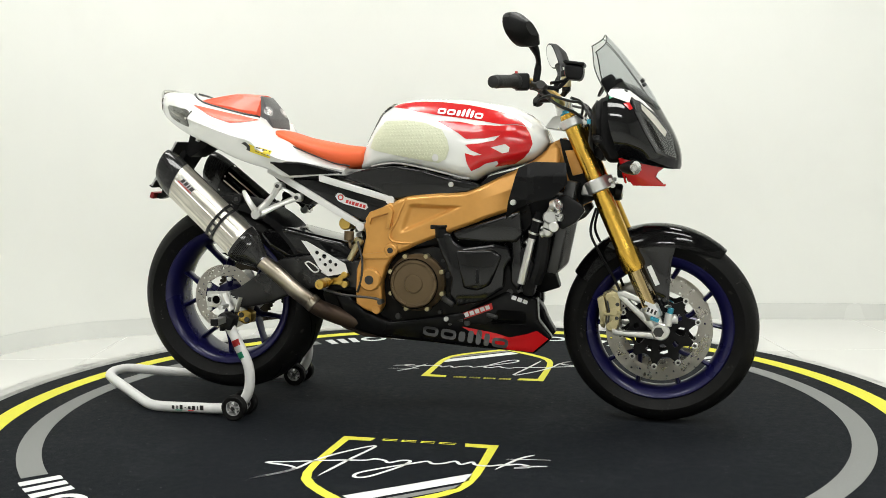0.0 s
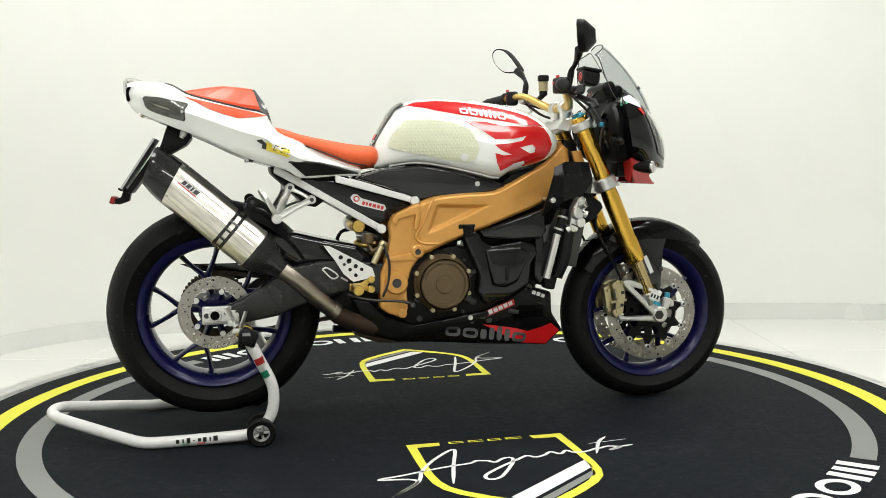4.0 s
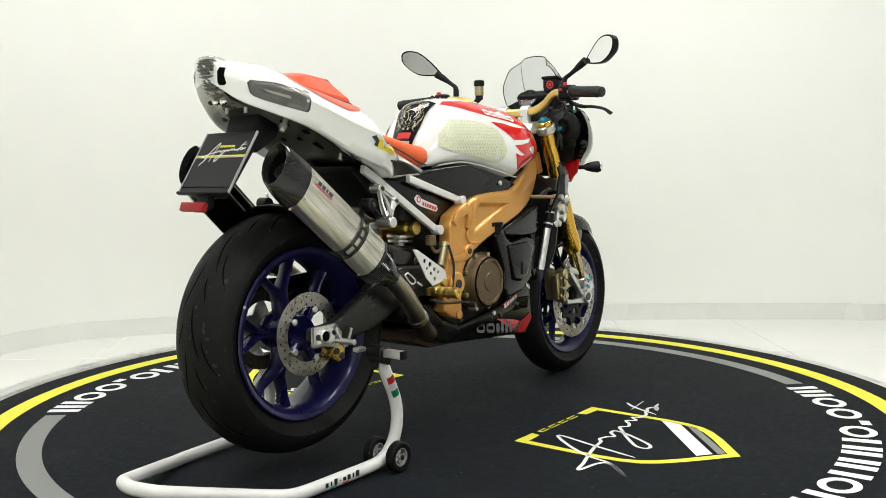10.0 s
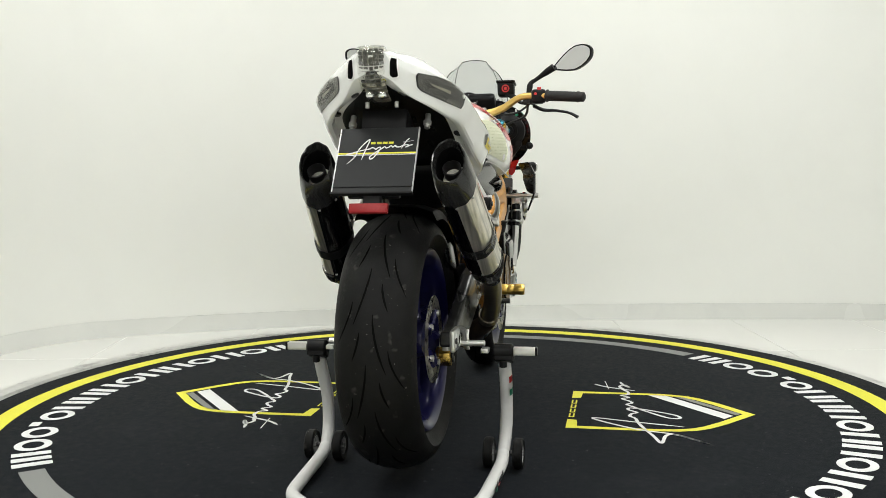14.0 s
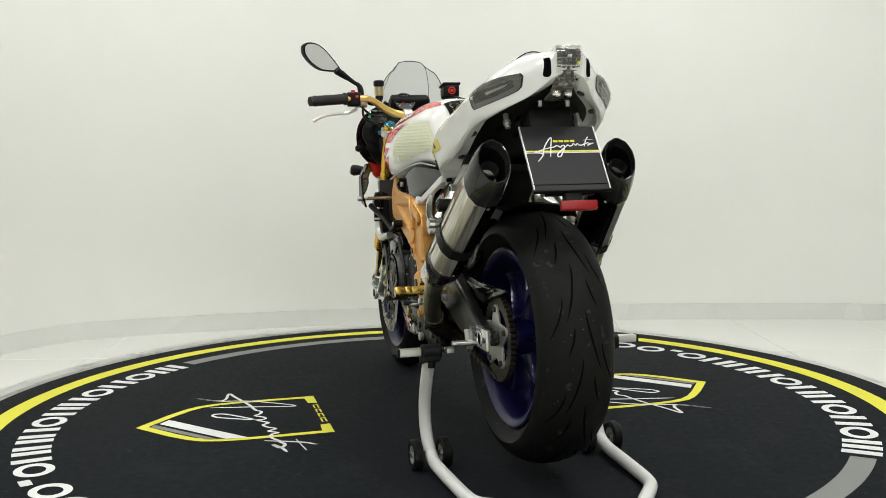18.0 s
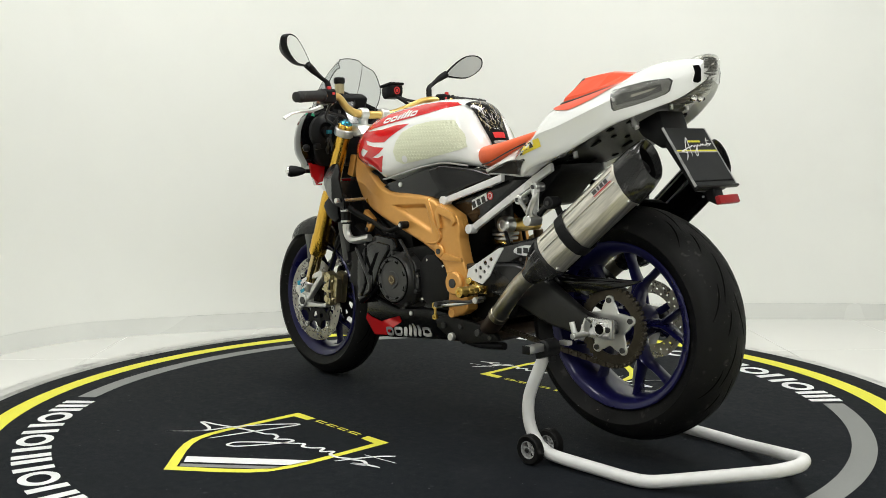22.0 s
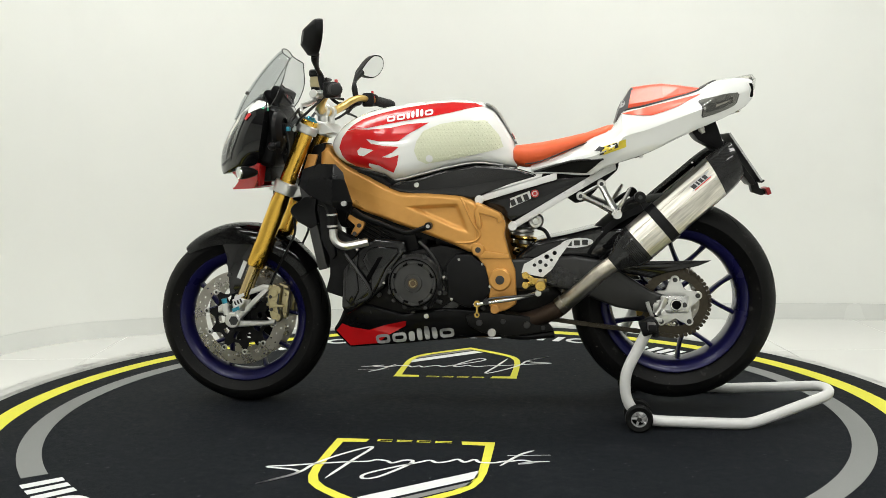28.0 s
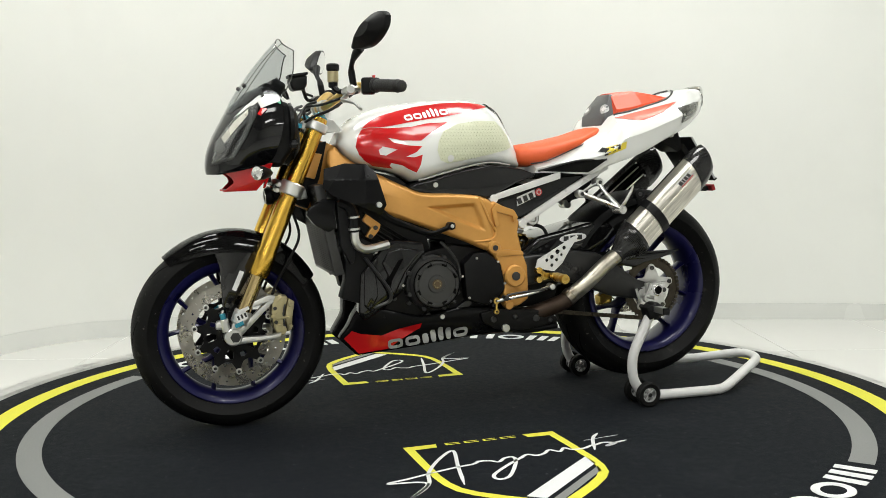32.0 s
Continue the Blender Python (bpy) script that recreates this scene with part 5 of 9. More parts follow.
def tail_side(s):
    bm_o = [(-0.573, 0.868), (-0.503, 0.845), (-0.507, 0.822), (-0.575, 0.845)]
    sticker("fuel_sticker", bm_o, s, KSKIN, STICK_YELLOW, tail, "yellow brand sticker with dark marks", cell=0.02)
    for o in bars(-0.552, 0.845, -0.51, 0.831, 0.013, (1, 1, 0.3), 0.5) if s < 0 else bars(-0.512, 0.831, -0.552, 0.845, 0.013, (0.3, 0.8, 1), 0.5):
        sticker("print_mark", o, s, KSKIN, STICK_BLACK, tail, lift=0.0022, cell=0.03)
    mark = [(-0.60, 0.872), (-0.585, 0.876), (-0.57, 0.862), (-0.572, 0.846), (-0.585, 0.850), (-0.582, 0.860)]
    if s > 0:
        mark = [(-1.082 - x, z + 0.33 * (2 * x + 1.082)) for x, z in mark]
    sticker("print_mark", mark, s, KSKIN, STICK_BLACK, tail, lift=0.0022, cell=0.03)
    sticker("tail_flash", [(-0.800, 1.000), (-0.70, 0.9765), (-0.62, 0.9585), (-0.566, 0.945), (-0.60, 0.939), (-0.650, 0.936), (-0.69, 0.948), (-0.73, 0.963), (-0.76, 0.980)], s, KSKIN, ORANGE_PAINT, tail, "orange-red painted flash", lift=0.002)
    # indicator lens wrapped round the corner
    o = [(-0.802, 0.186, 0.972), (-0.799, 0.185, 0.955), (-0.801, 0.183, 0.935), (-0.806, 0.180, 0.928), (-0.840, 0.150, 0.940), (-0.880, 0.115, 0.956), (-0.900, 0.098, 0.966), (-0.909, 0.093, 0.974), (-0.916, 0.092, 0.998), (-0.910, 0.097, 1.004), (-0.87, 0.135, 0.998), (-0.83, 0.168, 0.986), (-0.808, 0.183, 0.979)]
    cen = sum((Vector(p) for p in o), Vector()) / len(o)
    flip = lambda pts: [(p[0], p[1] * s, p[2]) for p in pts]
    way = (0.62, -0.78 * s, 0.05)
    ring = lambda k: flip([tuple(cen + (Vector(p) - cen) * k) for p in o])
    patch("lamp_recess", ring(1.02), way, KSKIN, STICK_BLACK, tail, "dark seam round the indicator", lift=0.0008)
    patch("lamp_reflector", ring(0.96), way, KSKIN, LAMP_DARK, tail, "smoky grey indicator reflector", lift=0.0015)
    patch("lamp_recess", flip([(-0.812, 0.180, 0.966), (-0.812, 0.180, 0.942), (-0.86, 0.135, 0.957), (-0.895, 0.105, 0.975), (-0.895, 0.110, 0.992)]), way, KSKIN, LENS_DARK, tail, lift=0.0022)
    # narrow pale streak painted for the reflection inside the lens
    patch("lamp_recess", flip([(-0.840, 0.158, 0.967), (-0.840, 0.158, 0.960), (-0.880, 0.125, 0.976), (-0.890, 0.118, 0.984)]), way, KSKIN, LAMP_PALE, tail, lift=0.003)
    q = KSKIN.find_nearest(Vector((-0.806, s * 0.183, 0.953)))
    bm = bmesh.new()
    rod(bm, q[0], q[0] + Vector((-0.3, s * 0.95, 0)) * 0.004, 0.004, 10)
    part("lens_screw", bm, ALLOY, tail)
    patch("indicator_lens", ring(0.98), way, KSKIN, LENS, tail, "clear indicator lens", lift=0.004)
    # slot beside the tail lamp: flat near-black patch for its inner shade
    patch("slot_rim", flip([(-1, 0.041, 1.037), (-1, 0.040, 0.994), (-1, 0.045, 0.990), (-1, 0.056, 0.991), (-1, 0.059, 0.996), (-1, 0.056, 1.035)]), (1, 0, 0), KSKIN, PALE_METAL, tail, lift=0.0012, cell=0.008)
    patch("tail_slot", flip([(-1, 0.043, 1.035), (-1, 0.042, 0.996), (-1, 0.046, 0.992), (-1, 0.054, 0.993), (-1, 0.057, 0.997), (-1, 0.054, 1.033)]), (1, 0, 0), KSKIN, HOLLOW_SHADE, tail, lift=0.002, cell=0.008)
    for x, y, z in ((-0.905, 0.056, 0.945), (-0.807, 0.130, 0.908), (-0.711, 0.148, 0.862), (-0.611, 0.148, 0.815)):
        hit, nor, _, _ = KSKIN.ray_cast(Vector((x, s * y, z - 0.2)), Vector((0, 0, 1)))
        if hit:
            bm = bmesh.new()
            nor = nor if nor.z < 0 else -nor
            rod(bm, hit - nor * 0.004, hit + nor * 0.004, 0.010, 14)
            part("tail_screw", bm, STICK_BLACK, tail)
    # dark opening under the seat's side
    sticker("tail_vent", [(-0.506, 0.808), (-0.43, 0.806), (-0.385, 0.797), (-0.30, 0.774), (-0.46, 0.768)], s, KSKIN, BLACK, tail, "black vent panel under the seat", lift=0.002)
    bm = bmesh.new()
    vent = [(-0.508, 0.809), (-0.43, 0.807), (-0.385, 0.798), (-0.297, 0.773)]
    tube(bm, [KSKIN.ray_cast(Vector((x, s * 0.6, z)), Vector((0, -s, 0)))[0] + Vector((0, s * 0.002, 0)) for x, z in vent], 0.0032, 8, 3)
    part("vent_edge", bm, STICK_BLACK, tail)


both(tail_side)
# rear lamp: a column of clear glass over chrome cells
LAMP_LINE = [(-0.912, 1.050), (-0.940, 1.059), (-0.964, 1.062), (-0.974, 1.050), (-0.973, 1.026), (-0.964, 0.996), (-0.947, 0.969), (-0.914, 0.948), (-0.862, 0.937)]
LAMP_WIDE = [0.026, 0.029, 0.031, 0.031, 0.031, 0.031, 0.030, 0.027, 0.021]


def lamp_row(i, k, out=0.0):
    """A place on the lamp's column: i along it, k across from -1 to 1."""
    n = len(LAMP_LINE) - 1
    j = min(n - 1, int(i))
    f = i - j
    a, b = Vector((LAMP_LINE[j][0], 0, LAMP_LINE[j][1])), Vector((LAMP_LINE[j + 1][0], 0, LAMP_LINE[j + 1][1]))
    d = (b - a).normalized()
    nor = Vector((d.z, 0, -d.x))
    w = LAMP_WIDE[j] + (LAMP_WIDE[j + 1] - LAMP_WIDE[j]) * f
    return a.lerp(b, f) + nor * (out - 0.004 * k * k) + Vector((0, k * w, 0))


def column(out, wide, thick, a=0.0, b=8.0):
    bm = bmesh.new()
    rows = [[lamp_row(a + (b - a) * i / 24, wide * j / 6, out) for j in range(-6, 7)] for i in range(25)]
    loft(bm, rows, cap=False, loop=False)
    bmesh.ops.recalc_face_normals(bm, faces=bm.faces)
    bmesh.ops.solidify(bm, geom=bm.faces[:], thickness=thick)
    return bm


lamp = part("tail_lamp", column(0.004, 1.0, 0.0015), LENS, tail, "clear glass tail lamp", sharp=60)
part("lamp_body", column(-0.008, 0.9, 0.003), LAMP_PALE, lamp, "silver lamp backing", sharp=60)
cells = {"pale": bmesh.new(), "smoky": bmesh.new(), "chrome": bmesh.new()}
for i in range(24):
    for j in range(5):
        a, b = 0.10 + i * 0.325, 0.10 + i * 0.325 + 0.28
        ks = -0.96 + 0.384 * j + (0.06 if i % 2 else 0), -0.96 + 0.384 * j + 0.34
        if a < 2.1 or (a > 5.6 and (i + j) % 3):
            bm = cells["pale"]
        else:
            bm = cells["chrome" if (i * 3 + j * 5 + i * j) % 4 == 0 else "smoky"]
        top = bm.faces.new([bm.verts.new(lamp_row(p, k, -0.003 + (0.002 if p == a else -0.002))) for p, k in ((a, ks[0]), (a, ks[1]), (b, ks[1]), (b, ks[0]))])
        geo = bmesh.ops.extrude_face_region(bm, geom=[top])
        bmesh.ops.translate(bm, verts=[g for g in geo["geom"] if isinstance(g, bmesh.types.BMVert)], vec=(0.003, 0, 0))
loose("lamp_reflector", cells["pale"], LAMP_SILVER, lamp, "pale segmented reflector", sharp=20)
loose("lamp_reflector", cells["smoky"], LAMP_DARK, lamp, "smoky segmented reflector", sharp=20)
loose("lamp_reflector", cells["chrome"], CHROME, lamp, "segmented chrome reflector", sharp=20)
bm = bmesh.new()
for k in (-0.5, 0.5):
    p = lamp_row(6.6, k, -0.001)
    lathe(bm, [(0, -0.006), (0.006, -0.005), (0.0105, 0.0), (0.0085, 0.006), (0.004, 0.009), (0, 0.010)], 16, Matrix.Translation(p) @ Vector((-0.75, 0, -0.66)).to_track_quat("Z", "Y").to_matrix().to_4x4())
loose("lamp_bulb", bm, CHROME, lamp, "round chrome bulb reflector")
# dark undertray
bm = bmesh.new()
rings = []
for k in range(25):
    x = -0.906 + 0.586 * k / 24
    zt, zb, w = lerp(TAIL_TOP, x), lerp(TAIL_LOW, x), lerp(TAIL_HALF, x) * (lerp(FLANGE, x) + 0.015)
    h = zt - zb
    prof = [(-1, 0.215), (-0.97, 0.20), (-0.8, 0.205), (-0.4, 0.22), (0, 0.23), (0.4, 0.22), (0.8, 0.205), (0.97, 0.20), (1, 0.215), (0.5, 0.33), (-0.5, 0.33)]
    rings.append([(x, p * w, zb + (f - 0.195 + 1 - lerp(FLANGE_DROP, x)) * max(h, 0.05)) for p, f in prof])
loft(bm, rings)
tray = part("undertray", bm, TRAY_BLACK, bike, "black plastic undertray", sharp=30)
TRSK = skin_of(tray)
bm = bmesh.new()
bm2 = bmesh.new()
for s in (-1, 1):
    rod(bm, (-0.795, s * 0.092, 0.918), (-0.812, s * 0.092, 0.884), 0.007, 12)
    rod(bm, (-0.803, s * 0.092, 0.902), (-0.808, s * 0.092, 0.892), 0.010, 12)
    rod(bm, (-0.62, s * 0.11, 0.832), (-0.625, s * 0.11, 0.812), 0.007, 12)
    rod(bm, (-0.875, s * 0.035, 0.945), (-0.876, s * 0.035, 0.931), 0.005, 10)
    for x, y, a, b in ((-0.76, 0.05, 0.03, 0.012), (-0.72, 0.085, 0.018, 0.018), (-0.66, 0.07, 0.035, 0.014), (-0.60, 0.095, 0.02, 0.012), (-0.55, 0.05, 0.03, 0.016), (-0.69, 0.03, 0.014, 0.014), (-0.50, 0.085, 0.022, 0.012)):
        hit = TRSK.ray_cast(Vector((x, s * y, 0.5)), Vector((0, 0, 1)))[0]
        if hit:
            block(bm2, (a, b, 0.006), Matrix.Translation(hit) @ Matrix.Rotation(radians(23), 4, "Y"), 0.002, 1)
loose("tray_peg", bm, ALLOY, tray)
# solid near-black blocks, coloured like the shade in the tray's holes
loose("tray_slot", bm2, HOLLOW_SHADE, tray)


def pad_ring(x, zt, zb, w, e=0.7):
    return [(x, w * math.copysign(abs(math.cos(a)) ** e, math.cos(a)), (zt + zb) / 2 + (zt - zb) / 2 * math.copysign(abs(math.sin(a)) ** e, math.sin(a))) for a in [2 * math.pi * k / 24 for k in range(24)]]


SEAT = [(-0.548, 0.905, 0.892, 0.04), (-0.542, 0.918, 0.886, 0.075), (-0.52, 0.914, 0.872, 0.095), (-0.46, 0.894, 0.845, 0.115), (-0.39, 0.879, 0.815, 0.128), (-0.32, 0.866, 0.79, 0.125), (-0.27, 0.860, 0.785, 0.112), (-0.24, 0.857, 0.79, 0.10), (-0.232, 0.85, 0.80, 0.09)]
bm = bmesh.new()
loft(bm, [pad_ring(*r) for r in SEAT])
part("rider_seat", bm, ORANGE, bike, "orange-red leather rider seat", sharp=70)
# pillion cover: a flat-faced wedge
COWL = [(-0.822, 1.022, 1.014, 0.060, 0.050), (-0.79, 1.026, 1.004, 0.082, 0.054), (-0.74, 1.034, 0.992, 0.096, 0.050), (-0.690, 1.040, 0.982, 0.104, 0.046), (-0.65, 1.037, 0.972, 0.109, 0.044), (-0.60, 1.031, 0.963, 0.112, 0.042)]
bm = bmesh.new()
rings = []
for x, zt, zb, wb, wt in COWL:
    dx = 0.016 if x > -0.61 else 0.0
    half = [(0, zt + 0.003, 0), (wt * 0.6, zt + 0.0015, 0), (wt, zt - 0.002, 0), (wt + 0.006, zt - 0.008, 0.1), (wb - 0.003, zb + 0.012, 0.85), (wb, zb + 0.004, 1), (wb, zb - 0.008, 1.1)]
    full = half + [(-y, z, f) for y, z, f in half[::-1][:-1]]
    rings.append([(x + dx * f, y, z) for y, z, f in full])
loft(bm, rings)
cowl = part("pillion_cowl", bm, ORANGE_PAINT, bike, "orange-red pillion seat cover", flat=True)
bm = bmesh.new()
plate(bm, [(-0.604, 1.029), (-0.596, 1.030), (-0.571, 0.990), (-0.556, 0.955), (-0.547, 0.924), (-0.557, 0.919), (-0.584, 0.940)], -0.112, 0.112, 0.006, 3)
for v in bm.verts:
    v.co.y *= lerp([(0.915, 0.90), (0.95, 0.97), (0.985, 0.70), (1.033, 0.37)], v.co.z) * lerp([(-0.60, 1.0), (-0.575, 0.94), (-0.547, 0.66)], v.co.x)
cush = part("back_cushion", bm, CUSHION, bike, "dark grey padded back cushion with a round emblem", sharp=40)
CSK = skin_of(cush)
for s in (-1, 1):
    ring = [Vector((-0.576 + 0.008 * math.cos(a) + 0.006 * math.sin(a), s * (0.052 - 0.019 * math.cos(a)), 0.974 + 0.021 * math.sin(a))) for a in [2 * math.pi * k / 16 for k in range(16)]]
    patch("round_emblem", ring, (-0.75, -0.55 * s, -0.3), CSK, STICK_GREY, cush, lift=0.0015)
    mid = sum(ring, Vector()) / 16
    patch("emblem_mark", [mid + (p - mid) * 0.6 for p in ring[::4]], (-0.75, -0.55 * s, -0.3), CSK, STICK_WHITE, cush, lift=0.0022)
bm = bmesh.new()
for s in (-1, 1):
    seal = [(-0.856, s * 0.012, 1.0465), (-0.842, s * 0.040, 1.04), (-0.828, s * 0.060, 1.030), (-0.805, s * 0.080, 1.014), (-0.72, s * 0.100, 0.983), (-0.665, s * 0.110, 0.969), (-0.60, s * 0.116, 0.953), (-0.575, s * 0.112, 0.945)]
    path = [(KSKIN.ray_cast(p + Vector((0, 0, 0.2)), Vector((0, 0, -1)))[0] or p) + Vector((0, 0, 0.001)) for p in curve_pts(seal, 4)]
    tube(bm, path, 0.004, 8, 1)
loose("cowl_seal", bm, STICK_BLACK, cowl)
bm = bmesh.new()
for s in (-1, 1):
    tube(bm, [(-0.540, s * 0.085, 0.890), (-0.46, s * 0.118, 0.860), (-0.39, s * 0.130, 0.833), (-0.32, s * 0.127, 0.806), (-0.27, s * 0.115, 0.797)], 0.0022, 8, 5)
loose("seat_seam", bm, STICK_BLACK, bike)

bm = bmesh.new()
plate(bm, [(-0.32, 0.765), (-0.46, 0.775), (-0.56, 0.798), (-0.555, 0.775), (-0.50, 0.725), (-0.46, 0.680), (-0.425, 0.672), (-0.385, 0.70), (-0.32, 0.735)], -0.092, 0.092, 0.008)
part("inner_mudguard", bm, BLACK, bike, "black plastic inner mudguard")

# ---- plate hanger ----
bm = bmesh.new()
plate(bm, [(-0.85, 0.93), (-0.79, 0.905), (-0.784, 0.885), (-0.80, 0.865), (-0.86, 0.832), (-0.882, 0.846), (-0.870, 0.875), (-0.862, 0.90)], -0.055, 0.055, 0.006)
plate(bm, [(-0.882, 0.862), (-0.872, 0.84), (-0.962, 0.722), (-0.978, 0.728)], -0.06, 0.06, 0.004)
plate(bm, [(-0.985, 0.74), (-0.965, 0.73), (-0.972, 0.700), (-1.0, 0.690), (-1.018, 0.695), (-1.016, 0.706), (-0.995, 0.712)], -0.02, 0.02, 0.003)
hanger = part("plate_hanger", bm, BLACK, bike, "black plastic plate hanger")
pm = Matrix.Translation((-0.9385, 0.001, 0.808)) @ Matrix.Rotation(math.atan2(0.099, 0.148), 4, "Y")
bm = bmesh.new()
block(bm, (0.004, 0.185, 0.182), pm, 0.0015, 1)
placard = part("placard", bm, PLATE_DARK, hanger, "black showroom placard with yellow line and white flourish")
bm = bmesh.new()
block(bm, (0.0012, 0.183, 0.0035), pm @ Matrix.Translation((-0.0026, 0, 0.020)), 0)
part("placard_line", bm, YELLOW, placard)
bm = bmesh.new()
block(bm, (0.0012, 0.183, 0.0022), pm @ Matrix.Translation((-0.0026, 0, 0.0158)), 0)
part("placard_line", bm, STICK_GREY, placard)
bm = bmesh.new()
for k in range(4):
    block(bm, (0.0012, 0.011, 0.0055), pm @ Matrix.Translation((-0.0026, 0.012 - 0.014 * k, 0.048)), 0)
loose("placard_bars", bm, YELLOW, placard)
bm = bmesh.new()
for st in STROKES:
    ribbon(bm, [(x * 0.205, y * 0.20 + 0.045) for x, y in st], 0.0030, 0)
for v in bm.verts:
    v.co = pm @ Vector((-0.0036, -v.co.x - 0.002, v.co.y + 0.028))
part("placard_flourish", bm, PRINT_WHITE, placard)
bm = bmesh.new()
for dy, dz, sy, sz in ((0.0925, 0, 0.0022, 0.18), (-0.0925, 0, 0.0022, 0.18)):
    block(bm, (0.006, sy, sz), pm @ Matrix.Translation((-0.001, dy, dz)), 0)
loose("placard_edge", bm, STICK_GREY, placard)
bm = bmesh.new()
block(bm, (0.012, 0.19, 0.006), pm @ Matrix.Translation((-0.002, 0, -0.088)), 0.002)
block(bm, (0.007, 0.186, 0.0018), pm @ Matrix.Translation((-0.0005, 0, -0.070)), 0)
loose("placard_lip", bm, BLACK, placard)
bm = bmesh.new()
block(bm, (0.014, 0.088, 0.022), Matrix.Translation((-1.017, 0.0, 0.704)) @ Matrix.Rotation(radians(20), 4, "Y"), 0.003)
part("reflector", bm, AMBER_RED, hanger, "red rear reflector")


# ---- exhausts ----
CA, CB = Vector((-0.608, 0, 0.554)), Vector((-0.866, 0, 0.776))
cdir = (CB - CA).normalized()
cup = Vector((cdir.z, 0, -cdir.x)) * (-1 if cdir.z < 0 else 1)
cup = Vector((-cdir.z, 0, cdir.x)) if Vector((-cdir.z, 0, cdir.x)).z > 0 else Vector((cdir.z, 0, -cdir.x))


def splay(d):
    return 0.203 - 0.045 * (d + 0.085) / 0.472


def silencer(s):
    # section: flat panels that meet in soft creases, egg-shaped, narrow at the top
    corner = [(0.10, 1.0), (0.62, 0.80), (0.94, 0.36), (1.0, -0.06), (0.90, -0.50), (0.56, -0.88), (0.10, -1.0)]
    corner = corner + [(-a, b) for a, b in corner[::-1]]
    sect = []
    for (ay, az), (by, bz) in zip(corner, corner[1:] + corner[:1]):
        for f in (0.10, 0.90):
            sect.append((ay + (by - ay) * f, az + (bz - az) * f))

    def oval(d, ry, rz, tilt=0.0, k=1.0):
        """The section at d along the can; k fades it to a round."""
        c = CA + cdir * d
        out = []
        for p, q in sect:
            a = math.atan2(q, p)
            yy, zz = ry * (p * k + math.cos(a) * (1 - k)), rz * (q * k + math.sin(a) * (1 - k))
            out.append(c + cup * zz + Vector((0, s * splay(d) + yy, 0)) + cdir * (tilt * zz))
        return out
    n = len(sect)
    bm = bmesh.new()
    loft(bm, [oval(0.0, 0.045, 0.0605), oval(0.002, 0.046, 0.0615), oval(0.312, 0.046, 0.0615, 0.2), oval(0.314, 0.045, 0.0605, 0.2)])
    can = part("silencer", bm, STEEL, bike, "brushed stainless silencer with carbon end caps", sharp=14)
    # pressed ribs along the can
    bm = bmesh.new()
    for p, q in ((0.78, 0.60), (0.985, 0.10)):
        for way in (1, -1):
            pts = []
            for d in (0.02, 0.296):
                c = CA + cdir * d
                pts.append(c + cup * (0.0612 * q) + Vector((0, s * splay(d) + way * 0.0458 * p, 0)) + cdir * (0.2 * 0.06 * q * d / 0.314))
            tube(bm, pts, 0.0028, 6, 1)
    loose("pressed_rib", bm, STEEL, can)
    # dark layer on the side that faces the wheel
    inner = [k for k in range(n) if sect[k][0] * s < 0.12]
    inner = [k for k in (inner if s > 0 else [j for j in inner if j >= n // 2] + [j for j in inner if j < n // 2])]
    bm = bmesh.new()
    loft(bm, [[oval(d, 0.0468, 0.0624, t)[k] for k in inner] for d, t in ((0.004, 0.0), (0.155, 0.1), (0.308, 0.2))], cap=False, loop=False)
    bmesh.ops.solidify(bm, geom=bm.faces[:], thickness=0.0006)
    part("inner_wrap", bm, BLACK_GLOSS, can, "dark layer on the inner face", sharp=14)
    bm = bmesh.new()
    loft(bm, [oval(0.305, 0.0472, 0.0628, 0.2), oval(0.335, 0.0465, 0.0615, 0.24, 0.85), oval(0.352, 0.0452, 0.0595, 0.27, 0.55), oval(0.368, 0.0432, 0.0565, 0.31, 0.35), oval(0.384, 0.0405, 0.0525, 0.34, 0.25), oval(0.3865, 0.039, 0.051, 0.34, 0.25), oval(0.3855, 0.0365, 0.0485, 0.34, 0.25), oval(0.366, 0.034, 0.045, 0.33, 0.2)], cap=False)
    part("rear_cap", bm, CARBON_GREY, can, "carbon fibre rear cap", sharp=32)
    bm = bmesh.new()
    cc = CA + cdir * 0.335 + Vector((0, s * splay(0.335), 0))
    lathe(bm, [(0.021, 0.0), (0.0225, 0.026), (0.0205, 0.028), (0.018, 0.0)], 24, Matrix.Translation(cc) @ cdir.to_track_quat("Z", "Y").to_matrix().to_4x4(), closed=True)
    part("outlet", bm, DARK_STEEL, can)
    # lining is near black to give the deep bore its shade
    bm = bmesh.new()
    loft(bm, [oval(0.367, 0.0338, 0.0448, 0.33, 0.2), oval(0.335, 0.031, 0.042, 0.27, 0.1), oval(0.25, 0.027, 0.037, 0.2, 0.0)])
    bmesh.ops.delete(bm, geom=[max(bm.faces, key=lambda f: (f.calc_center_median() - CA).dot(cdir))], context="FACES_ONLY")
    part("mouth_lining", bm, HOLLOW_SHADE, can, "near-black mouth lining for the shaded bore")
    bm = bmesh.new()
    loft(bm, [oval(-0.092, 0.0265, 0.0275, 0, 0.0), oval(-0.075, 0.030, 0.033, 0, 0.2), oval(-0.052, 0.0385, 0.046, 0, 0.7), oval(-0.025, 0.0455, 0.058), oval(0.0, 0.0475, 0.0635), oval(0.008, 0.0475, 0.0635)])
    part("front_cap", bm, CARBON_GREY, can, "carbon fibre front cone", sharp=14)
    # pleats of the carbon cloth on the cone
    bm = bmesh.new()
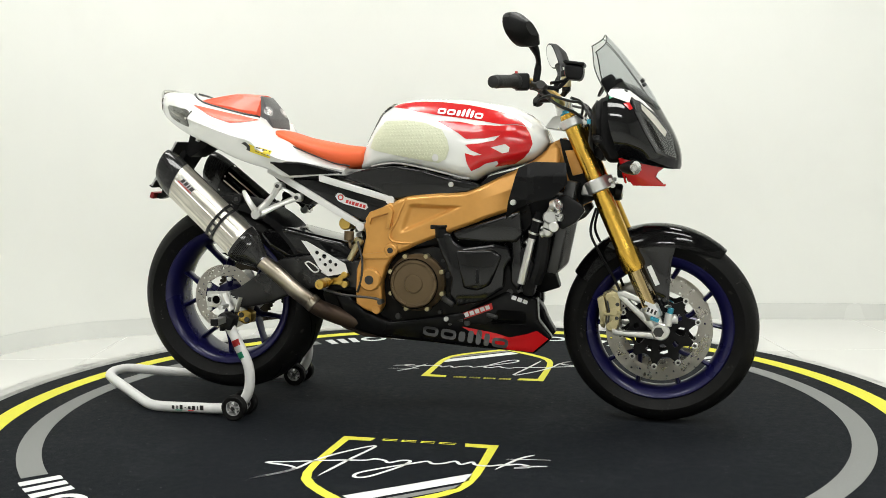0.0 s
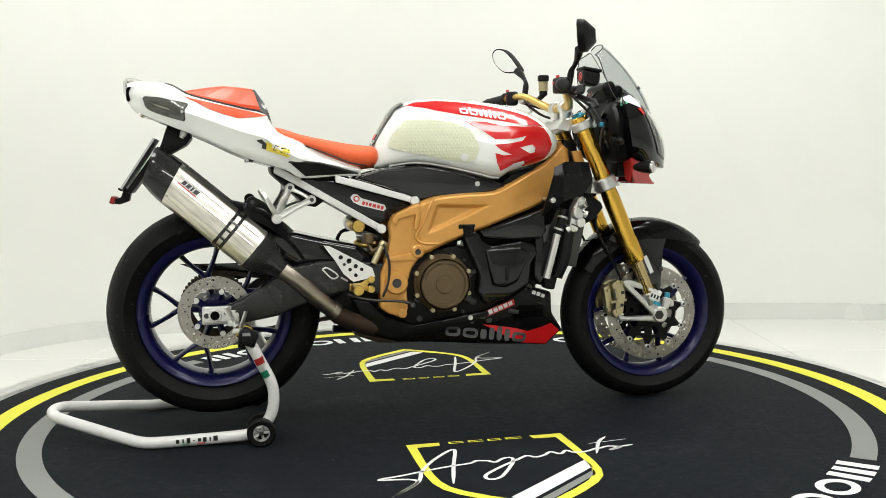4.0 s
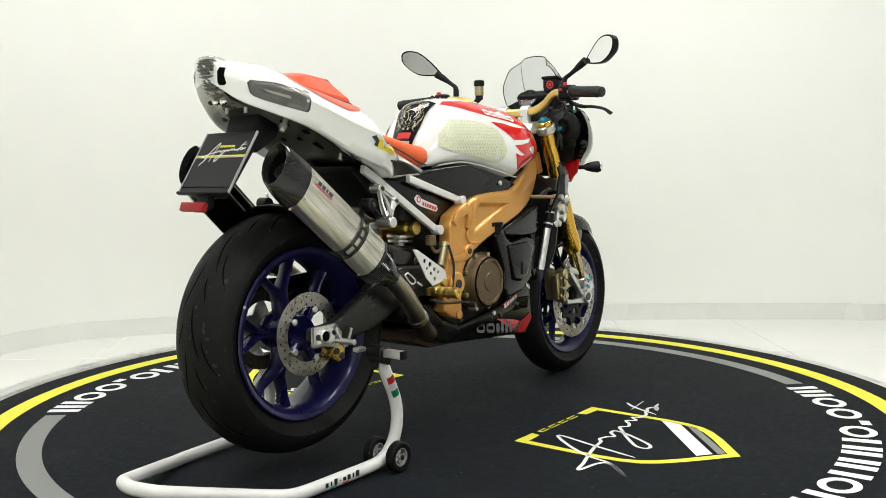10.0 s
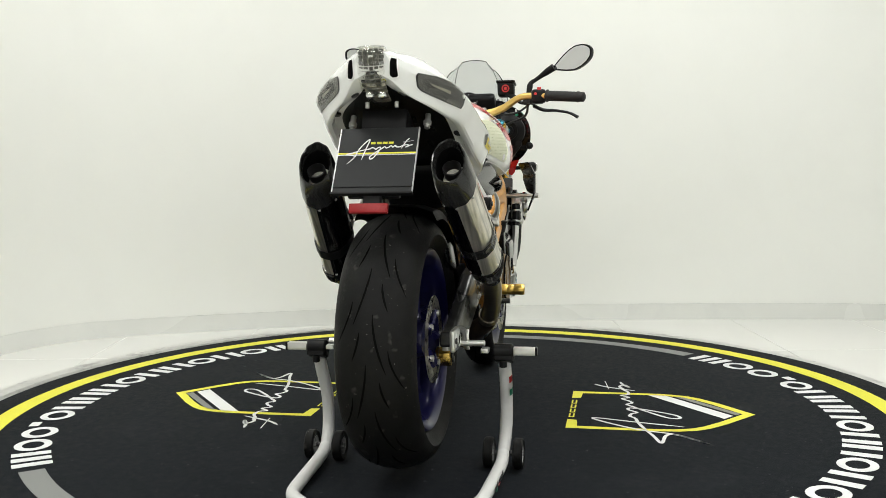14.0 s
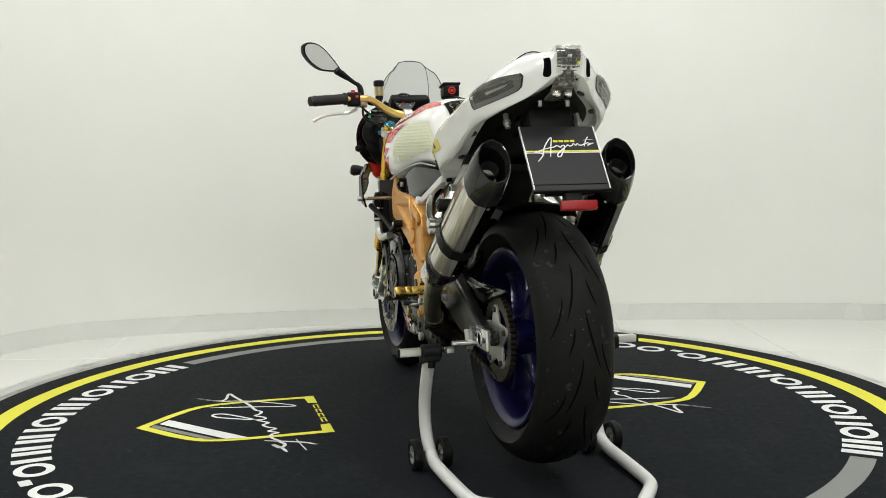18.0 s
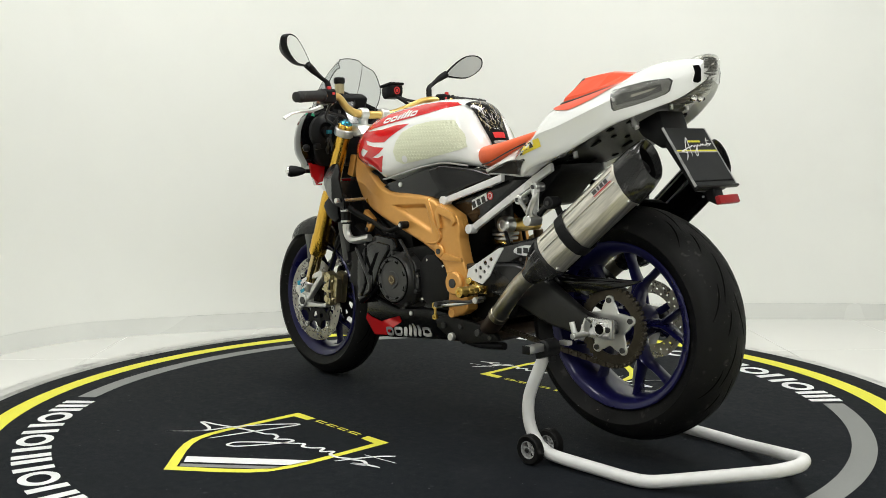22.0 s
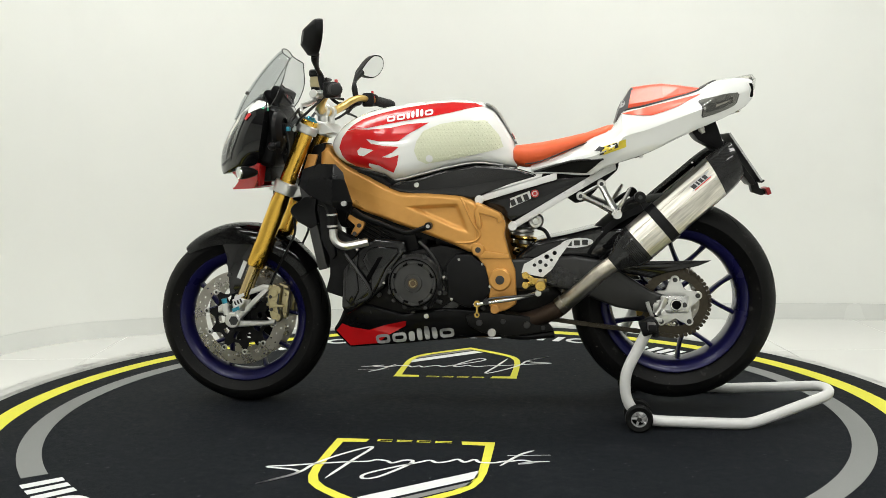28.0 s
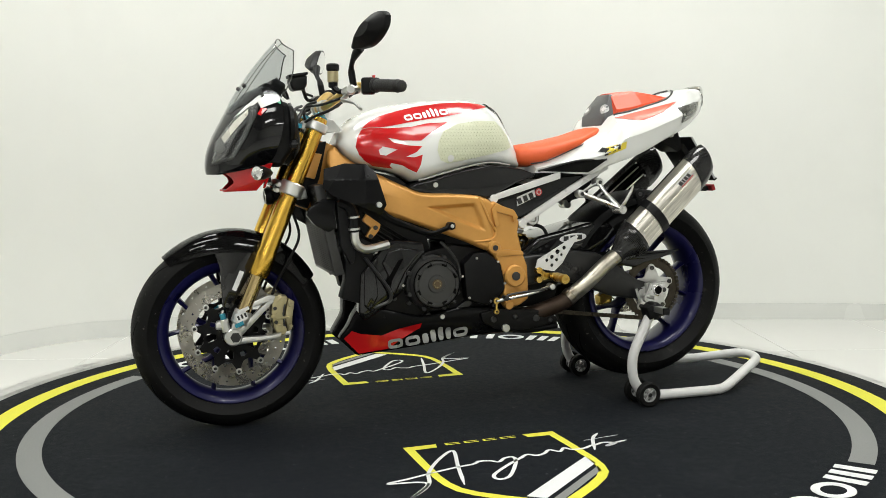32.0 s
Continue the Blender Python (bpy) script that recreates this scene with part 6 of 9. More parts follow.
    for i in range(9):
        d = -0.004 - 0.0052 * i
        f = 1 - 0.2 * (i / 8) ** 2
        ring = oval(d, 0.0478 * f, 0.0638 * f)
        tube(bm, [ring[k % n] for k in (range(2, 12) if s > 0 else range(n - 14, n - 4))], 0.0011, 5, 1)
    loose("cone_pleat", bm, CARBON, can)
    bm = bmesh.new()
    band = [oval(d, 0.0478, 0.0636) for d in (0.083, 0.092, 0.105, 0.114)]
    V = [[bm.verts.new(p) for p in r] for r in band]
    slots = {k for k in range(n) if s < 0 and abs(sect[k][0] + 0.8) < 0.25 and k % 2 == 0 and sect[k][0] < 0}
    for i in range(3):
        for k in range(n):
            if not (i == 1 and k in slots):
                bm.faces.new((V[i][k], V[i][(k + 1) % n], V[i + 1][(k + 1) % n], V[i + 1][k]))
    bmesh.ops.recalc_face_normals(bm, faces=bm.faces)
    bmesh.ops.solidify(bm, geom=bm.faces[:], thickness=-0.002)
    part("strap", bm, CARBON_GREY if s < 0 else BLACK, can, "dark clamp strap", sharp=14)
    bm = bmesh.new()
    for d in (0.014, 0.298):
        for k in range(1, n, 4):
            p = oval(d, 0.046, 0.0615, 0.2 * d / 0.314)[k]
            nn = (p - (CA + cdir * d + Vector((0, s * splay(d), 0)))).normalized()
            rod(bm, p - nn * 0.002, p + nn * 0.002, 0.0038, 8)
    rv = part("rivet", bm, ALLOY, can)
    rv["kind"] = "stuff"
    # small badge
    sk = skin_of(can)
    ax, up2 = Vector((cdir.x, cdir.z)), Vector((cup.x, cup.z))
    o = Vector((CA.x, CA.z)) + ax * 0.225 + up2 * 0.018
    sticker("badge", [tuple(o - ax * 0.002 - up2 * 0.003), tuple(o + ax * 0.072 - up2 * 0.003), tuple(o + ax * 0.072 + up2 * 0.015), tuple(o - ax * 0.002 + up2 * 0.015)], s, sk, STICK_GREY, can, "small silver badge with dark marks and red line", lift=0.0006, cell=0.03)
    for k, w in enumerate((0.014, 0.006, 0.011, 0.011)):
        p = o + ax * (0.002 + (0, 0.018, 0.028, 0.043)[k])
        sticker("badge_bar", [tuple(p + ax * 0.003), tuple(p + ax * (w + 0.003)), tuple(p + ax * w + up2 * 0.012), tuple(p + up2 * 0.012)], s, sk, STICK_BLACK, can, lift=0.0014, cell=0.03)
    sticker("badge_bar", [tuple(o + ax * 0.004 - up2 * 0.0055), tuple(o + ax * 0.066 - up2 * 0.0055), tuple(o + ax * 0.066 - up2 * 0.0025), tuple(o + ax * 0.004 - up2 * 0.0025)], s, sk, STICK_RED, can, lift=0.0014, cell=0.03)
    bm = bmesh.new()
    p0 = CA + cdir * -0.075 + Vector((0, s * splay(-0.075), 0))
    tube(bm, [p0, (-0.496, s * 0.200, 0.464), (-0.43, s * 0.188, 0.402), (-0.375, s * 0.166, 0.355)], [0.025, 0.025, 0.025, 0.026], 18, 8)
    pipe = part("exhaust_pipe", bm, PIPE if s < 0 else PIPE_PALE, bike, "heat-tinted steel exhaust link pipe" if s < 0 else "scuffed pale steel exhaust link pipe")
    bm = bmesh.new()
    tube(bm, [(-0.385, s * 0.170, 0.364), (-0.36, s * 0.160, 0.343), (-0.29, s * 0.118, 0.308), (-0.20, s * 0.085, 0.282), (-0.06, s * 0.055, 0.262)], [0.027, 0.027, 0.028, 0.03, 0.03], 18, 8)
    part("lower_pipe", bm, PIPE_DARK, pipe, "sooty dark lower pipe")
    bm = bmesh.new()
    q = Vector((-0.385, s * 0.170, 0.364))
    d2 = Vector((0.70, -s * 0.12, -0.62)).normalized()
    rod(bm, q - d2 * 0.012, q + d2 * 0.012, 0.029, 18)
    part("pipe_clamp", bm, PIPE, pipe)
    # hanger bracket of the silencer and passenger peg
    bm = bmesh.new()
    tube(bm, [(-0.504, s * 0.140, 0.734), (-0.520, s * 0.158, 0.700), (-0.548, s * 0.200, 0.652)], [0.012, 0.0095, 0.014], 8, 4, 0.65)
    tube(bm, [(-0.441, s * 0.136, 0.697), (-0.485, s * 0.165, 0.678), (-0.545, s * 0.200, 0.648)], [0.012, 0.0095, 0.014], 8, 4, 0.65)
    tube(bm, [(-0.504, s * 0.138, 0.732), (-0.470, s * 0.138, 0.716), (-0.441, s * 0.136, 0.697)], [0.007, 0.006, 0.007], 8, 3, 0.65)
    tube(bm, [(-0.550, s * 0.205, 0.648), (-0.556, s * 0.222, 0.668), (-0.575, s * 0.226, 0.702), (-0.586, s * 0.222, 0.722)], [0.012, 0.010, 0.009, 0.006], 8, 4, 0.55)
    rod(bm, (-0.548, s * 0.175, 0.646), (-0.548, s * 0.226, 0.646), 0.015, 14)
    rod(bm, (-0.504, s * 0.112, 0.734), (-0.504, s * 0.150, 0.734), 0.0135, 14)
    rod(bm, (-0.441, s * 0.112, 0.697), (-0.441, s * 0.146, 0.697), 0.0135, 14)
    part("hanger_bracket", bm, ALLOY, bike, "cast aluminium silencer bracket")
    bm = bmesh.new()
    rod(bm, (-0.616, s * 0.178, 0.695), (-0.616, s * 0.216, 0.695), 0.017, 16)
    tube(bm, [(-0.548, s * 0.18, 0.655), (-0.58, s * 0.185, 0.680), (-0.616, s * 0.19, 0.695)], [0.009, 0.008, 0.011], 8, 3)
    plate(bm, [(-0.622, 0.705), (-0.604, 0.705), (-0.640, 0.632), (-0.658, 0.640)], s * 0.182, s * 0.190, 0.002)
    part("hanger_bush", bm, BLACK, bike, "black rubber hanger bush")
    bm = bmesh.new()
    for x, y, z in ((-0.504, 0.150, 0.734), (-0.441, 0.146, 0.697), (-0.616, 0.216, 0.695)):
        rod(bm, (x, s * y, z), (x, s * (y + 0.004), z), 0.0065, 8)
    loose("bracket_bolt", bm, DARK_STEEL, bike)


both(silencer)


# ---- engine ----
bm = bmesh.new()
plate(bm, [(-0.20, 0.33), (-0.17, 0.48), (-0.10, 0.53), (0.0, 0.545), (0.12, 0.52), (0.24, 0.50), (0.27, 0.40), (0.24, 0.31), (0.05, 0.285), (-0.12, 0.29)], -0.118, 0.118, 0.015)
engine = part("engine", bm, ENGINE, bike, "dark V-twin engine block")
bm = bmesh.new()
plate(bm, [(0.06, 0.50), (0.21, 0.48), (0.315, 0.62), (0.30, 0.68), (0.19, 0.72), (0.10, 0.64)], -0.10, 0.10, 0.012)
for k in range(5):
    z = 0.52 + 0.022 * k
    block(bm, (0.17, 0.225, 0.006), Matrix.Translation((0.17 + 0.012 * k, 0, z)) @ Matrix.Rotation(radians(-32), 4, "Y"), 0.002, 1)
part("front_cylinder", bm, ENGINE, engine)
bm = bmesh.new()
plate(bm, [(-0.14, 0.50), (0.02, 0.54), (0.02, 0.69), (-0.06, 0.70), (-0.14, 0.66)], -0.09, 0.09, 0.012)
part("rear_cylinder", bm, ENGINE, engine)


def bolts(bm, cx, cz, r, n, y0, y1, rad=0.0065, a0=0.0):
    for k in range(n):
        a = a0 + 2 * math.pi * k / n
        rod(bm, (cx + r * math.cos(a), y0, cz + r * math.sin(a)), (cx + r * math.cos(a), y1, cz + r * math.sin(a)), rad, 8)
    return bm


def round_cover(cx, cz, r, y, s, material, name, label):
    bm = bmesh.new()
    m = Matrix.Translation((cx, s * 0.10, cz)) @ (AX_Y if s > 0 else Matrix.Rotation(radians(90), 4, "X"))
    h = y - 0.10
    lathe(bm, [(0, 0), (r * 1.02, 0), (r * 1.04, h * 0.55), (r * 0.97, h * 0.62), (r * 0.94, h * 0.78), (r * 0.90, h * 0.95), (r * 0.84, h), (r * 0.74, h), (r * 0.72, h - 0.003), (r * 0.34, h - 0.002), (r * 0.32, h + 0.001), (0.012, h + 0.002), (0, h)], 48, m)
    c = part(name, bm, material, engine, label)
    bm = bmesh.new()
    for k in range(8):
        a = 2 * math.pi * k / 8 + 0.3
        block(bm, (0.022, 0.004, 0.006), Matrix.Translation((cx + r * 0.80 * math.cos(a), s * (y + 0.0005), cz + r * 0.80 * math.sin(a))) @ Matrix.Rotation(-a + math.pi / 2, 4, "Y"), 0.0015, 1)
    loose("cover_rib", bm, material, c)
    loose("cover_bolt", bolts(bmesh.new(), cx, cz, r * 1.03, 8, s * (0.10 + h * 0.3), s * (0.10 + h * 0.68), 0.0075, 0.4), GOLD_PALE if s < 0 else DARK_STEEL, c)
    # thin near-black ring drawn for the shade in the cover's groove
    bm = bmesh.new()
    lathe(bm, [(r * 0.875, h - 0.002), (r * 0.875, h + 0.0006), (r * 0.905, h - 0.0005), (r * 0.905, h - 0.004)], 48, m, closed=True)
    part("cover_groove", bm, HOLLOW_SHADE, c)
    return c


round_cover(-0.046, 0.432, 0.086, 0.186, -1, MAGNESIUM, "clutch_cover", "bronze coloured round clutch cover")
round_cover(0.078, 0.430, 0.084, 0.186, 1, ALT_GREY, "alternator_cover", "black round alternator cover")
# near-black blocks on the cover, painted as shaded notches
bm = bmesh.new()
for k in range(8):
    a = 2 * math.pi * (k + 0.5) / 8
    p = Vector((0.078 + 0.064 * math.cos(a), 0.1868, 0.430 + 0.064 * math.sin(a)))
    block(bm, (0.010, 0.003, 0.016), Matrix.Translation(p) @ Matrix.Rotation(-a, 4, "Y"), 0.001, 1)
loose("rim_notch", bm, HOLLOW_SHADE, engine)
bm = bmesh.new()
lathe(bm, [(0.008, 0.0), (0.0125, 0.0), (0.0125, 0.004), (0.008, 0.004)], 20, Matrix.Translation((0.078, 0.186, 0.430)) @ AX_Y, closed=True)
part("centre_ring", bm, GOLD_PALE, engine, "dull brass centre ring")
bm = bmesh.new()
rod(bm, (0.078, 0.186, 0.43), (0.078, 0.19, 0.43), 0.016, 16)
part("cover_plug", bm, MAGNESIUM, engine)
bm = bmesh.new()
plate(bm, [(-0.02, 0.485), (-0.055, 0.518), (-0.10, 0.52), (-0.148, 0.482), (-0.165, 0.40), (-0.13, 0.355), (-0.09, 0.348), (-0.03, 0.372)], 0.11, 0.158, 0.010)
sp = part("sprocket_cover", bm, BLACK, engine, "black front sprocket cover")
loose("cover_bolt", bolts(bmesh.new(), -0.088, 0.432, 0.074, 6, 0.15, 0.161, 0.0045, 0.2), DISC, sp)
bm = bmesh.new()
plate(bm, [(0.205, 0.570), (0.109, 0.560), (0.101, 0.526), (0.137, 0.482), (0.160, 0.447), (0.174, 0.411), (0.237, 0.359), (0.300, 0.322), (0.318, 0.345), (0.312, 0.468), (0.242, 0.549)], 0.10, 0.152, 0.012, 3)
plate(bm, [(0.190, 0.545), (0.130, 0.538), (0.128, 0.520), (0.170, 0.470), (0.205, 0.400), (0.228, 0.385), (0.218, 0.440), (0.245, 0.500), (0.225, 0.535)], 0.147, 0.160, 0.007, 3)
plate(bm, [(0.256, 0.525), (0.300, 0.480), (0.304, 0.372), (0.284, 0.350), (0.258, 0.400), (0.264, 0.460)], 0.147, 0.158, 0.006, 3)
lc = part("side_cover", bm, CARBON, engine, "black engine side cover")
# slot is a thin raised plate in the black of its shaded inside
bm = bmesh.new()
plate(bm, [(0.177, 0.512), (0.194, 0.508), (0.238, 0.437), (0.224, 0.430)], 0.150, 0.1615, 0.002)
part("cover_slot", bm, HOLLOW_SHADE, lc)
loose("cover_bolt", bolts(bmesh.new(), 0.22, 0.48, 0.068, 4, 0.14, 0.154, 0.0045, 0.9), DISC, lc)
# right side: coolant tank, water pump cover
bm = bmesh.new()
plate(bm, [(0.020, 0.572), (0.044, 0.511), (0.070, 0.450), (0.060, 0.400), (0.086, 0.362), (0.167, 0.378), (0.228, 0.418), (0.235, 0.482), (0.257, 0.514), (0.247, 0.546), (0.201, 0.556), (0.11, 0.543), (0.080, 0.560), (0.066, 0.588), (0.046, 0.592)], -0.166, -0.10, 0.016, 3)
plate(bm, [(0.085, 0.536), (0.20, 0.540), (0.228, 0.520), (0.205, 0.462), (0.190, 0.430), (0.150, 0.412), (0.108, 0.420), (0.098, 0.470)], -0.176, -0.150, 0.010, 3)
rt = part("coolant_tank", bm, BLACK_GLOSS, engine, "black coolant tank")
bm = bmesh.new()
plate(bm, [(0.072, 0.590), (0.232, 0.640), (0.282, 0.656), (0.290, 0.585), (0.270, 0.560), (0.183, 0.558), (0.084, 0.566)], -0.160, -0.11, 0.010, 3)
plate(bm, [(0.255, 0.565), (0.282, 0.58), (0.292, 0.45), (0.272, 0.41), (0.25, 0.44)], -0.150, -0.11, 0.008, 3)
loose("shroud", bm, CARBON, engine, "glossy black shroud")
bm = bmesh.new()
rod(bm, (0.036, -0.150, 0.575), (0.036, -0.156, 0.606), 0.019, 16)
rod(bm, (0.036, -0.156, 0.605), (0.036, -0.157, 0.613), 0.0215, 16)
rod(bm, (0.022, -0.156, 0.606), (0.004, -0.160, 0.606), 0.007, 10)
plate(bm, [(0.148, 0.435), (0.158, 0.435), (0.158, 0.478), (0.148, 0.478)], -0.180, -0.17, 0.003)
loose("tank_detail", bm, BLACK, rt)
bm = bmesh.new()
random.seed(5)
for k in range(70):
    x, z, s = random.uniform(-0.19, 0.26), random.uniform(0.29, 0.50), random.choice((-1, 1))
    rod(bm, (x, s * 0.11, z), (x, s * random.uniform(0.121, 0.132), z), random.uniform(0.005, 0.011), 8)
for k in range(14):
    x, z, s = random.uniform(-0.17, 0.22), random.uniform(0.30, 0.50), random.choice((-1, 1))
    block(bm, (random.uniform(0.02, 0.06), 0.02, random.uniform(0.01, 0.03)), Matrix.Translation((x, s * 0.119, z)) @ Matrix.Rotation(random.uniform(-1, 1), 4, "Y"), 0.004)
eb = part("engine_fitting", bm, DARK_STEEL, engine, "engine bolts and ribs")
eb["kind"] = "stuff"


def cable(pts, r, m=None, name="cable", label=""):
    return part(name, tube(bmesh.new(), pts, r, 8, 6), m or STICK_BLACK, bike, label)


cable([(0.06, 0.165, 0.56), (0.03, 0.168, 0.53), (0.0, 0.165, 0.48), (0.0, 0.16, 0.42), (0.03, 0.14, 0.35)], 0.005)
cable([(-0.23, -0.165, 0.56), (-0.215, -0.172, 0.50), (-0.22, -0.17, 0.44), (-0.235, -0.165, 0.40)], 0.004)
cable([(0.30, 0.16, 0.52), (0.22, 0.166, 0.40), (0.27, 0.150, 0.36)], 0.006)

# ---- radiator with side panels and hoses ----
bm = bmesh.new()
block(bm, (0.03, 0.30, 0.28), Matrix.Translation((0.405, 0, 0.605)) @ Matrix.Rotation(radians(12), 4, "Y"), 0.004)
rad = part("radiator", bm, DARK_STEEL, bike, "dark water radiator")
bm = bmesh.new()
for k in range(40):
    block(bm, (0.004, 0.28, 0.0022), Matrix.Translation((0.4215, 0, 0.605)) @ Matrix.Rotation(radians(12), 4, "Y") @ Matrix.Translation((0, 0, -0.13 + 0.0066 * k)), 0)
fins = part("cooling_fin", bm, ENGINE, rad)
fins["kind"] = "stuff"


def scoop(s):
    bm = bmesh.new()
    if s < 0:
        poly = [(0.290, 0.784), (0.331, 0.801), (0.422, 0.798), (0.428, 0.737), (0.390, 0.697), (0.33, 0.684), (0.285, 0.664), (0.250, 0.632), (0.260, 0.684)]
    else:
        poly = [(0.425, 0.790), (0.367, 0.806), (0.308, 0.804), (0.282, 0.778), (0.262, 0.715), (0.252, 0.683), (0.265, 0.653), (0.319, 0.675), (0.403, 0.711), (0.432, 0.735)]
    fill(bm, poly, (), 0.009)
    for v in bm.verts:
        v.co.y = s * (0.246 - 0.46 * max(0.0, v.co.x - 0.315) - 0.50 * max(0.0, v.co.z - 0.758) - 0.35 * max(0.0, 0.690 - v.co.z))
    bmesh.ops.recalc_face_normals(bm, faces=bm.faces)
    bmesh.ops.solidify(bm, geom=bm.faces[:], thickness=0.006)
    sc = part("air_duct_panel", bm, PAN_BLACK, bike, "thin flared black duct panel", sharp=11)
    bm = bmesh.new()
    rod(bm, (0.277, s * 0.240, 0.684), (0.277, s * 0.258, 0.684), 0.0085, 12)
    part("panel_bolt", bm, ALLOY, sc)
    bm = bmesh.new()
    rod(bm, (0.290, s * 0.13, 0.684), (0.277, s * 0.246, 0.684), 0.0065, 12)
    part("panel_standoff", bm, ALLOY, sc, "silver stand-off rod")
    bm = bmesh.new()
    plate(bm, [(0.385, 0.700), (0.425, 0.702), (0.468, 0.672), (0.476, 0.655), (0.45, 0.622), (0.41, 0.600), (0.385, 0.615), (0.392, 0.66)], s * 0.135, s * 0.168, 0.006)
    part("radiator_wing", bm, PAN_BLACK, bike, "black radiator side wing")
    bm = bmesh.new()
    if s > 0:
        tube(bm, [(0.262, 0.215, 0.660), (0.235, 0.200, 0.640), (0.175, 0.186, 0.615), (0.10, 0.180, 0.588), (0.055, 0.180, 0.598), (0.025, 0.176, 0.610)], [0.014, 0.013, 0.011, 0.010, 0.009, 0.010], 10, 5, 0.7)
        rod(bm, (0.028, 0.150, 0.609), (0.028, 0.190, 0.609), 0.012, 14)
        part("frame_slider", bm, BLACK, bike, "black curved guard strip")
        bm = bmesh.new()
        rod(bm, (0.028, 0.189, 0.609), (0.028, 0.193, 0.609), 0.006, 10)
        part("slider_bolt", bm, ALLOY, bike)
        bm = bmesh.new()
        plate(bm, [(0.27, 0.56), (0.345, 0.60), (0.357, 0.52), (0.356, 0.45), (0.372, 0.395), (0.31, 0.375), (0.26, 0.40)], 0.09, 0.142, 0.006)
        part("lower_shroud", bm, BLACK, bike, "black lower radiator shroud")
        bm = bmesh.new()
    plate(bm, [(0.272, 0.53), (0.30, 0.55), (0.335, 0.46), (0.318, 0.396), (0.29, 0.40), (0.28, 0.44)], s * 0.10, s * 0.15, 0.006) if s < 0 else None
    if s < 0:
        part("lower_shroud", bm, BLACK, bike, "black lower radiator shroud")


both(scoop)
cable([(0.285, -0.165, 0.437), (0.306, -0.170, 0.520), (0.322, -0.172, 0.583)], 0.0120, ALLOY, "coolant_pipe", "silver coolant pipe")
cable([(0.321, -0.172, 0.575), (0.334, -0.174, 0.618), (0.345, -0.17, 0.650)], 0.0150, BLACK, "coolant_hose", "black coolant hose")
bm = bmesh.new()
plate(bm, [(0.352, 0.60), (0.365, 0.655), (0.385, 0.692), (0.408, 0.688), (0.412, 0.665), (0.395, 0.62), (0.378, 0.578), (0.36, 0.578)], -0.195, -0.15, 0.008, 3)
th = part("thermostat", bm, ALLOY, bike, "lumpy cast aluminium thermostat housing")
bm = bmesh.new()
rod(bm, (0.386, -0.190, 0.668), (0.402, -0.200, 0.676), 0.020, 14)
rod(bm, (0.372, -0.190, 0.638), (0.378, -0.206, 0.640), 0.019, 14)
rod(bm, (0.385, -0.188, 0.612), (0.388, -0.203, 0.610), 0.016, 12)
rod(bm, (0.350, -0.175, 0.585), (0.372, -0.182, 0.598), 0.015, 12)
rod(bm, (0.398, -0.186, 0.640), (0.412, -0.190, 0.634), 0.012, 10)
loose("housing_boss", bm, ALLOY, th)
# raised dark bars, coloured like the shade in the housing's grooves
bm = bmesh.new()
for k in range(4):
    block(bm, (0.036, 0.006, 0.004), Matrix.Translation((0.374 + 0.008 * k, -0.196, 0.600 + 0.023 * k)) @ Matrix.Rotation(radians(24), 4, "Y"), 0.001, 1)
loose("housing_groove", bm, DARK_STEEL, th)
cable([(0.36, -0.17, 0.60), (0.345, -0.165, 0.50), (0.325, -0.15, 0.44)], 0.02, BLACK, "coolant_hose", "black coolant hose")
cable([(0.42, -0.13, 0.70), (0.36, -0.15, 0.705), (0.30, -0.15, 0.68)], 0.008)
cable([(0.375, 0.160, 0.690), (0.350, 0.170, 0.680), (0.336, 0.174, 0.650), (0.333, 0.174, 0.600)], 0.0165, BLACK, "coolant_hose", "black coolant hose")
cable([(0.333, 0.174, 0.605), (0.332, 0.174, 0.575), (0.318, 0.172, 0.553), (0.29, 0.168, 0.546), (0.225, 0.158, 0.558)], 0.0135, ALLOY, "coolant_pipe", "silver coolant pipe")
bm = bmesh.new()
for z in (0.642, 0.606):
    rod(bm, (0.3345, 0.174, z), (0.3350, 0.174, z + 0.007), 0.0182, 14)
for p, q in (((0.3235, -0.1725, 0.588), (0.3255, -0.173, 0.594)), ((0.3360, -0.1735, 0.624), (0.3380, -0.173, 0.630))):
    rod(bm, p, q, 0.0172, 14)
loose("hose_clip", bm, ALLOY, bike)
bm = bmesh.new()
plate(bm, [(0.36, 0.70), (0.385, 0.69), (0.375, 0.56), (0.345, 0.50), (0.33, 0.51), (0.335, 0.60)], 0.13, 0.165, 0.006)
part("radiator_tank", bm, BLACK, bike, "black radiator end tank")

bm = bmesh.new()
plate(bm, [(0.285, 0.650), (0.240, 0.618), (0.246, 0.598), (0.270, 0.572), (0.288, 0.580), (0.272, 0.608), (0.298, 0.630)], 0.112, 0.132, 0.004)
part("radiator_lug", bm, GOLD_FRAME, bike, "bronze-gold radiator lug")
bm = bmesh.new()
for x, z in ((0.258, 0.608), (0.274, 0.582)):
    rod(bm, (x, 0.130, z), (x, 0.137, z), 0.007, 12)
loose("lug_bolt", bm, DARK_STEEL, bike)
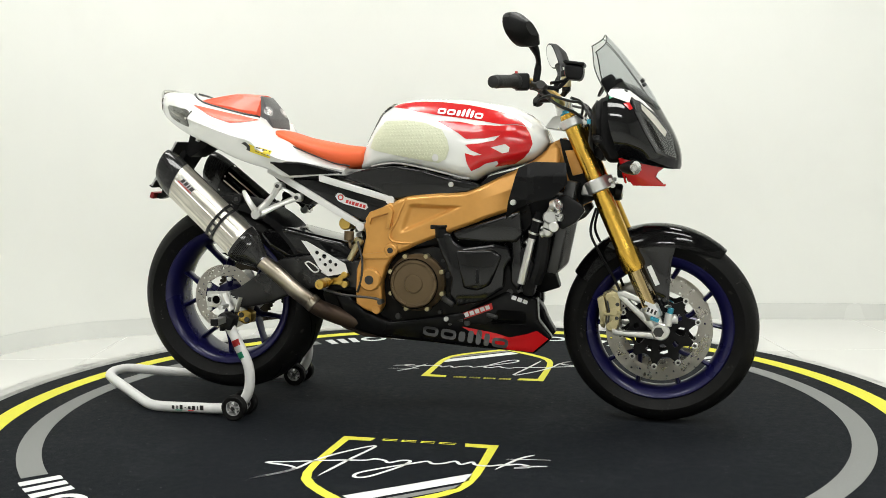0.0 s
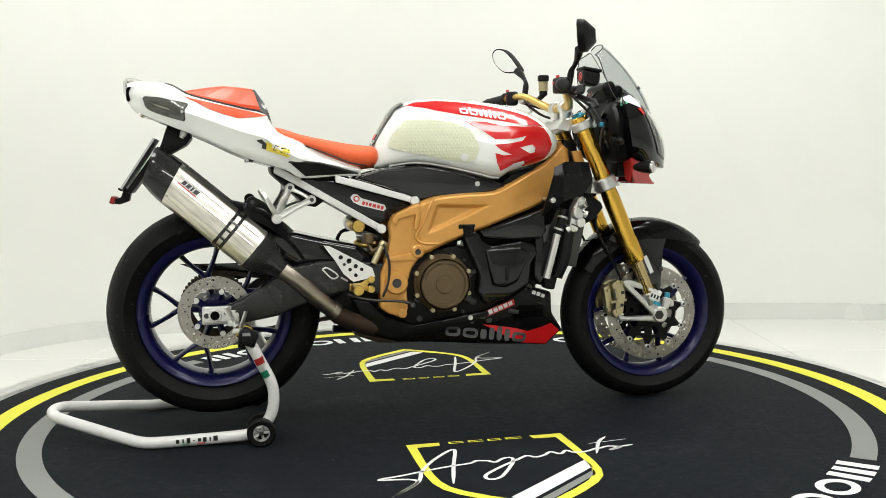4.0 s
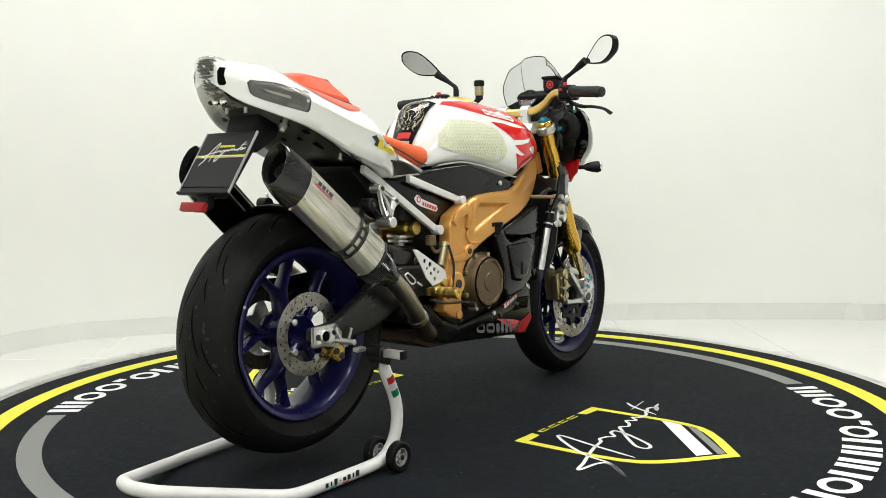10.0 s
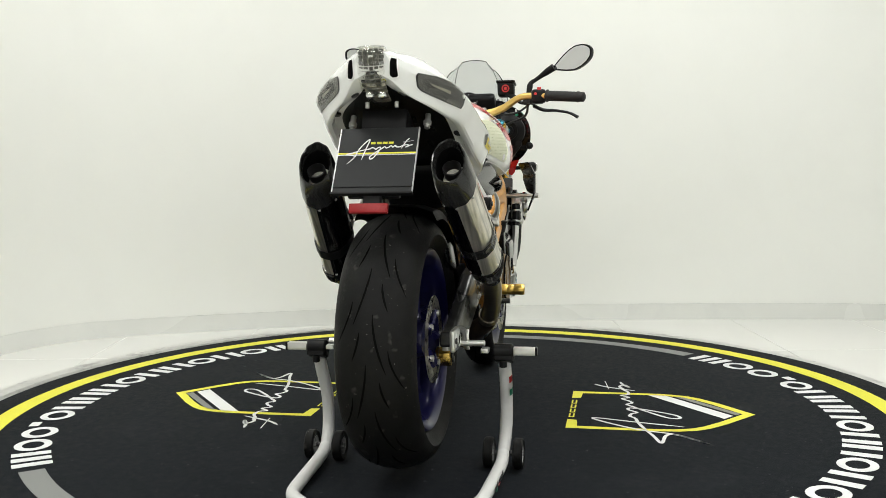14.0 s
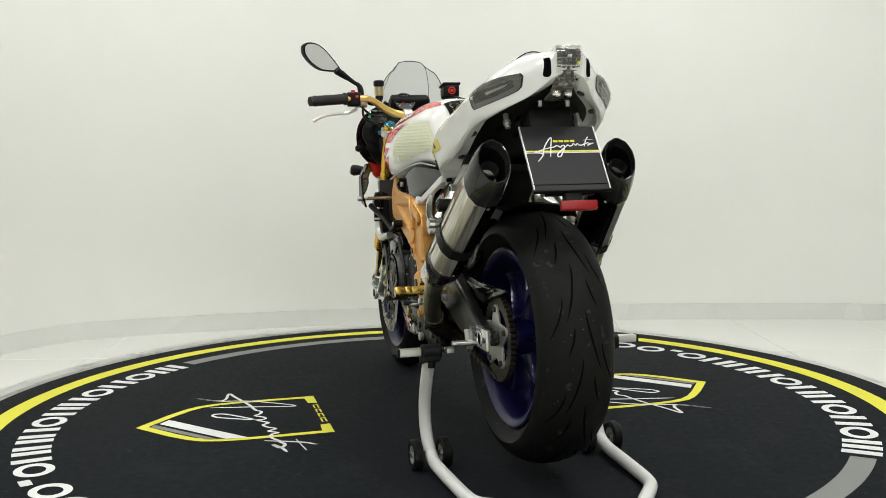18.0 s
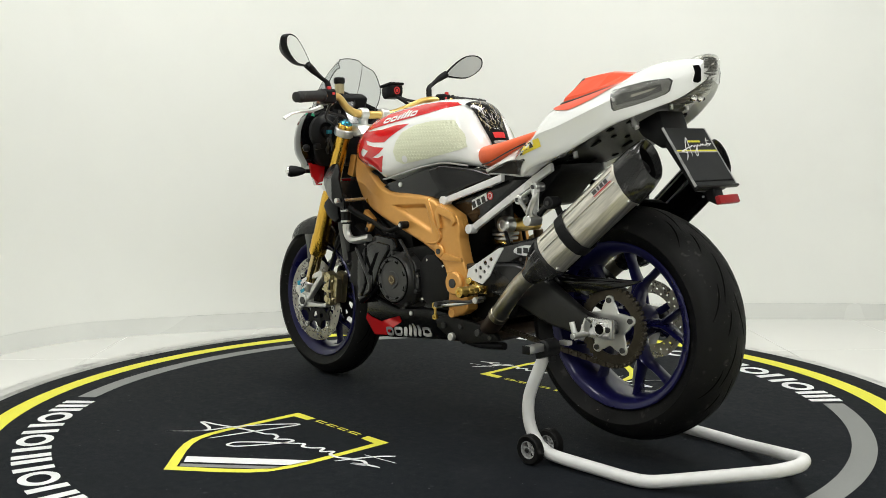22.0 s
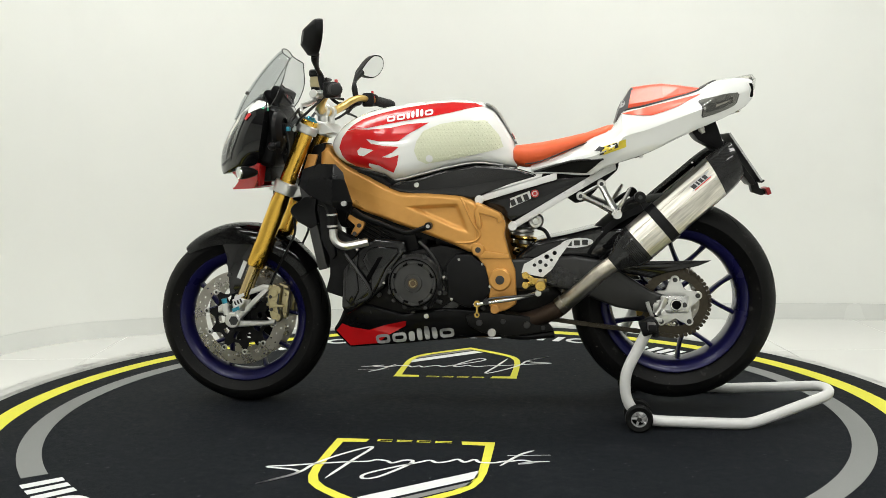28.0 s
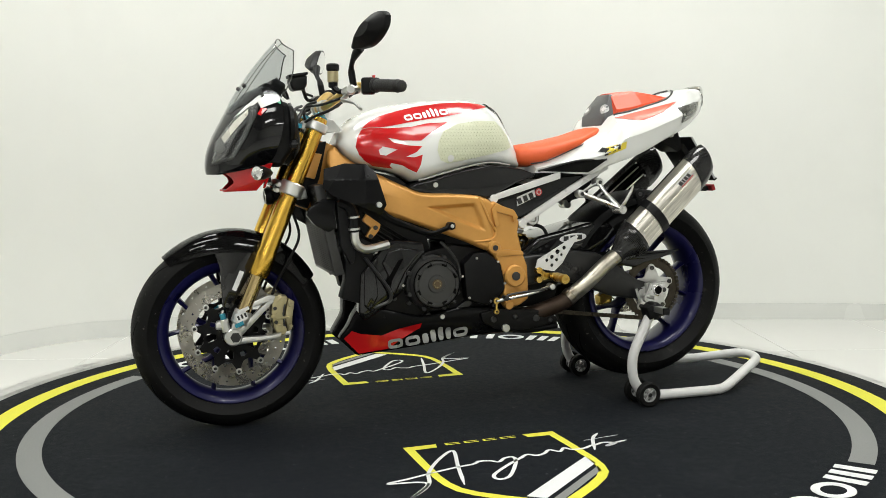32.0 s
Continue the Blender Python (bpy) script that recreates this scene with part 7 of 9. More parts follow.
# horn in front of the lower yoke
bm = bmesh.new()
rod(bm, (0.525, 0.0, 0.712), (0.552, 0.0, 0.708), 0.016, 16)
rod(bm, (0.550, 0.0, 0.708), (0.574, 0.0, 0.705), 0.026, 24, 0.004)
horn = part("horn", bm, BLACK, bike, "small black horn")
bm = bmesh.new()
lathe(bm, [(0.017, 0.0), (0.022, 0.0), (0.022, 0.003), (0.017, 0.003)], 24, Matrix.Translation((0.573, 0, 0.705)) @ Vector((1, 0, -0.1)).to_track_quat("Z", "Y").to_matrix().to_4x4(), closed=True)
block(bm, (0.03, 0.05, 0.006), pose(0.53, 0, 0.727), 0.002)
loose("horn_ring", bm, ALLOY, horn)

# ---- belly pan ----
PAN = [(-0.33, 0.398), (-0.272, 0.385), (-0.219, 0.335), (-0.141, 0.303), (-0.04, 0.318), (0.058, 0.334), (0.101, 0.340), (0.234, 0.408), (0.324, 0.384), (0.326, 0.316), (0.368, 0.257), (0.312, 0.208), (0.175, 0.225), (-0.063, 0.242), (-0.186, 0.251), (-0.26, 0.275), (-0.30, 0.33)]
PANL = [(-0.18, 0.299), (-0.126, 0.342), (-0.007, 0.345), (0.12, 0.325), (0.20, 0.345), (0.30, 0.372), (0.326, 0.33), (0.338, 0.30), (0.366, 0.258), (0.310, 0.202), (0.10, 0.225), (-0.07, 0.247), (-0.18, 0.253)]


def pan_side(s):
    bm = bmesh.new()
    plate(bm, PAN if s < 0 else PANL, s * 0.06, s * 0.135, 0.012, 3)
    for v in bm.verts:
        low = max(0, 0.31 - v.co.z) / 0.1
        v.co.y *= 1 - 0.22 * low ** 1.4
        v.co.y *= 1 - 0.35 * max(0, v.co.x - 0.22) / 0.14
    p = part("belly_pan", bm, PAN_BLACK, bike, "glossy black and red belly pan")
    sk = skin_of(p)
    sticker("red_corner", [(0.090, 0.292), (0.130, 0.286), (0.200, 0.274), (0.240, 0.262), (0.290, 0.272), (0.322, 0.283), (0.356, 0.256), (0.308, 0.214), (0.225, 0.224), (0.150, 0.258)] if s < 0 else [(0.352, 0.260), (0.330, 0.285), (0.300, 0.274), (0.238, 0.266), (0.180, 0.285), (0.111, 0.302), (0.115, 0.283), (0.176, 0.250), (0.212, 0.222), (0.306, 0.210)], s, sk, RED, p, "glossy red painted corner", lift=0.002)
    a, b = ((-0.036, 0.264), (0.232, 0.226)) if s < 0 else ((0.214, 0.220), (-0.045, 0.252))
    for o, gap in name_marks(*a, *b, 0.031):
        sticker("name_mark", o, s, sk, NAME_DIM if s < 0 else STICK_GREY, p, lift=0.0034, cell=0.04, holes=gap)
    bm = bmesh.new()
    rod(bm, (0.045, s * 0.132, 0.318), (0.045, s * 0.139, 0.318), 0.008, 10)
    part("pan_bolt", bm, ALLOY, p)
    if s < 0:
        sticker("red_sticker", [(0.098, 0.337), (0.188, 0.371), (0.192, 0.352), (0.101, 0.318)], s, sk, STICK_RED, p, cell=0.03)
        for o in bars(0.106, 0.325, 0.184, 0.354, 0.012, (1, 1, 1, 1, 1), 0.3):
            sticker("print_mark", o, s, sk, STICK_WHITE, p, lift=0.0034, cell=0.04)
        for o in bars(0.248, 0.385, 0.294, 0.367, 0.011, (1, 1, 1), 0.25):
            sticker("print_mark", o, s, sk, STICK_WHITE, p, lift=0.0034, cell=0.04)
        # louvred cooling slot: its shaded inside is a flat near-black patch
        sticker("vent_recess", [(0.205, 0.350), (0.292, 0.344), (0.292, 0.300), (0.182, 0.308)], s, sk, HOLLOW_SHADE, p, lift=0.0012)
        for k in range(6):
            z = 0.304 + 0.0075 * k
            sticker("vent_louvre", [(0.186 + 0.003 * k, z), (0.290, z - 0.003), (0.290, z), (0.186 + 0.003 * k, z + 0.003)], s, sk, PAN_BLACK, p, lift=0.003, cell=0.05)


both(pan_side)
bm = bmesh.new()
plate(bm, [(-0.10, 0.27), (0.33, 0.27), (0.345, 0.25), (0.285, 0.212), (0.1, 0.222), (-0.10, 0.24)], -0.085, 0.085, 0.008)
part("pan_floor", bm, BLACK, bike)
bm = bmesh.new()
rod(bm, (-0.20, 0.118, 0.262), (-0.20, 0.14, 0.262), 0.012, 12)
tube(bm, [(-0.36, 0.12, 0.262), (-0.25, 0.125, 0.255), (-0.16, 0.12, 0.268)], 0.012, 8, 4)
part("side_stand", bm, BLACK, bike, "folded black side stand")
bm = bmesh.new()
plate(bm, [(-0.30, 0.31), (-0.14, 0.30), (-0.1, 0.24), (-0.24, 0.245), (-0.32, 0.275)], -0.10, 0.10, 0.012)
part("collector_box", bm, PIPE_DARK, bike, "dark exhaust collector box")


# dark casting behind the engine, round the swingarm's pivot
bm = bmesh.new()
plate(bm, [(-0.20, 0.46), (-0.27, 0.45), (-0.345, 0.425), (-0.385, 0.385), (-0.37, 0.345), (-0.30, 0.325), (-0.20, 0.32)], -0.088, 0.088, 0.012, 3)
part("rear_casting", bm, ENGINE, engine, "dark casting behind the gearbox")


# ---- swingarm ----
def arm(s):
    bm = bmesh.new()
    poly = [(-0.22, 0.50), (-0.30, 0.505), (-0.415, 0.512), (-0.50, 0.50), (-0.556, 0.468), (-0.66, 0.40), (-0.70, 0.388), (RA.x - 0.03, 0.384), (RA.x - 0.034, 0.348), (-0.70, 0.338), (-0.64, 0.335), (-0.55, 0.352), (-0.44, 0.395), (-0.33, 0.42), (-0.22, 0.40)]
    plate(bm, poly, s * 0.112, s * 0.148, 0.010, 3)
    for v in bm.verts:
        v.co.y *= 1 - 0.09 * min(1, max(0, (-0.52 - v.co.x) / 0.12))
    a = part("swingarm", bm, SWING, bike, "black cast swingarm")
    bm = bmesh.new()
    plate(bm, [(-0.43, 0.485), (-0.50, 0.478), (-0.565, 0.445), (-0.66, 0.384), (-0.64, 0.358), (-0.55, 0.374), (-0.45, 0.415)], s * 0.133, s * 0.146, 0.008, 2)
    for v in bm.verts:
        v.co.y *= 1 - 0.09 * min(1, max(0, (-0.52 - v.co.x) / 0.12))
    part("arm_panel", bm, SWING, a)
    bm = bmesh.new()
    block(bm, (0.085, 0.014, 0.055), pose(RA.x + 0.005, s * 0.135, RA.z), 0.006)
    block(bm, (0.030, 0.010, 0.042), pose(RA.x + 0.055, s * 0.133, RA.z - 0.006), 0.004)
    ab = part("axle_block", bm, ALLOY, a, "machined aluminium axle block")
    bm = bmesh.new()
    block(bm, (0.066, 0.002, 0.036), pose(RA.x + 0.005, s * 0.1422, RA.z), 0.0008, 1)
    part("block_recess", bm, SILVER_PAINT, ab)
    bm = bmesh.new()
    rod(bm, (RA.x - 0.024, s * 0.142, RA.z), (RA.x - 0.024, s * 0.146, RA.z), 0.008, 12)
    rod(bm, (RA.x + 0.032, s * 0.142, RA.z + 0.006), (RA.x + 0.032, s * 0.148, RA.z + 0.006), 0.006, 12)
    loose("adjuster_bolt", bm, DARK_STEEL, ab)
    bm = bmesh.new()
    way = Matrix.Translation(RA + Vector((0, s * 0.140, 0))) @ (AX_Y if s > 0 else Matrix.Rotation(radians(90), 4, "X"))
    lathe(bm, [(0.0130, 0), (0.019, 0), (0.019, 0.006), (0.017, 0.008), (0.0140, 0.008), (0.0130, 0.005)], 24, way, closed=True)
    part("axle_end", bm, ALLOY, a, "turned aluminium axle end")
    # solid near-black disc in place of the axle's shaded open bore
    bm = bmesh.new()
    lathe(bm, [(0, 0.0062), (0.0135, 0.0062), (0.0135, 0.0), (0, 0.0)], 18, way)
    part("axle_bore", bm, HOLLOW_SHADE, a)
    bm = bmesh.new()
    rod(bm, (-0.688, s * 0.132, 0.345), (-0.688, s * 0.205, 0.345), 0.008, 12)
    tube(bm, [(-0.70, s * 0.150, 0.385), (-0.685, s * 0.153, 0.35), (-0.672, s * 0.155, 0.33)], [0.013, 0.010, 0.012], 8, 4, 0.5)
    tube(bm, [(-0.66, s * 0.150, 0.325), (-0.65, s * 0.152, 0.35), (-0.643, s * 0.152, 0.372)], 0.008, 8, 4, 0.5)
    part("paddock_hook", bm, ALLOY, a, "bare aluminium paddock stand hook")


both(arm)
bm = bmesh.new()
plate(bm, [(-0.23, 0.50), (-0.30, 0.555), (-0.40, 0.575), (-0.50, 0.60), (-0.56, 0.60), (-0.60, 0.58), (-0.56, 0.53), (-0.46, 0.47), (-0.30, 0.44)], -0.10, 0.10, 0.02, 3)
hump = part("swingarm_bridge", bm, CARBON, bike, "black carbon swingarm bridge cover")
bm = bmesh.new()
rings = []
for k in range(15):
    a = radians(30 + 68 * k / 14)
    R = 0.336
    rings.append([RA + Vector(((R + d) * math.cos(a), y, (R + d) * math.sin(a))) for y, d in ((-0.105, -0.035), (-0.095, -0.012), (-0.06, 0.0), (0, 0.004), (0.06, 0), (0.095, -0.012), (0.105, -0.035))])
loft(bm, rings, cap=False, loop=False)
bmesh.ops.solidify(bm, geom=bm.faces[:], thickness=0.003)
part("rear_hugger", bm, BLACK, bike, "black plastic rear hugger")
bm = bmesh.new()
plate(bm, [(-0.50, 0.50), (-0.64, 0.492), (-0.84, 0.495), (-0.80, 0.478), (-0.70, 0.455), (-0.66, 0.44), (-0.55, 0.46)], 0.100, 0.112, 0.003)
plate(bm, [(-0.53, 0.490), (-0.64, 0.484), (-0.79, 0.489), (-0.69, 0.468), (-0.60, 0.468)], 0.108, 0.121, 0.005)
part("chain_guard", bm, BLACK_GLOSS, bike, "black chain guard")
bm = bmesh.new()
n = 20
rows = [bm.verts.new((-0.431 + 0.050 * math.cos(2 * math.pi * k / n), 0.1008, 0.549 + 0.015 * math.sin(2 * math.pi * k / n) - 0.004 * math.cos(2 * math.pi * k / n))) for k in range(n)]
bm.faces.new(rows)
part("oval_sticker", bm, STICK_WHITE, hump, "oval white and black sticker")
bm = bmesh.new()
for k in range(3):
    block(bm, (0.018, 0.0008, 0.016), Matrix.Translation((-0.405 - 0.025 * k, 0.1016, 0.547 + 0.002 * k)), 0)
loose("print_mark", bm, STICK_BLACK, hump)
bm = bmesh.new()
for s in (-1,):
    tube(bm, [(-0.415, s * 0.1495, 0.488), (-0.40, s * 0.1495, 0.492), (-0.37, s * 0.1495, 0.47), (-0.375, s * 0.1495, 0.46), (-0.39, s * 0.1495, 0.462), (-0.415, s * 0.1495, 0.488)], 0.0025, 6, 4)
    tube(bm, [(-0.36, s * 0.1495, 0.462), (-0.34, s * 0.1495, 0.45)], 0.003, 6, 2)
part("outline_sticker", bm, STICK_WHITE, hump)

# shock
bm = bmesh.new()
rod(bm, (-0.243, 0.0, 0.672), (-0.252, 0.0, 0.600), 0.031, 20)
rod(bm, (-0.250, 0.0, 0.606), (-0.252, 0.0, 0.590), 0.040, 24, 0.003)
shock = part("shock", bm, ALT_GREY, bike, "rear shock with yellow spring")
bm = bmesh.new()
for k in range(2):
    rod(bm, (-0.2525 - 0.0015 * k, 0.0, 0.588 - 0.014 * k), (-0.253 - 0.0015 * k, 0.0, 0.578 - 0.014 * k), 0.042 - 0.004 * k, 24, 0.002)
loose("spring_collar", bm, ALLOY, shock, "aluminium preload ring")
bm = bmesh.new()
tube(bm, [Vector((-0.255 - 0.022 * k / 60, 0, 0.566 - 0.135 * k / 60)) + Vector((0.038 * math.cos(k * 2 * math.pi / 12), 0.038 * math.sin(k * 2 * math.pi / 12), 0)) for k in range(61)], 0.0075, 8, 0)
part("spring", bm, GOLD_DULL, shock, "yellow coil spring")
bm = bmesh.new()
rod(bm, (-0.252, 0, 0.60), (-0.28, 0, 0.41), 0.018, 14)
part("shock_rod", bm, ALLOY, shock)
bm = bmesh.new()
lathe(bm, [(0, 0), (0.018, 0), (0.021, 0.004), (0.021, 0.030), (0.0195, 0.032), (0.0195, 0.036), (0.021, 0.038), (0.021, 0.125), (0, 0.125)], 24, Matrix.Translation((-0.296, -0.100, 0.612)) @ AX_Y)
part("reservoir", bm, GOLD_DULL, shock, "gold damper reservoir lying across the bike")
bm = bmesh.new()
lathe(bm, [(0, 0), (0.024, 0), (0.0255, 0.004), (0.0255, 0.034), (0.020, 0.040), (0.012, 0.041), (0.010, 0.038), (0, 0.038)], 24, Matrix.Translation((-0.300, 0.026, 0.615)) @ AX_Y)
part("reservoir_cap", bm, ALLOY, shock, "grey turned reservoir cap")
bm = bmesh.new()
tube(bm, [(-0.300, 0.05, 0.595), (-0.33, 0.075, 0.585), (-0.345, 0.080, 0.55), (-0.33, 0.07, 0.51)], 0.006, 8, 5)
tube(bm, [(-0.27, -0.06, 0.60), (-0.235, -0.10, 0.585), (-0.225, -0.12, 0.55), (-0.25, -0.13, 0.50)], 0.006, 8, 5)
loose("damper_hose", bm, BLACK, shock)
# rear brake cylinder with its hose
bm = bmesh.new()
rod(bm, (-0.232, -0.150, 0.556), (-0.262, -0.158, 0.500), 0.010, 14)
rod(bm, (-0.226, -0.148, 0.566), (-0.234, -0.150, 0.552), 0.013, 14)
part("brake_cylinder", bm, GOLD_PALE, bike, "small gold rear brake cylinder")
bm = bmesh.new()
rod(bm, (-0.270, -0.130, 0.590), (-0.272, -0.132, 0.560), 0.016, 14)
tube(bm, [(-0.271, -0.131, 0.562), (-0.262, -0.140, 0.54), (-0.240, -0.148, 0.548)], 0.006, 8, 4)
part("brake_fluid_cup", bm, MAGNESIUM, bike, "small brown brake fluid cup")


# ---- footrests ----
def rearset(s):
    base = [(-0.413, 0.562), (-0.396, 0.560), (-0.268, 0.490), (-0.260, 0.463), (-0.326, 0.450), (-0.355, 0.475), (-0.377, 0.512)]
    bm = bmesh.new()
    holes = [circle(x, z, r, 8) for x, z, r in ((-0.362, 0.525, 0.007), (-0.338, 0.513, 0.008), (-0.352, 0.503, 0.005), (-0.318, 0.497, 0.007), (-0.335, 0.487, 0.006), (-0.30, 0.487, 0.006), (-0.318, 0.470, 0.006))]
    fill(bm, base, holes, 0.2)
    for v in bm.verts:
        v.co.y = s * 0.176
    bmesh.ops.solidify(bm, geom=bm.faces[:], thickness=0.004)
    rs = part("heel_guard", bm, SILVER_PAINT, bike, "drilled aluminium heel guard", sharp=25)
    bm = bmesh.new()
    plate(bm, [(-0.337, 0.444), (-0.300, 0.446), (-0.276, 0.464), (-0.264, 0.456), (-0.284, 0.437), (-0.262, 0.424), (-0.272, 0.415), (-0.300, 0.424), (-0.337, 0.420)], s * 0.162, s * 0.172, 0.003)
    rod(bm, (-0.272, s * 0.16, 0.455), (-0.272, s * 0.182, 0.455), 0.011, 12)
    rod(bm, (-0.272, s * 0.16, 0.425), (-0.272, s * 0.182, 0.425), 0.011, 12)
    part("rearset_plate", bm, GOLD_DULL, rs, "gold anodised footrest plate")
    bm = bmesh.new()
    lathe(bm, [(0, 0), (0.013, 0), (0.013, 0.016), (0.011, 0.018), (0.011, 0.024), (0.0155, 0.026), (0.0155, 0.040), (0.0145, 0.042), (0.0155, 0.044), (0.0155, 0.058), (0.0145, 0.060), (0.0155, 0.062), (0.0165, 0.084), (0.014, 0.090), (0.006, 0.090), (0.006, 0.086), (0, 0.086)], 20, Matrix.Translation((-0.322, s * 0.178, 0.434)) @ (AX_Y if s > 0 else Matrix.Rotation(radians(90), 4, "X")))
    part("footrest", bm, GOLD_DULL, rs, "gold anodised footrest")
    bm = bmesh.new()
    tube(bm, [(-0.345, s * 0.185, 0.412), (-0.28, s * 0.188, 0.395), (-0.18, s * 0.182, 0.385), (-0.15, s * 0.18, 0.375)], [0.005, 0.004, 0.004, 0.006], 8, 4)
    rod(bm, (-0.15, s * 0.175, 0.375), (-0.15, s * 0.205, 0.375), 0.008, 10)
    part("foot_lever", bm, DARK_STEEL, rs)


both(rearset)
bm = bmesh.new()
tube(bm, [(-0.312, 0.182, 0.402), (-0.245, 0.184, 0.384), (-0.185, 0.183, 0.374), (-0.122, 0.180, 0.364)], [0.006, 0.0055, 0.0055, 0.006], 10, 4)
rod(bm, (-0.312, 0.165, 0.402), (-0.312, 0.196, 0.402), 0.010, 14)
linkage = part("shift_linkage", bm, ALLOY, bike, "bare aluminium gear shift rod")
bm = bmesh.new()
lathe(bm, [(0.005, -0.005), (0.0105, -0.005), (0.0105, 0.005), (0.005, 0.005)], 16, Matrix.Translation((-0.122, 0.180, 0.366)) @ AX_Y, closed=True)
tube(bm, [(-0.122, 0.180, 0.358), (-0.1215, 0.180, 0.338)], 0.0042, 8, 2)
lathe(bm, [(0.004, -0.005), (0.0085, -0.005), (0.0085, 0.005), (0.004, 0.005)], 16, Matrix.Translation((-0.1215, 0.180, 0.331)) @ AX_Y, closed=True)
part("rod_end", bm, GOLD_DULL, linkage, "gold ball joint rod end")
bm = bmesh.new()
plate(bm, [(-0.082, 0.322), (-0.135, 0.334), (-0.207, 0.328), (-0.29, 0.320), (-0.345, 0.298), (-0.36, 0.278), (-0.30, 0.268), (-0.235, 0.258), (-0.137, 0.266), (-0.09, 0.29)], 0.128, 0.146, 0.005, 2)
bracket = part("side_stand_bracket", bm, ENGINE, bike, "black side stand bracket")
bm = bmesh.new()
for x, z, r in ((-0.125, 0.300, 0.010), (-0.20, 0.305, 0.008), (-0.275, 0.295, 0.011), (-0.325, 0.286, 0.007)):
    rod(bm, (x, 0.144, z), (x, 0.152, z), r, 14, 0.0015)
loose("bracket_bolt", bm, DARK_STEEL, bracket)
bm = bmesh.new()
rod(bm, (-0.165, 0.146, 0.270), (-0.165, 0.160, 0.270), 0.013, 16, 0.002)
part("pivot_bolt", bm, ALLOY, bracket)

# ---- nose, lamp, screen ----
N_FRONT = [(0.776, 0.748), (0.79, 0.752), (0.835, 0.748), (0.883, 0.731), (0.93, 0.706), (0.968, 0.683), (1.0, 0.650), (1.022, 0.624), (1.034, 0.598)]
N_BACK = [(0.776, 0.715), (0.79, 0.650), (0.808, 0.585), (0.855, 0.560), (0.93, 0.543), (0.985, 0.542), (1.006, 0.545), (1.034, 0.570)]
N_HALF = [(0.776, 0.075), (0.79, 0.125), (0.83, 0.180), (0.88, 0.204), (0.94, 0.202), (0.985, 0.175), (1.010, 0.140), (1.034, 0.095)]
bm = bmesh.new()
rings = []
for k in range(27):
    z = 0.776 + 0.258 * k / 26
    xf, xb, w = lerp(N_FRONT, z), lerp(N_BACK, z), lerp(N_HALF, z)
    half = [(0.0, 1.0), (0.16, 0.985), (0.24, 0.965), (0.45, 0.84), (0.68, 0.66), (0.84, 0.48), (0.90, 0.40), (0.97, 0.2), (1.0, 0.0), (0.9, 0.0)]
    full = [(-a, b) for a, b in half[:0:-1]] + half
    rings.append([(xb + (xf - xb) * b, w * a, z) for a, b in full])
loft(bm, rings)
nose = part("headlamp_fairing", bm, BLACK_GLOSS, bike, "glossy black headlamp fairing with white brow", sharp=22)
NSK = skin_of(nose)


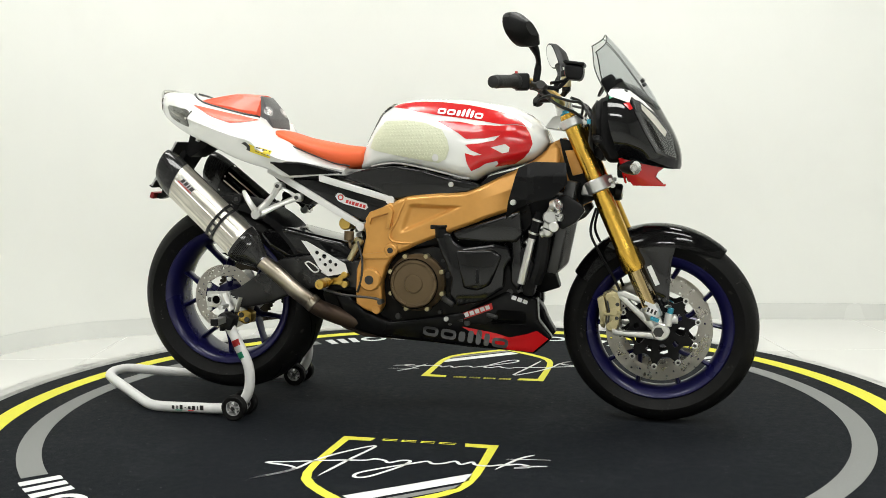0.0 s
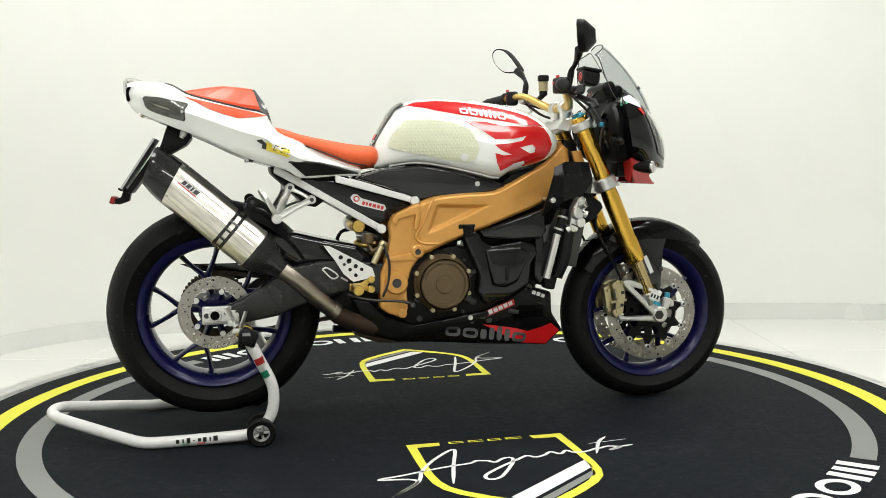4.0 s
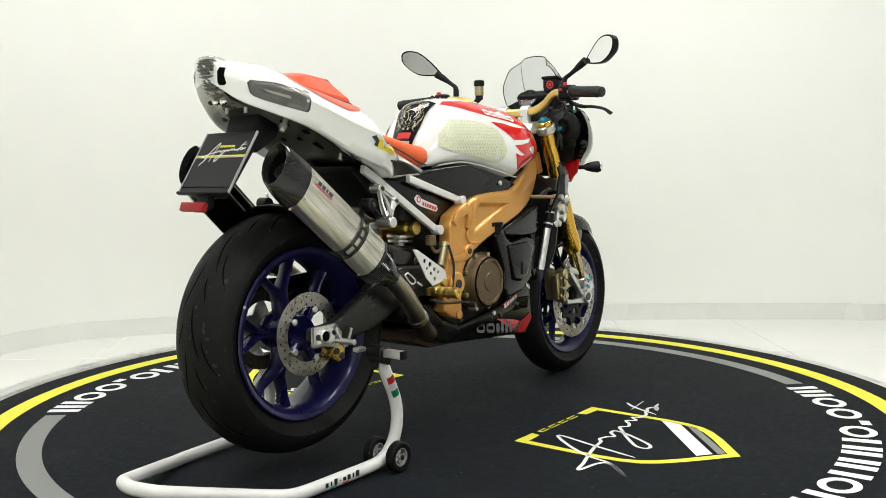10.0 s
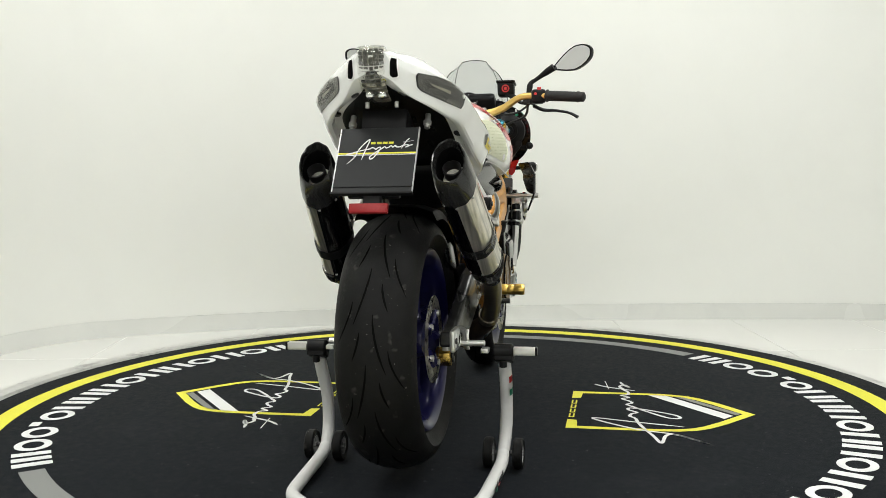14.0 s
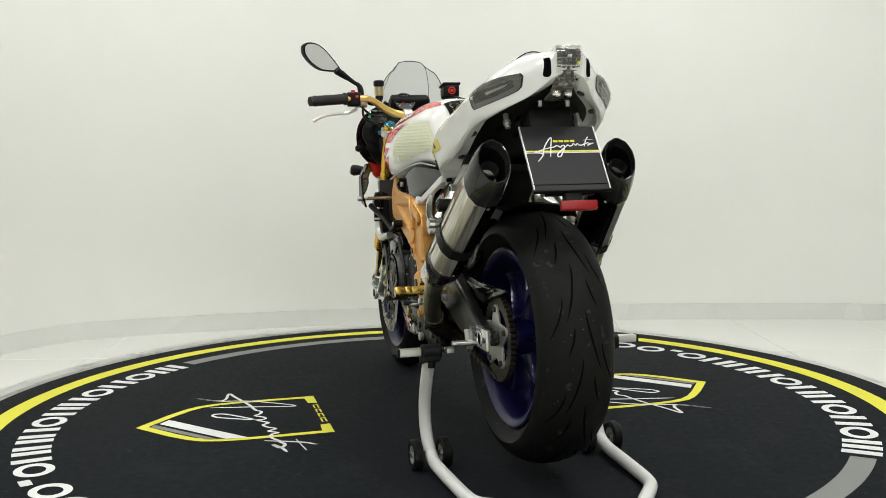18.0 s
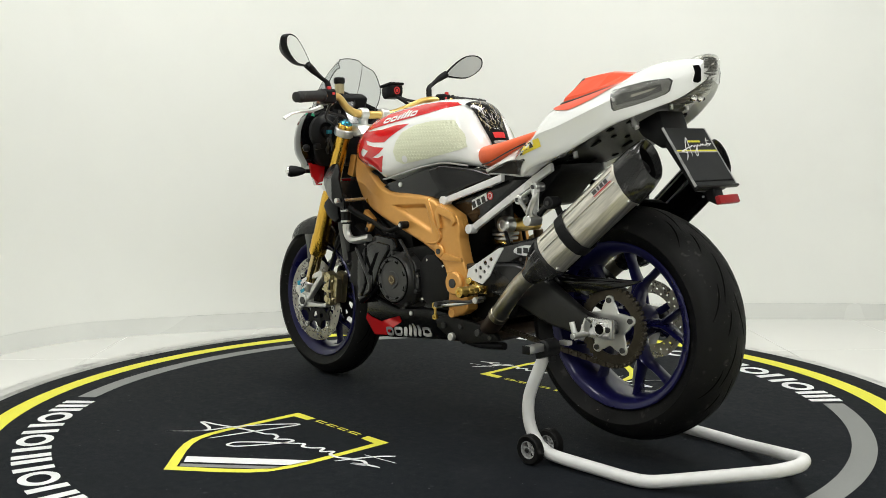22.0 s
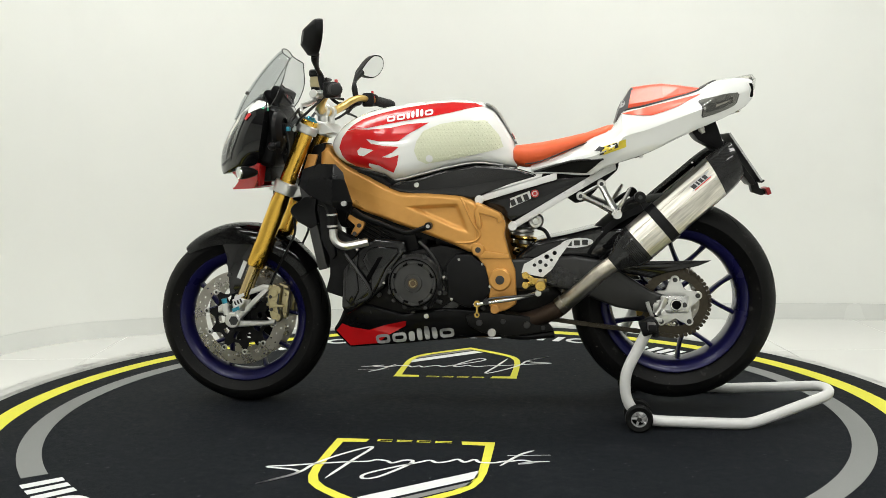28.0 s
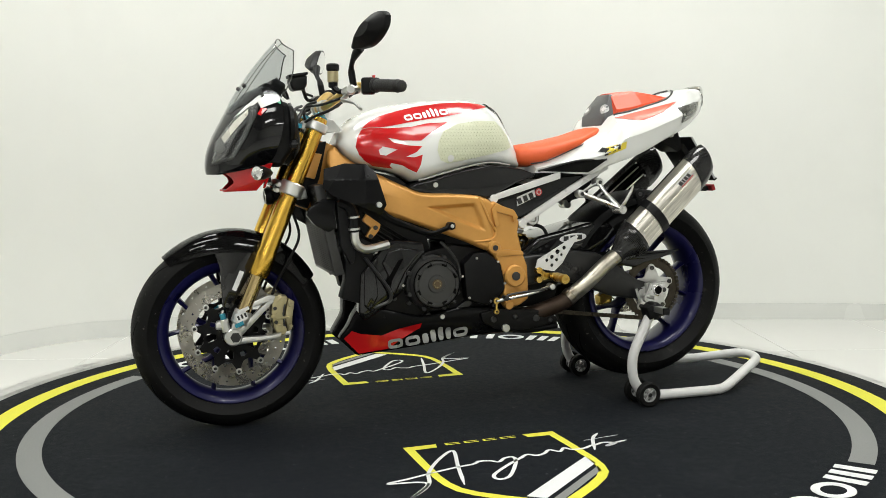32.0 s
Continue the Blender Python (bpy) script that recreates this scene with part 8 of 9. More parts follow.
def nose_side(s):
    sticker("white_brow", [(0.530, 0.985), (0.542, 1.000), (0.575, 1.009), (0.600, 1.005), (0.640, 0.973), (0.672, 0.941), (0.640, 0.961), (0.606, 0.985), (0.601, 0.966), (0.575, 0.976), (0.548, 0.986)], s, NSK, WHITE, nose, "white painted brow", lift=0.002)
    sticker("brow_line", [(0.600, 0.968), (0.612, 0.950), (0.604, 0.944), (0.585, 0.964)], s, NSK, RED, nose, lift=0.0026)
    sticker("brow_line", [(0.527, 0.981), (0.546, 0.987), (0.556, 0.981), (0.536, 0.974)], s, NSK, STICK_GREEN, nose, lift=0.0026)
    glass = [(0.606, 0.980), (0.627, 0.975), (0.676, 0.934), (0.722, 0.872), (0.735, 0.806), (0.677, 0.828), (0.645, 0.884), (0.618, 0.942)]
    mid = (sum(p[0] for p in glass) / 8, sum(p[1] for p in glass) / 8)
    size = lambda k: [(mid[0] + (x - mid[0]) * k, mid[1] + (z - mid[1]) * k) for x, z in glass]
    sticker("lamp_rim", size(1.06), s, NSK, STICK_BLACK, nose, lift=0.0015)
    sticker("lamp_reflector", size(0.97), s, NSK, LAMP_GLASS, nose, "grey headlamp reflector", lift=0.0025)
    sticker("lamp_baffle", [(0.640, 0.925), (0.665, 0.90), (0.690, 0.85), (0.70, 0.826), (0.690, 0.828), (0.668, 0.868), (0.645, 0.91)], s, NSK, BLACK, nose, lift=0.0035)
    sticker("lamp_brow", [(0.632, 0.965), (0.670, 0.930), (0.705, 0.884), (0.700, 0.868), (0.664, 0.912), (0.634, 0.948)], s, NSK, LAMP_SILVER, nose, "pale main beam reflector", lift=0.0035)
    sticker("headlamp_glass", size(0.97), s, NSK, LENS, nose, "clear glossy headlamp glass", lift=0.006)
    # red chin with small lamps
    bm = bmesh.new()
    plate(bm, [(0.570, 0.810), (0.63, 0.811), (0.686, 0.809), (0.707, 0.786), (0.680, 0.766), (0.674, 0.752), (0.704, 0.724), (0.612, 0.728), (0.587, 0.76)], s * 0.142, s * 0.158, 0.004)
    for v in bm.verts:
        v.co.y *= (1 - 0.55 * max(0, v.co.x - 0.58) / 0.12) * (1 - 0.25 * max(0, 0.79 - v.co.z) / 0.06)
    ch = part("red_intake", bm, RED, bike, "glossy red chin intake")
    bm = bmesh.new()
    loft(bm, [[(x, s * 0.085, 0.800), (x, s * 0.152, 0.806), (x + 0.006, s * 0.140, 0.762), (x + 0.012, s * 0.110, 0.735), (x + 0.008, s * 0.088, 0.742)] for x in (0.576, 0.582)])
    part("intake_back", bm, RED, ch)
    bm = bmesh.new()
    rod(bm, (0.598, s * 0.085, 0.779), (0.598, s * 0.200, 0.781), 0.0075, 12)
    lathe(bm, [(0, -0.058), (0.006, -0.057), (0.013, -0.045), (0.019, -0.022), (0.021, -0.004), (0.021, 0.0), (0, 0.0)], 20, Matrix.Translation((0.620, s * 0.206, 0.781)) @ Vector((0.75, 0.66 * s, 0)).to_track_quat("Z", "Y").to_matrix().to_4x4())
    ind = part("indicator", bm, BLACK, bike, "small black bullet indicator")
    im = Matrix.Translation((0.6205, s * 0.206, 0.781)) @ Vector((0.75, 0.66 * s, 0)).to_track_quat("Z", "Y").to_matrix().to_4x4()
    bm = bmesh.new()
    lathe(bm, [(0, 0.004), (0.010, 0.001), (0.0195, 0.0055), (0.0195, 0.0), (0, 0.0)], 20, im)
    part("indicator_reflector", bm, CHROME, ind)
    bm = bmesh.new()
    lathe(bm, [(0.0205, 0.0), (0.020, 0.006), (0.016, 0.012), (0.008, 0.0155), (0, 0.0165)], 20, im)
    part("indicator_lens", bm, LENS, ind, "clear indicator lens")


both(nose_side)
bm = bmesh.new()
block(bm, (0.075, 0.15, 0.05), pose(0.60, 0, 0.775), 0.01)
part("chin_bracket", bm, BLACK, bike)
bm = bmesh.new()
loft(bm, [[(0.61, -0.095, z), (0.61, 0.095, z), (0.66, 0.072, z - 0.002), (0.704, 0.048, z - 0.004), (0.690, 0.0, z - 0.004), (0.704, -0.048, z - 0.004), (0.66, -0.072, z - 0.002)] for z in (0.734, 0.728)])
part("chin_floor", bm, RED, bike, "glossy red chin floor")
bm = bmesh.new()
plate(bm, [(0.50, 0.93), (0.53, 1.0), (0.555, 1.045), (0.575, 1.05), (0.60, 1.01), (0.56, 0.95), (0.53, 0.86), (0.52, 0.80), (0.49, 0.82)], -0.075, 0.075, 0.012)
part("lamp_bracket", bm, BLACK, bike, "black lamp bracket and wiring")
for s in (-1, 1):
    cable([(0.53, s * 0.11, 0.86), (0.505, s * 0.115, 0.88), (0.49, s * 0.11, 0.93), (0.47, s * 0.1, 0.96)], 0.006)
    cable([(0.50, s * 0.09, 0.80), (0.485, s * 0.115, 0.86), (0.49, s * 0.12, 0.92), (0.46, s * 0.1, 0.975), (0.43, s * 0.12, 0.99)], 0.0045)
    cable([(0.52, s * 0.10, 0.93), (0.50, s * 0.122, 0.90), (0.505, s * 0.122, 0.86), (0.525, s * 0.11, 0.84)], 0.007)
bm = bmesh.new()
plate(bm, [(0.512, 0.985), (0.56, 1.0), (0.58, 0.95), (0.58, 0.80), (0.54, 0.795), (0.510, 0.85), (0.51, 0.93)], -0.175, 0.175, 0.014, 3)
for v in bm.verts:
    v.co.y *= lerp([(0.79, 0.62), (0.84, 0.92), (0.90, 1.0), (0.95, 0.95), (1.0, 0.6)], v.co.z)
lb = part("fairing_inner", bm, BLACK, bike, "black fairing inner with wiring")
for s in (-1, 1):
    bm = bmesh.new()
    lathe(bm, [(0.062, 0.0), (0.060, 0.012), (0.048, 0.022), (0.036, 0.026), (0.034, 0.016), (0.020, 0.016), (0.018, 0.030), (0, 0.031)], 28, Matrix.Translation((0.520, s * 0.128, 0.918)) @ Vector((-1, 0, 0)).to_track_quat("Z", "Y").to_matrix().to_4x4())
    rod(bm, (0.515, s * 0.165, 0.868), (0.498, s * 0.165, 0.868), 0.012, 12)
    rod(bm, (0.515, s * 0.10, 0.848), (0.500, s * 0.10, 0.848), 0.010, 12)
    lathe(bm, [(0, -0.014), (0.010, -0.010), (0.014, 0), (0.010, 0.010), (0, 0.014)], 14, Matrix.Translation((0.515, s * 0.205, 0.862)))
    loose("lamp_cap", bm, BLACK, lb)
    bm = bmesh.new()
    block(bm, (0.016, 0.016, 0.014), pose(0.486, s * 0.128, 0.918), 0.002)
    part("connector", bm, CYAN, lb, "small blue connector")
# screen: a bent sheet
bm = bmesh.new()
rows = []
SC = [(0.0, 0.690, 0.955, 0.110, 0.100), (0.25, 0.660, 1.012, 0.136, 0.128), (0.5, 0.613, 1.080, 0.136, 0.112), (0.75, 0.567, 1.138, 0.114, 0.074), (0.93, 0.535, 1.174, 0.092, 0.046), (1.0, 0.524, 1.184, 0.080, 0.038)]
for k in range(17):
    f = k / 16
    x, z, w, back = (lerp([(r[0], r[i]) for r in SC], f) for i in (1, 2, 3, 4))
    row = []
    for j in range(-9, 10):
        v = abs(j / 9)
        wing = max(0.0, v - 0.62) / 0.38
        row.append((x - back * (0.10 * min(v, 0.62) ** 2 + 0.96 * wing), w * (j / 9) * (1 - 0.10 * wing), z - 0.020 * v * v * f - (0.020 * wing ** 0.4 if wing else 0) * f ** 3))
    rows.append(row)
loft(bm, [row + [(x - 0.0024, y * 0.995, z - 0.0014) for x, y, z in row[::-1]] for row in rows])
scr = part("windscreen", bm, SCREEN, bike, "smoked clear windscreen", sharp=50)
bm = bmesh.new()
tube(bm, [r[0] for r in rows] + rows[-1][1:-1] + [r[-1] for r in rows[::-1]], 0.0017, 6, 1)
for j in (3, 15):
    tube(bm, [Vector(r[j]) for r in rows], 0.0011, 5, 1)
loose("screen_edge", bm, LENS_DARK, scr, "dark polished edge and fold of the screen")
bm = bmesh.new()
for s in (-1, 1):
    for x, y, z in ((0.585, 0.128, 1.0), (0.632, 0.07, 1.035)):
        rod(bm, (x, s * y, z), (x + 0.008, s * (y + 0.004), z + 0.006), 0.006, 10)
loose("screen_screw", bm, DARK_STEEL, scr)
# dash
bm = bmesh.new()
block(bm, (0.045, 0.15, 0.075), Matrix.Translation((0.545, 0, 1.022)) @ Matrix.Rotation(radians(-28), 4, "Y"), 0.015, 3)
dash = part("instrument_panel", bm, BLACK, bike, "black instrument panel with round dial")
bm = bmesh.new()
dm = Matrix.Translation((0.520, 0.025, 1.032)) @ Vector((-0.85, 0, 0.5)).to_track_quat("Z", "Y").to_matrix().to_4x4()
lathe(bm, [(0.036, 0.0), (0.038, 0.006), (0.034, 0.007), (0.033, 0.002), (0, 0.002)], 28, dm)
part("dial_ring", bm, DARK_STEEL, dash)
bm = bmesh.new()
for k in range(11):
    a = radians(-40 + 26 * k)
    block(bm, (0.007, 0.002, 0.0008), dm @ Matrix.Rotation(a, 4, "Z") @ Matrix.Translation((0.027, 0, 0.0035)), 0)
loose("dial_tick", bm, STICK_WHITE, dash)
bm = bmesh.new()
block(bm, (0.030, 0.0025, 0.0015), dm @ Matrix.Rotation(radians(215), 4, "Z") @ Matrix.Translation((0.011, 0, 0.0045)), 0)
part("dial_needle", bm, STICK_RED, dash, "red dial needle")
bm = bmesh.new()
block(bm, (0.04, 0.05, 0.002), dm @ Matrix.Translation((0, -0.072, 0.0)), 0.0008)
part("dash_display", bm, STICK_GREY, dash, "grey liquid crystal display")

# ---- handlebar and controls ----
bm = bmesh.new()
pts = [(0.258, -0.40, 1.020), (0.305, -0.25, 1.030), (0.335, -0.19, 1.028), (0.375, -0.125, 0.995), (0.392, -0.06, 0.978), (0.392, 0.06, 0.978), (0.375, 0.125, 0.995), (0.335, 0.19, 1.028), (0.305, 0.25, 1.030), (0.258, 0.40, 1.020)]
tube(bm, pts, [0.011, 0.011, 0.0115, 0.0135, 0.014, 0.014, 0.0135, 0.0115, 0.011, 0.011], 14, 6)
bar = part("handlebar", bm, GOLD_BAR, bike, "gold anodised tapered handlebar")
bm = bmesh.new()
for s in (-1, 1):
    rod(bm, (0.392, s * 0.045, 0.935), (0.392, s * 0.045, 0.965), 0.017, 14)
    rod(bm, (0.392, s * 0.03, 0.978), (0.392, s * 0.062, 0.978), 0.022, 16)
loose("bar_clamp", bm, ALLOY, bar, "aluminium bar clamp")


def control(s):
    g0, g1 = Vector((0.292, s * 0.288, 1.0285)), Vector((0.256, s * 0.402, 1.0185))
    d = (g1 - g0).normalized()
    m = Matrix.Translation(g0) @ d.to_track_quat("Z", "Y").to_matrix().to_4x4()
    bm = bmesh.new()
    L = (g1 - g0).length
    prof = [(0, 0), (0.021, 0), (0.022, 0.004), (0.018, 0.008)]
    for k in range(9):
        prof += [(0.0172, 0.010 + k * 0.0105), (0.0180, 0.0125 + k * 0.0105)]
    prof += [(0.017, L - 0.012), (0.019, L - 0.006), (0.018, L), (0.0165, L + 0.004), (0.0165, L + 0.016), (0.010, L + 0.02), (0, L + 0.02)]
    lathe(bm, prof, 20, m)
    part("grip", bm, GRIP, bar, "black rubber grip")
    bm = bmesh.new()
    block(bm, (0.042, 0.048, 0.048), Matrix.Translation((0.305, s * 0.258, 1.028)) @ Matrix.Rotation(radians(-14 * s), 4, "Z"), 0.010, 3)
    sw = part("switch_block", bm, BLACK, bar, "black switchgear")
    bm = bmesh.new()
    block(bm, (0.008, 0.014, 0.010), Matrix.Translation((0.290, s * 0.262, 1.054)), 0.002)
    block(bm, (0.008, 0.010, 0.008), Matrix.Translation((0.283, s * 0.25, 1.036)), 0.002)
    loose("switch", bm, STICK_RED, sw)
    bm = bmesh.new()
    rod(bm, (0.325, s * 0.215, 1.022), (0.365, s * 0.235, 1.015), 0.014, 14)
    rod(bm, (0.36, s * 0.20, 1.015), (0.36, s * 0.27, 1.018), 0.013, 14)
    part("master_cylinder", bm, ALLOY if s > 0 else DARK_STEEL, bar)
    bm = bmesh.new()
    tube(bm, [(0.365, s * 0.235, 1.0), (0.385, s * 0.27, 0.985), (0.385, s * 0.31, 0.982), (0.372, s * 0.36, 0.972), (0.362, s * 0.392, 0.955)], [0.009, 0.008, 0.0065, 0.0055, 0.007], 10, 5, 0.6)
    part("lever", bm, ALLOY if s > 0 else BLACK, bar, "silver clutch lever" if s > 0 else "black brake lever")
    # mirror
    bm = bmesh.new()
    tube(bm, [(0.340, s * 0.222, 1.030), (0.346, s * 0.225, 1.066), (0.348, s * 0.231, 1.080), (0.350, s * 0.245, 1.089), (0.350, s * 0.263, 1.101), (0.347, s * 0.286, 1.116), (0.340, s * 0.310, 1.130)], [0.010, 0.0105, 0.008, 0.007, 0.008, 0.012, 0.013], 12, 5)
    mir = part("mirror", bm, BLACK, bike, "black stalked mirror")
    c = Vector((0.321, s * (0.374 if s > 0 else 0.388), 1.171 if s > 0 else 1.156))
    shape = []
    for k in range(32):
        a = 2 * math.pi * k / 32
        ca, sa = math.cos(a), math.sin(a)
        y = 0.066 * ca if ca > 0 else 0.086 * ca
        fat = 0.041 * (1 - 0.10 * ca * ca) if ca > 0 else 0.041 * (1 - 0.66 * (-ca) ** 1.4)
        shape.append((y, fat * math.copysign(abs(sa) ** 0.8, sa) - (0.008 * ca * ca if ca < 0 else 0)))
    def ring_at(x, k):
        return [c + Vector((x * 0.9 - 0.42 * y * k - 0.03 * z * k, s * (0.9 * y * k + 0.42 * x), z * k + (0.38 if s > 0 else 0.26) * y * k)) for y, z in shape]
    bm = bmesh.new()
    loft(bm, [ring_at(-0.010, 0.93), ring_at(-0.012, 1.0), ring_at(-0.003, 1.01), ring_at(0.008, 0.98), ring_at(0.012, 0.93), ring_at(0.034, 0.50), ring_at(0.038, 0.40)])
    part("mirror_housing", bm, BLACK, mir, sharp=22)
    bm = bmesh.new()
    loft(bm, [[p + Vector((-0.0010, s * 0.001, 0)) for p in ring_at(-0.0125, 0.90)], [p + Vector((-0.0010, s * 0.001, 0)) for p in ring_at(-0.0105, 0.90)]])
    part("mirror_glass", bm, MIRROR, mir, "silvered mirror glass", sharp=30)


both(control)
bm = bmesh.new()
plate(bm, [(0.421, 1.043), (0.414, 1.060), (0.413, 1.088), (0.470, 1.078), (0.468, 1.052), (0.459, 1.037)], -0.160, -0.100, 0.012, 4)
plate(bm, [(0.411, 1.089), (0.411, 1.098), (0.474, 1.088), (0.472, 1.078)], -0.164, -0.096, 0.0042, 3)
tube(bm, [(0.425, -0.130, 1.05), (0.41, -0.17, 1.035), (0.38, -0.20, 1.028)], [0.010, 0.007, 0.006], 8, 3, 0.6)
rs = part("brake_reservoir", bm, BLACK, bar, "black brake fluid reservoir with red ring mark")
bm = bmesh.new()
lathe(bm, [(0.010, 0), (0.014, 0), (0.014, 0.001), (0.010, 0.001)], 20, Matrix.Translation((0.4135, -0.130, 1.068)) @ Vector((-1, 0, 0)).to_track_quat("Z", "Y").to_matrix().to_4x4(), closed=True)
lathe(bm, [(0.0, 0), (0.006, 0), (0.006, 0.001), (0.0, 0.001)], 16, Matrix.Translation((0.4135, -0.130, 1.068)) @ Vector((-1, 0, 0)).to_track_quat("Z", "Y").to_matrix().to_4x4())
part("ring_mark", bm, STICK_RED, rs)
bm = bmesh.new()
tube(bm, [(0.425, -0.130, 1.05), (0.40, -0.185, 1.015), (0.37, -0.21, 1.015)], 0.006, 8, 4)
part("reservoir_hose", bm, BLACK, rs)
bm = bmesh.new()
rod(bm, (0.385, 0.150, 1.03), (0.385, 0.150, 1.085), 0.014, 18, 0.003)
rod(bm, (0.385, 0.150, 1.078), (0.385, 0.150, 1.100), 0.0195, 18, 0.004)
tube(bm, [(0.385, 0.150, 1.035), (0.37, 0.165, 1.018), (0.345, 0.195, 1.018)], [0.011, 0.008, 0.008], 8, 3)
cr = part("clutch_reservoir", bm, BLACK, bar, "small clutch reservoir with black cap")
bm = bmesh.new()
rod(bm, (0.385, 0.150, 1.045), (0.385, 0.150, 1.079), 0.0165, 18, 0.002)
part("reservoir_glass", bm, GOLD_PALE, cr, "yellowed reservoir body")
for s in (-1, 1):
    cable([(0.34, s * 0.22, 1.01), (0.40, s * 0.20, 0.965), (0.45, s * 0.13, 0.94), (0.48, s * 0.07, 0.90), (0.49, s * 0.06, 0.80)], 0.0045)
    cable([(0.33, s * 0.235, 1.012), (0.42, s * 0.17, 0.98), (0.46, s * 0.08, 0.97), (0.44, s * 0.04, 0.90)], 0.004)

# ---- paddock stand ----
stand = root("paddock_stand", "white tubular rear paddock stand with small black wheels", "paddock stand")
bm = bmesh.new()
tube(bm, [(-0.615, -0.243, 0.040), (-0.66, -0.243, 0.026), (-0.80, -0.237, 0.021), (-0.90, -0.231, 0.0185), (-0.945, -0.220, 0.0195), (-0.99, -0.197, 0.027), (-1.10, -0.128, 0.049), (-1.178, -0.078, 0.065), (-1.205, -0.050, 0.071), (-1.218, 0.0, 0.073),
          (-1.205, 0.050, 0.071), (-1.178, 0.078, 0.065), (-1.10, 0.128, 0.049), (-0.99, 0.197, 0.027), (-0.945, 0.220, 0.0195), (-0.90, 0.231, 0.0185), (-0.80, 0.237, 0.021), (-0.66, 0.243, 0.026), (-0.615, 0.243, 0.040)], 0.0165, 14, 5)
part("floor_frame", bm, STAND_PAINT, stand, "white powder-coated bent tube")


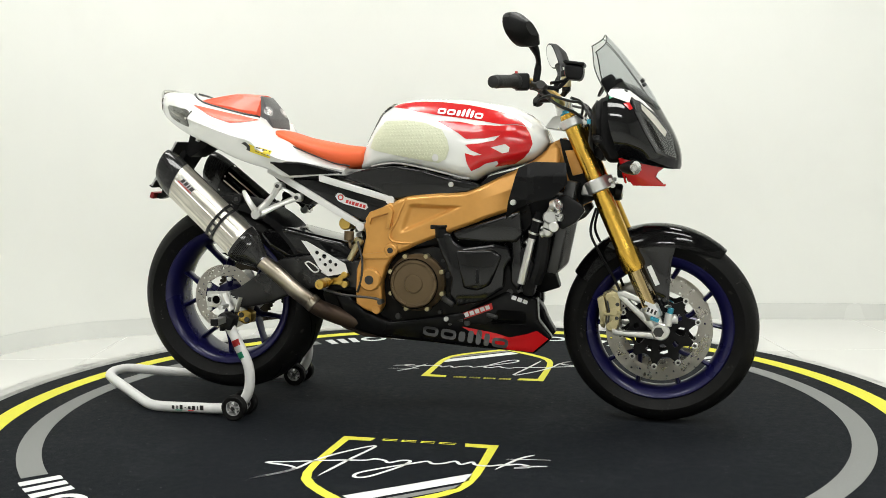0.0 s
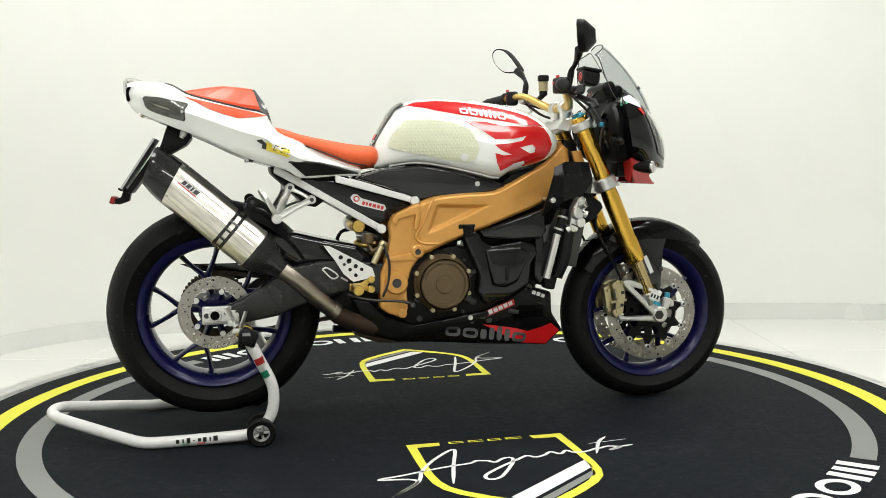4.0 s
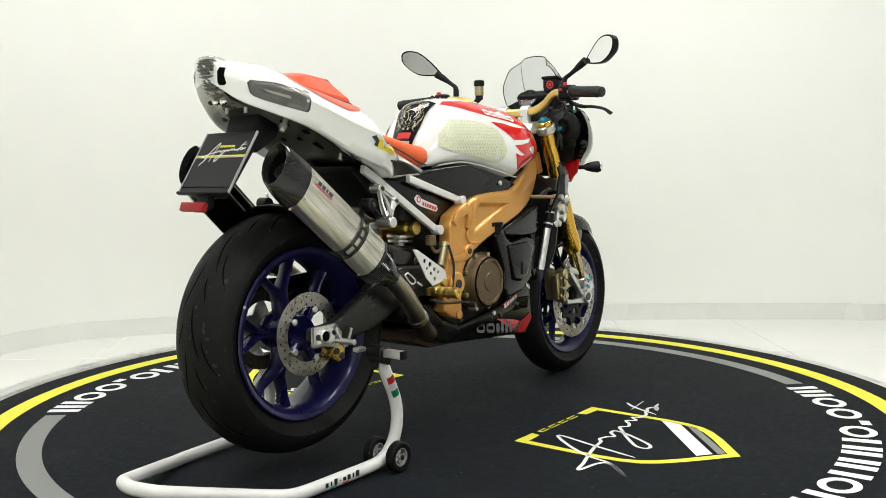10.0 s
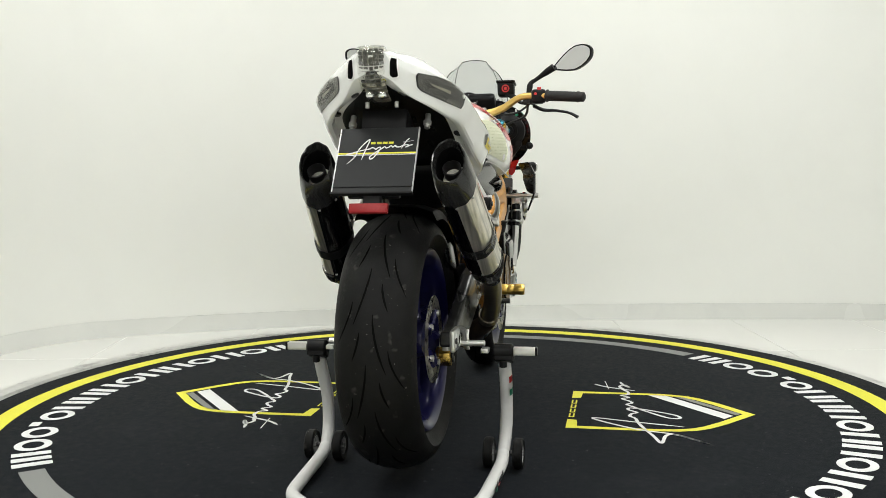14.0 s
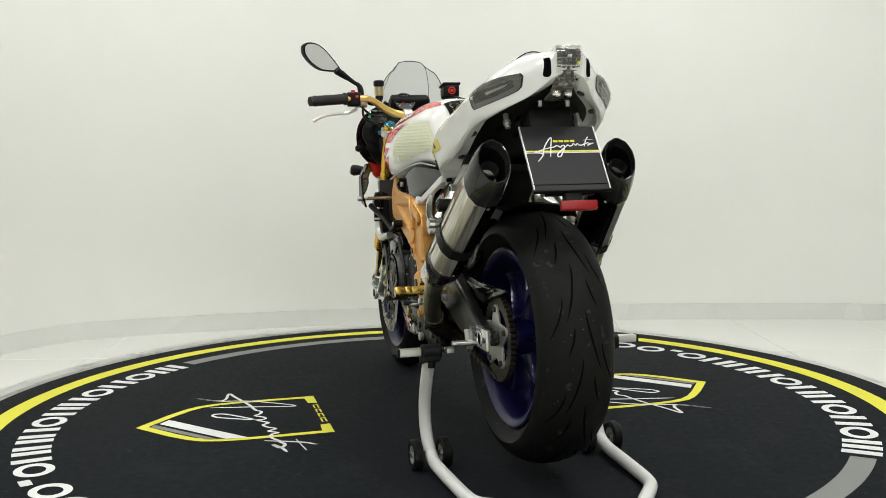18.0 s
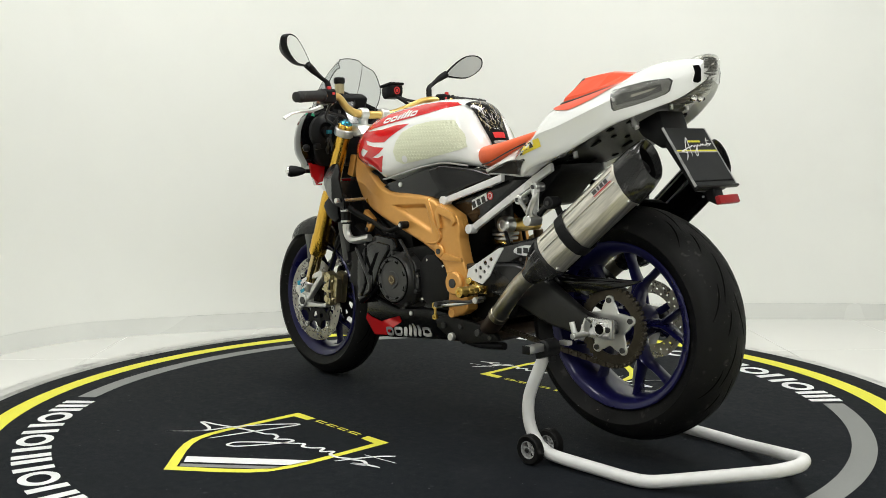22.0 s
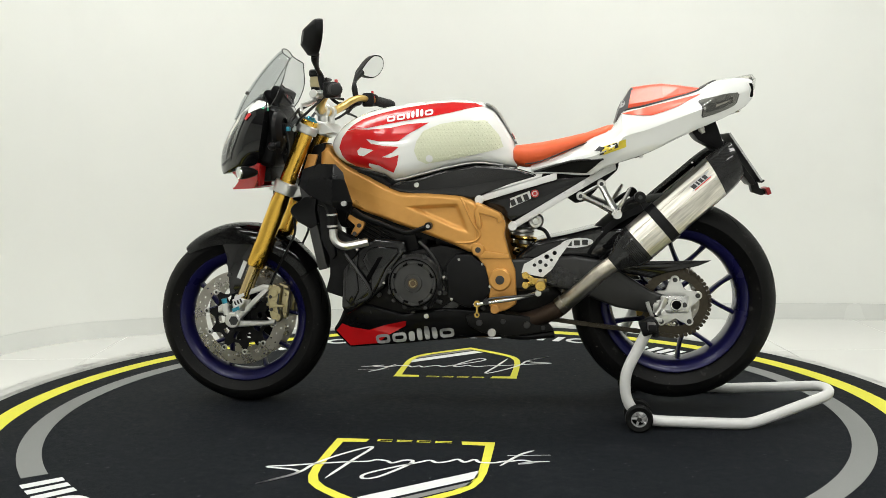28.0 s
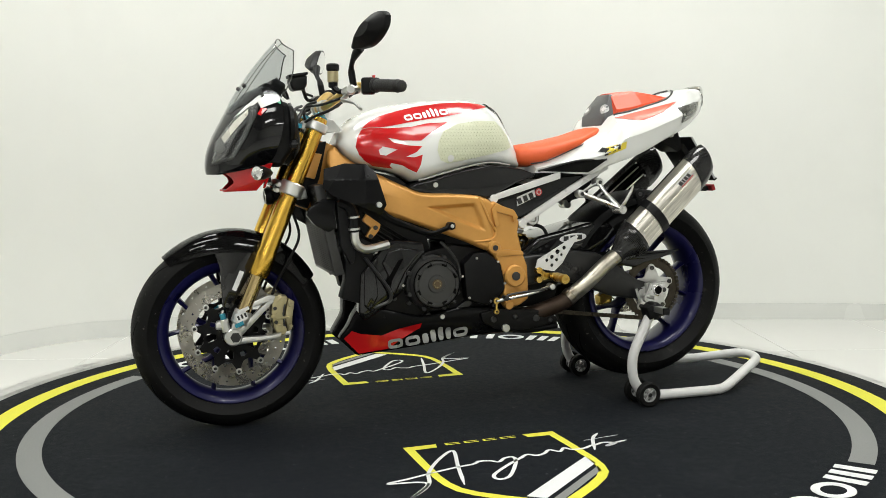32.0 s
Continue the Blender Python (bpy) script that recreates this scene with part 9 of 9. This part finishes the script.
def stand_side(s):
    bm = bmesh.new()
    tube(bm, [(-0.612, s * 0.243, 0.040), (-0.585, s * 0.245, 0.075), (-0.573, s * 0.247, 0.12), (-0.578, s * 0.248, 0.175), (-0.61, s * 0.25, 0.245), (-0.640, s * 0.25, 0.305)], 0.0165, 14, 5)
    up = part("upright", bm, STAND_PAINT, stand, "white bent upright tube")
    if s < 0:
        a, b = Vector((-0.5885, s * 0.2487, 0.196)), Vector((-0.6145, s * 0.2500, 0.253))
        for k, m in enumerate((STICK_GREEN, STICK_WHITE, STICK_RED)):
            bm = bmesh.new()
            p, q = a.lerp(b, k / 3 + 0.01), a.lerp(b, (k + 1) / 3)
            arc_rows = []
            for g in range(9):
                w = radians(-52 + 13 * g)
                out = Vector((math.sin(w) * 0.9, s * math.cos(w), math.sin(w) * 0.42)) * 0.0172
                arc_rows.append([p + out, q + out])
            loft(bm, arc_rows, cap=False, loop=False)
            bmesh.ops.solidify(bm, geom=bm.faces[:], thickness=0.0005)
            part("colour_band", bm, m, up)
    bm = bmesh.new()
    rod(bm, (-0.647, s * 0.222, 0.318), (-0.647, s * 0.276, 0.318), 0.021, 18, 0.005)
    block(bm, (0.05, 0.05, 0.045), Matrix.Translation((-0.640, s * 0.25, 0.312)) @ Matrix.Rotation(radians(20), 4, "Y"), 0.008)
    rod(bm, (-0.66, s * 0.25, 0.298), (-0.66, s * 0.25, 0.28), 0.010, 12)
    hd = part("support_head", bm, BLACK, stand, "black adjustable support head")
    bm = bmesh.new()
    block(bm, (0.022, 0.058, 0.020), pose(-0.645, s * 0.302, 0.320), 0.002)
    block(bm, (0.03, 0.02, 0.012), pose(-0.668, s * 0.205, 0.325), 0.002)
    loose("support_arm", bm, ALLOY, hd, "bare square steel support arm")
    bm = bmesh.new()
    block(bm, (0.0235, 0.006, 0.0215), pose(-0.645, s * 0.3335, 0.320), 0.002)
    part("arm_cap", bm, BLACK, hd, "black plastic end cap")
    bm = bmesh.new()
    rod(bm, (-0.612, s * 0.192, 0.041), (-0.612, s * 0.298, 0.041), 0.007, 10)
    ax = part("axle", bm, DARK_STEEL, stand)
    for y in (0.205, 0.283):
        bm = bmesh.new()
        m = Matrix.Translation((-0.612, s * y - 0.013, 0.041)) @ AX_Y
        lathe(bm, [(0.024, 0.002), (0.036, 0.0), (0.0405, 0.004), (0.0405, 0.022), (0.036, 0.026), (0.024, 0.024)], 32, m, closed=True)
        w = part("wheel", bm, RUBBER, stand, "small black stand wheel")
        bm = bmesh.new()
        lathe(bm, [(0.022, 0.002), (0.026, 0.002), (0.026, 0.024), (0.022, 0.024)], 24, m, closed=True)
        lathe(bm, [(0, 0.0), (0.007, 0.0), (0.007, 0.026), (0, 0.026)], 12, m)
        for k in range(5):
            a = 2 * math.pi * k / 5
            rod(bm, m @ Vector((0, 0, 0.013)), m @ Vector((0.023 * math.cos(a), 0.023 * math.sin(a), 0.013)), 0.0045, 6)
        part("wheel_hub", bm, STICK_GREY, w)
    if s < 0:
        bm = bmesh.new()
        x0 = -0.74
        for k, (w, h, up) in enumerate(((0.012, 0.015, 0.001), (0.004, 0.012, 0), (0.010, 0.013, 0), (0.009, 0.009, 0), (0.005, 0.002, 0), (0.010, 0.015, 0.001), (0.004, 0.011, 0), (0.009, 0.011, 0))):
            block(bm, (w, 0.001, h), Matrix.Translation((x0 - 0.0150 * k, s * (0.2568 - 0.0006 * k), 0.026 - 0.0004 * k + up)), 0)
        loose("print_mark", bm, STICK_BLACK, stand)
        for dx, mt in ((0.010, STICK_RED), (-0.034, STICK_GREEN)):
            bm = bmesh.new()
            block(bm, (0.022, 0.001, 0.0025), Matrix.Translation((x0 - 0.05 + dx, s * 0.2545, 0.0155)), 0)
            part("print_line", bm, mt, stand)


both(stand_side)


def motions():
    """The turntable carries the bike and its stand round at a steady pace."""
    times = [0.5 * i for i in range(65)]
    walk(turntable, [(t, pose(0, 0, 0, 0, 0, START + RATE * t)) for t in times])
    for thing, lean, off in ((bike, LEAN, OFF + 0.7 * math.sin(radians(LEAN))), (stand, 0.0, OFF)):
        rows = []
        for t in times:
            a = radians(START + RATE * t)
            rows.append((t, pose(-off * math.sin(a), off * math.cos(a), 0, lean, 0, START + RATE * t)))
        walk(thing, rows)


motions()
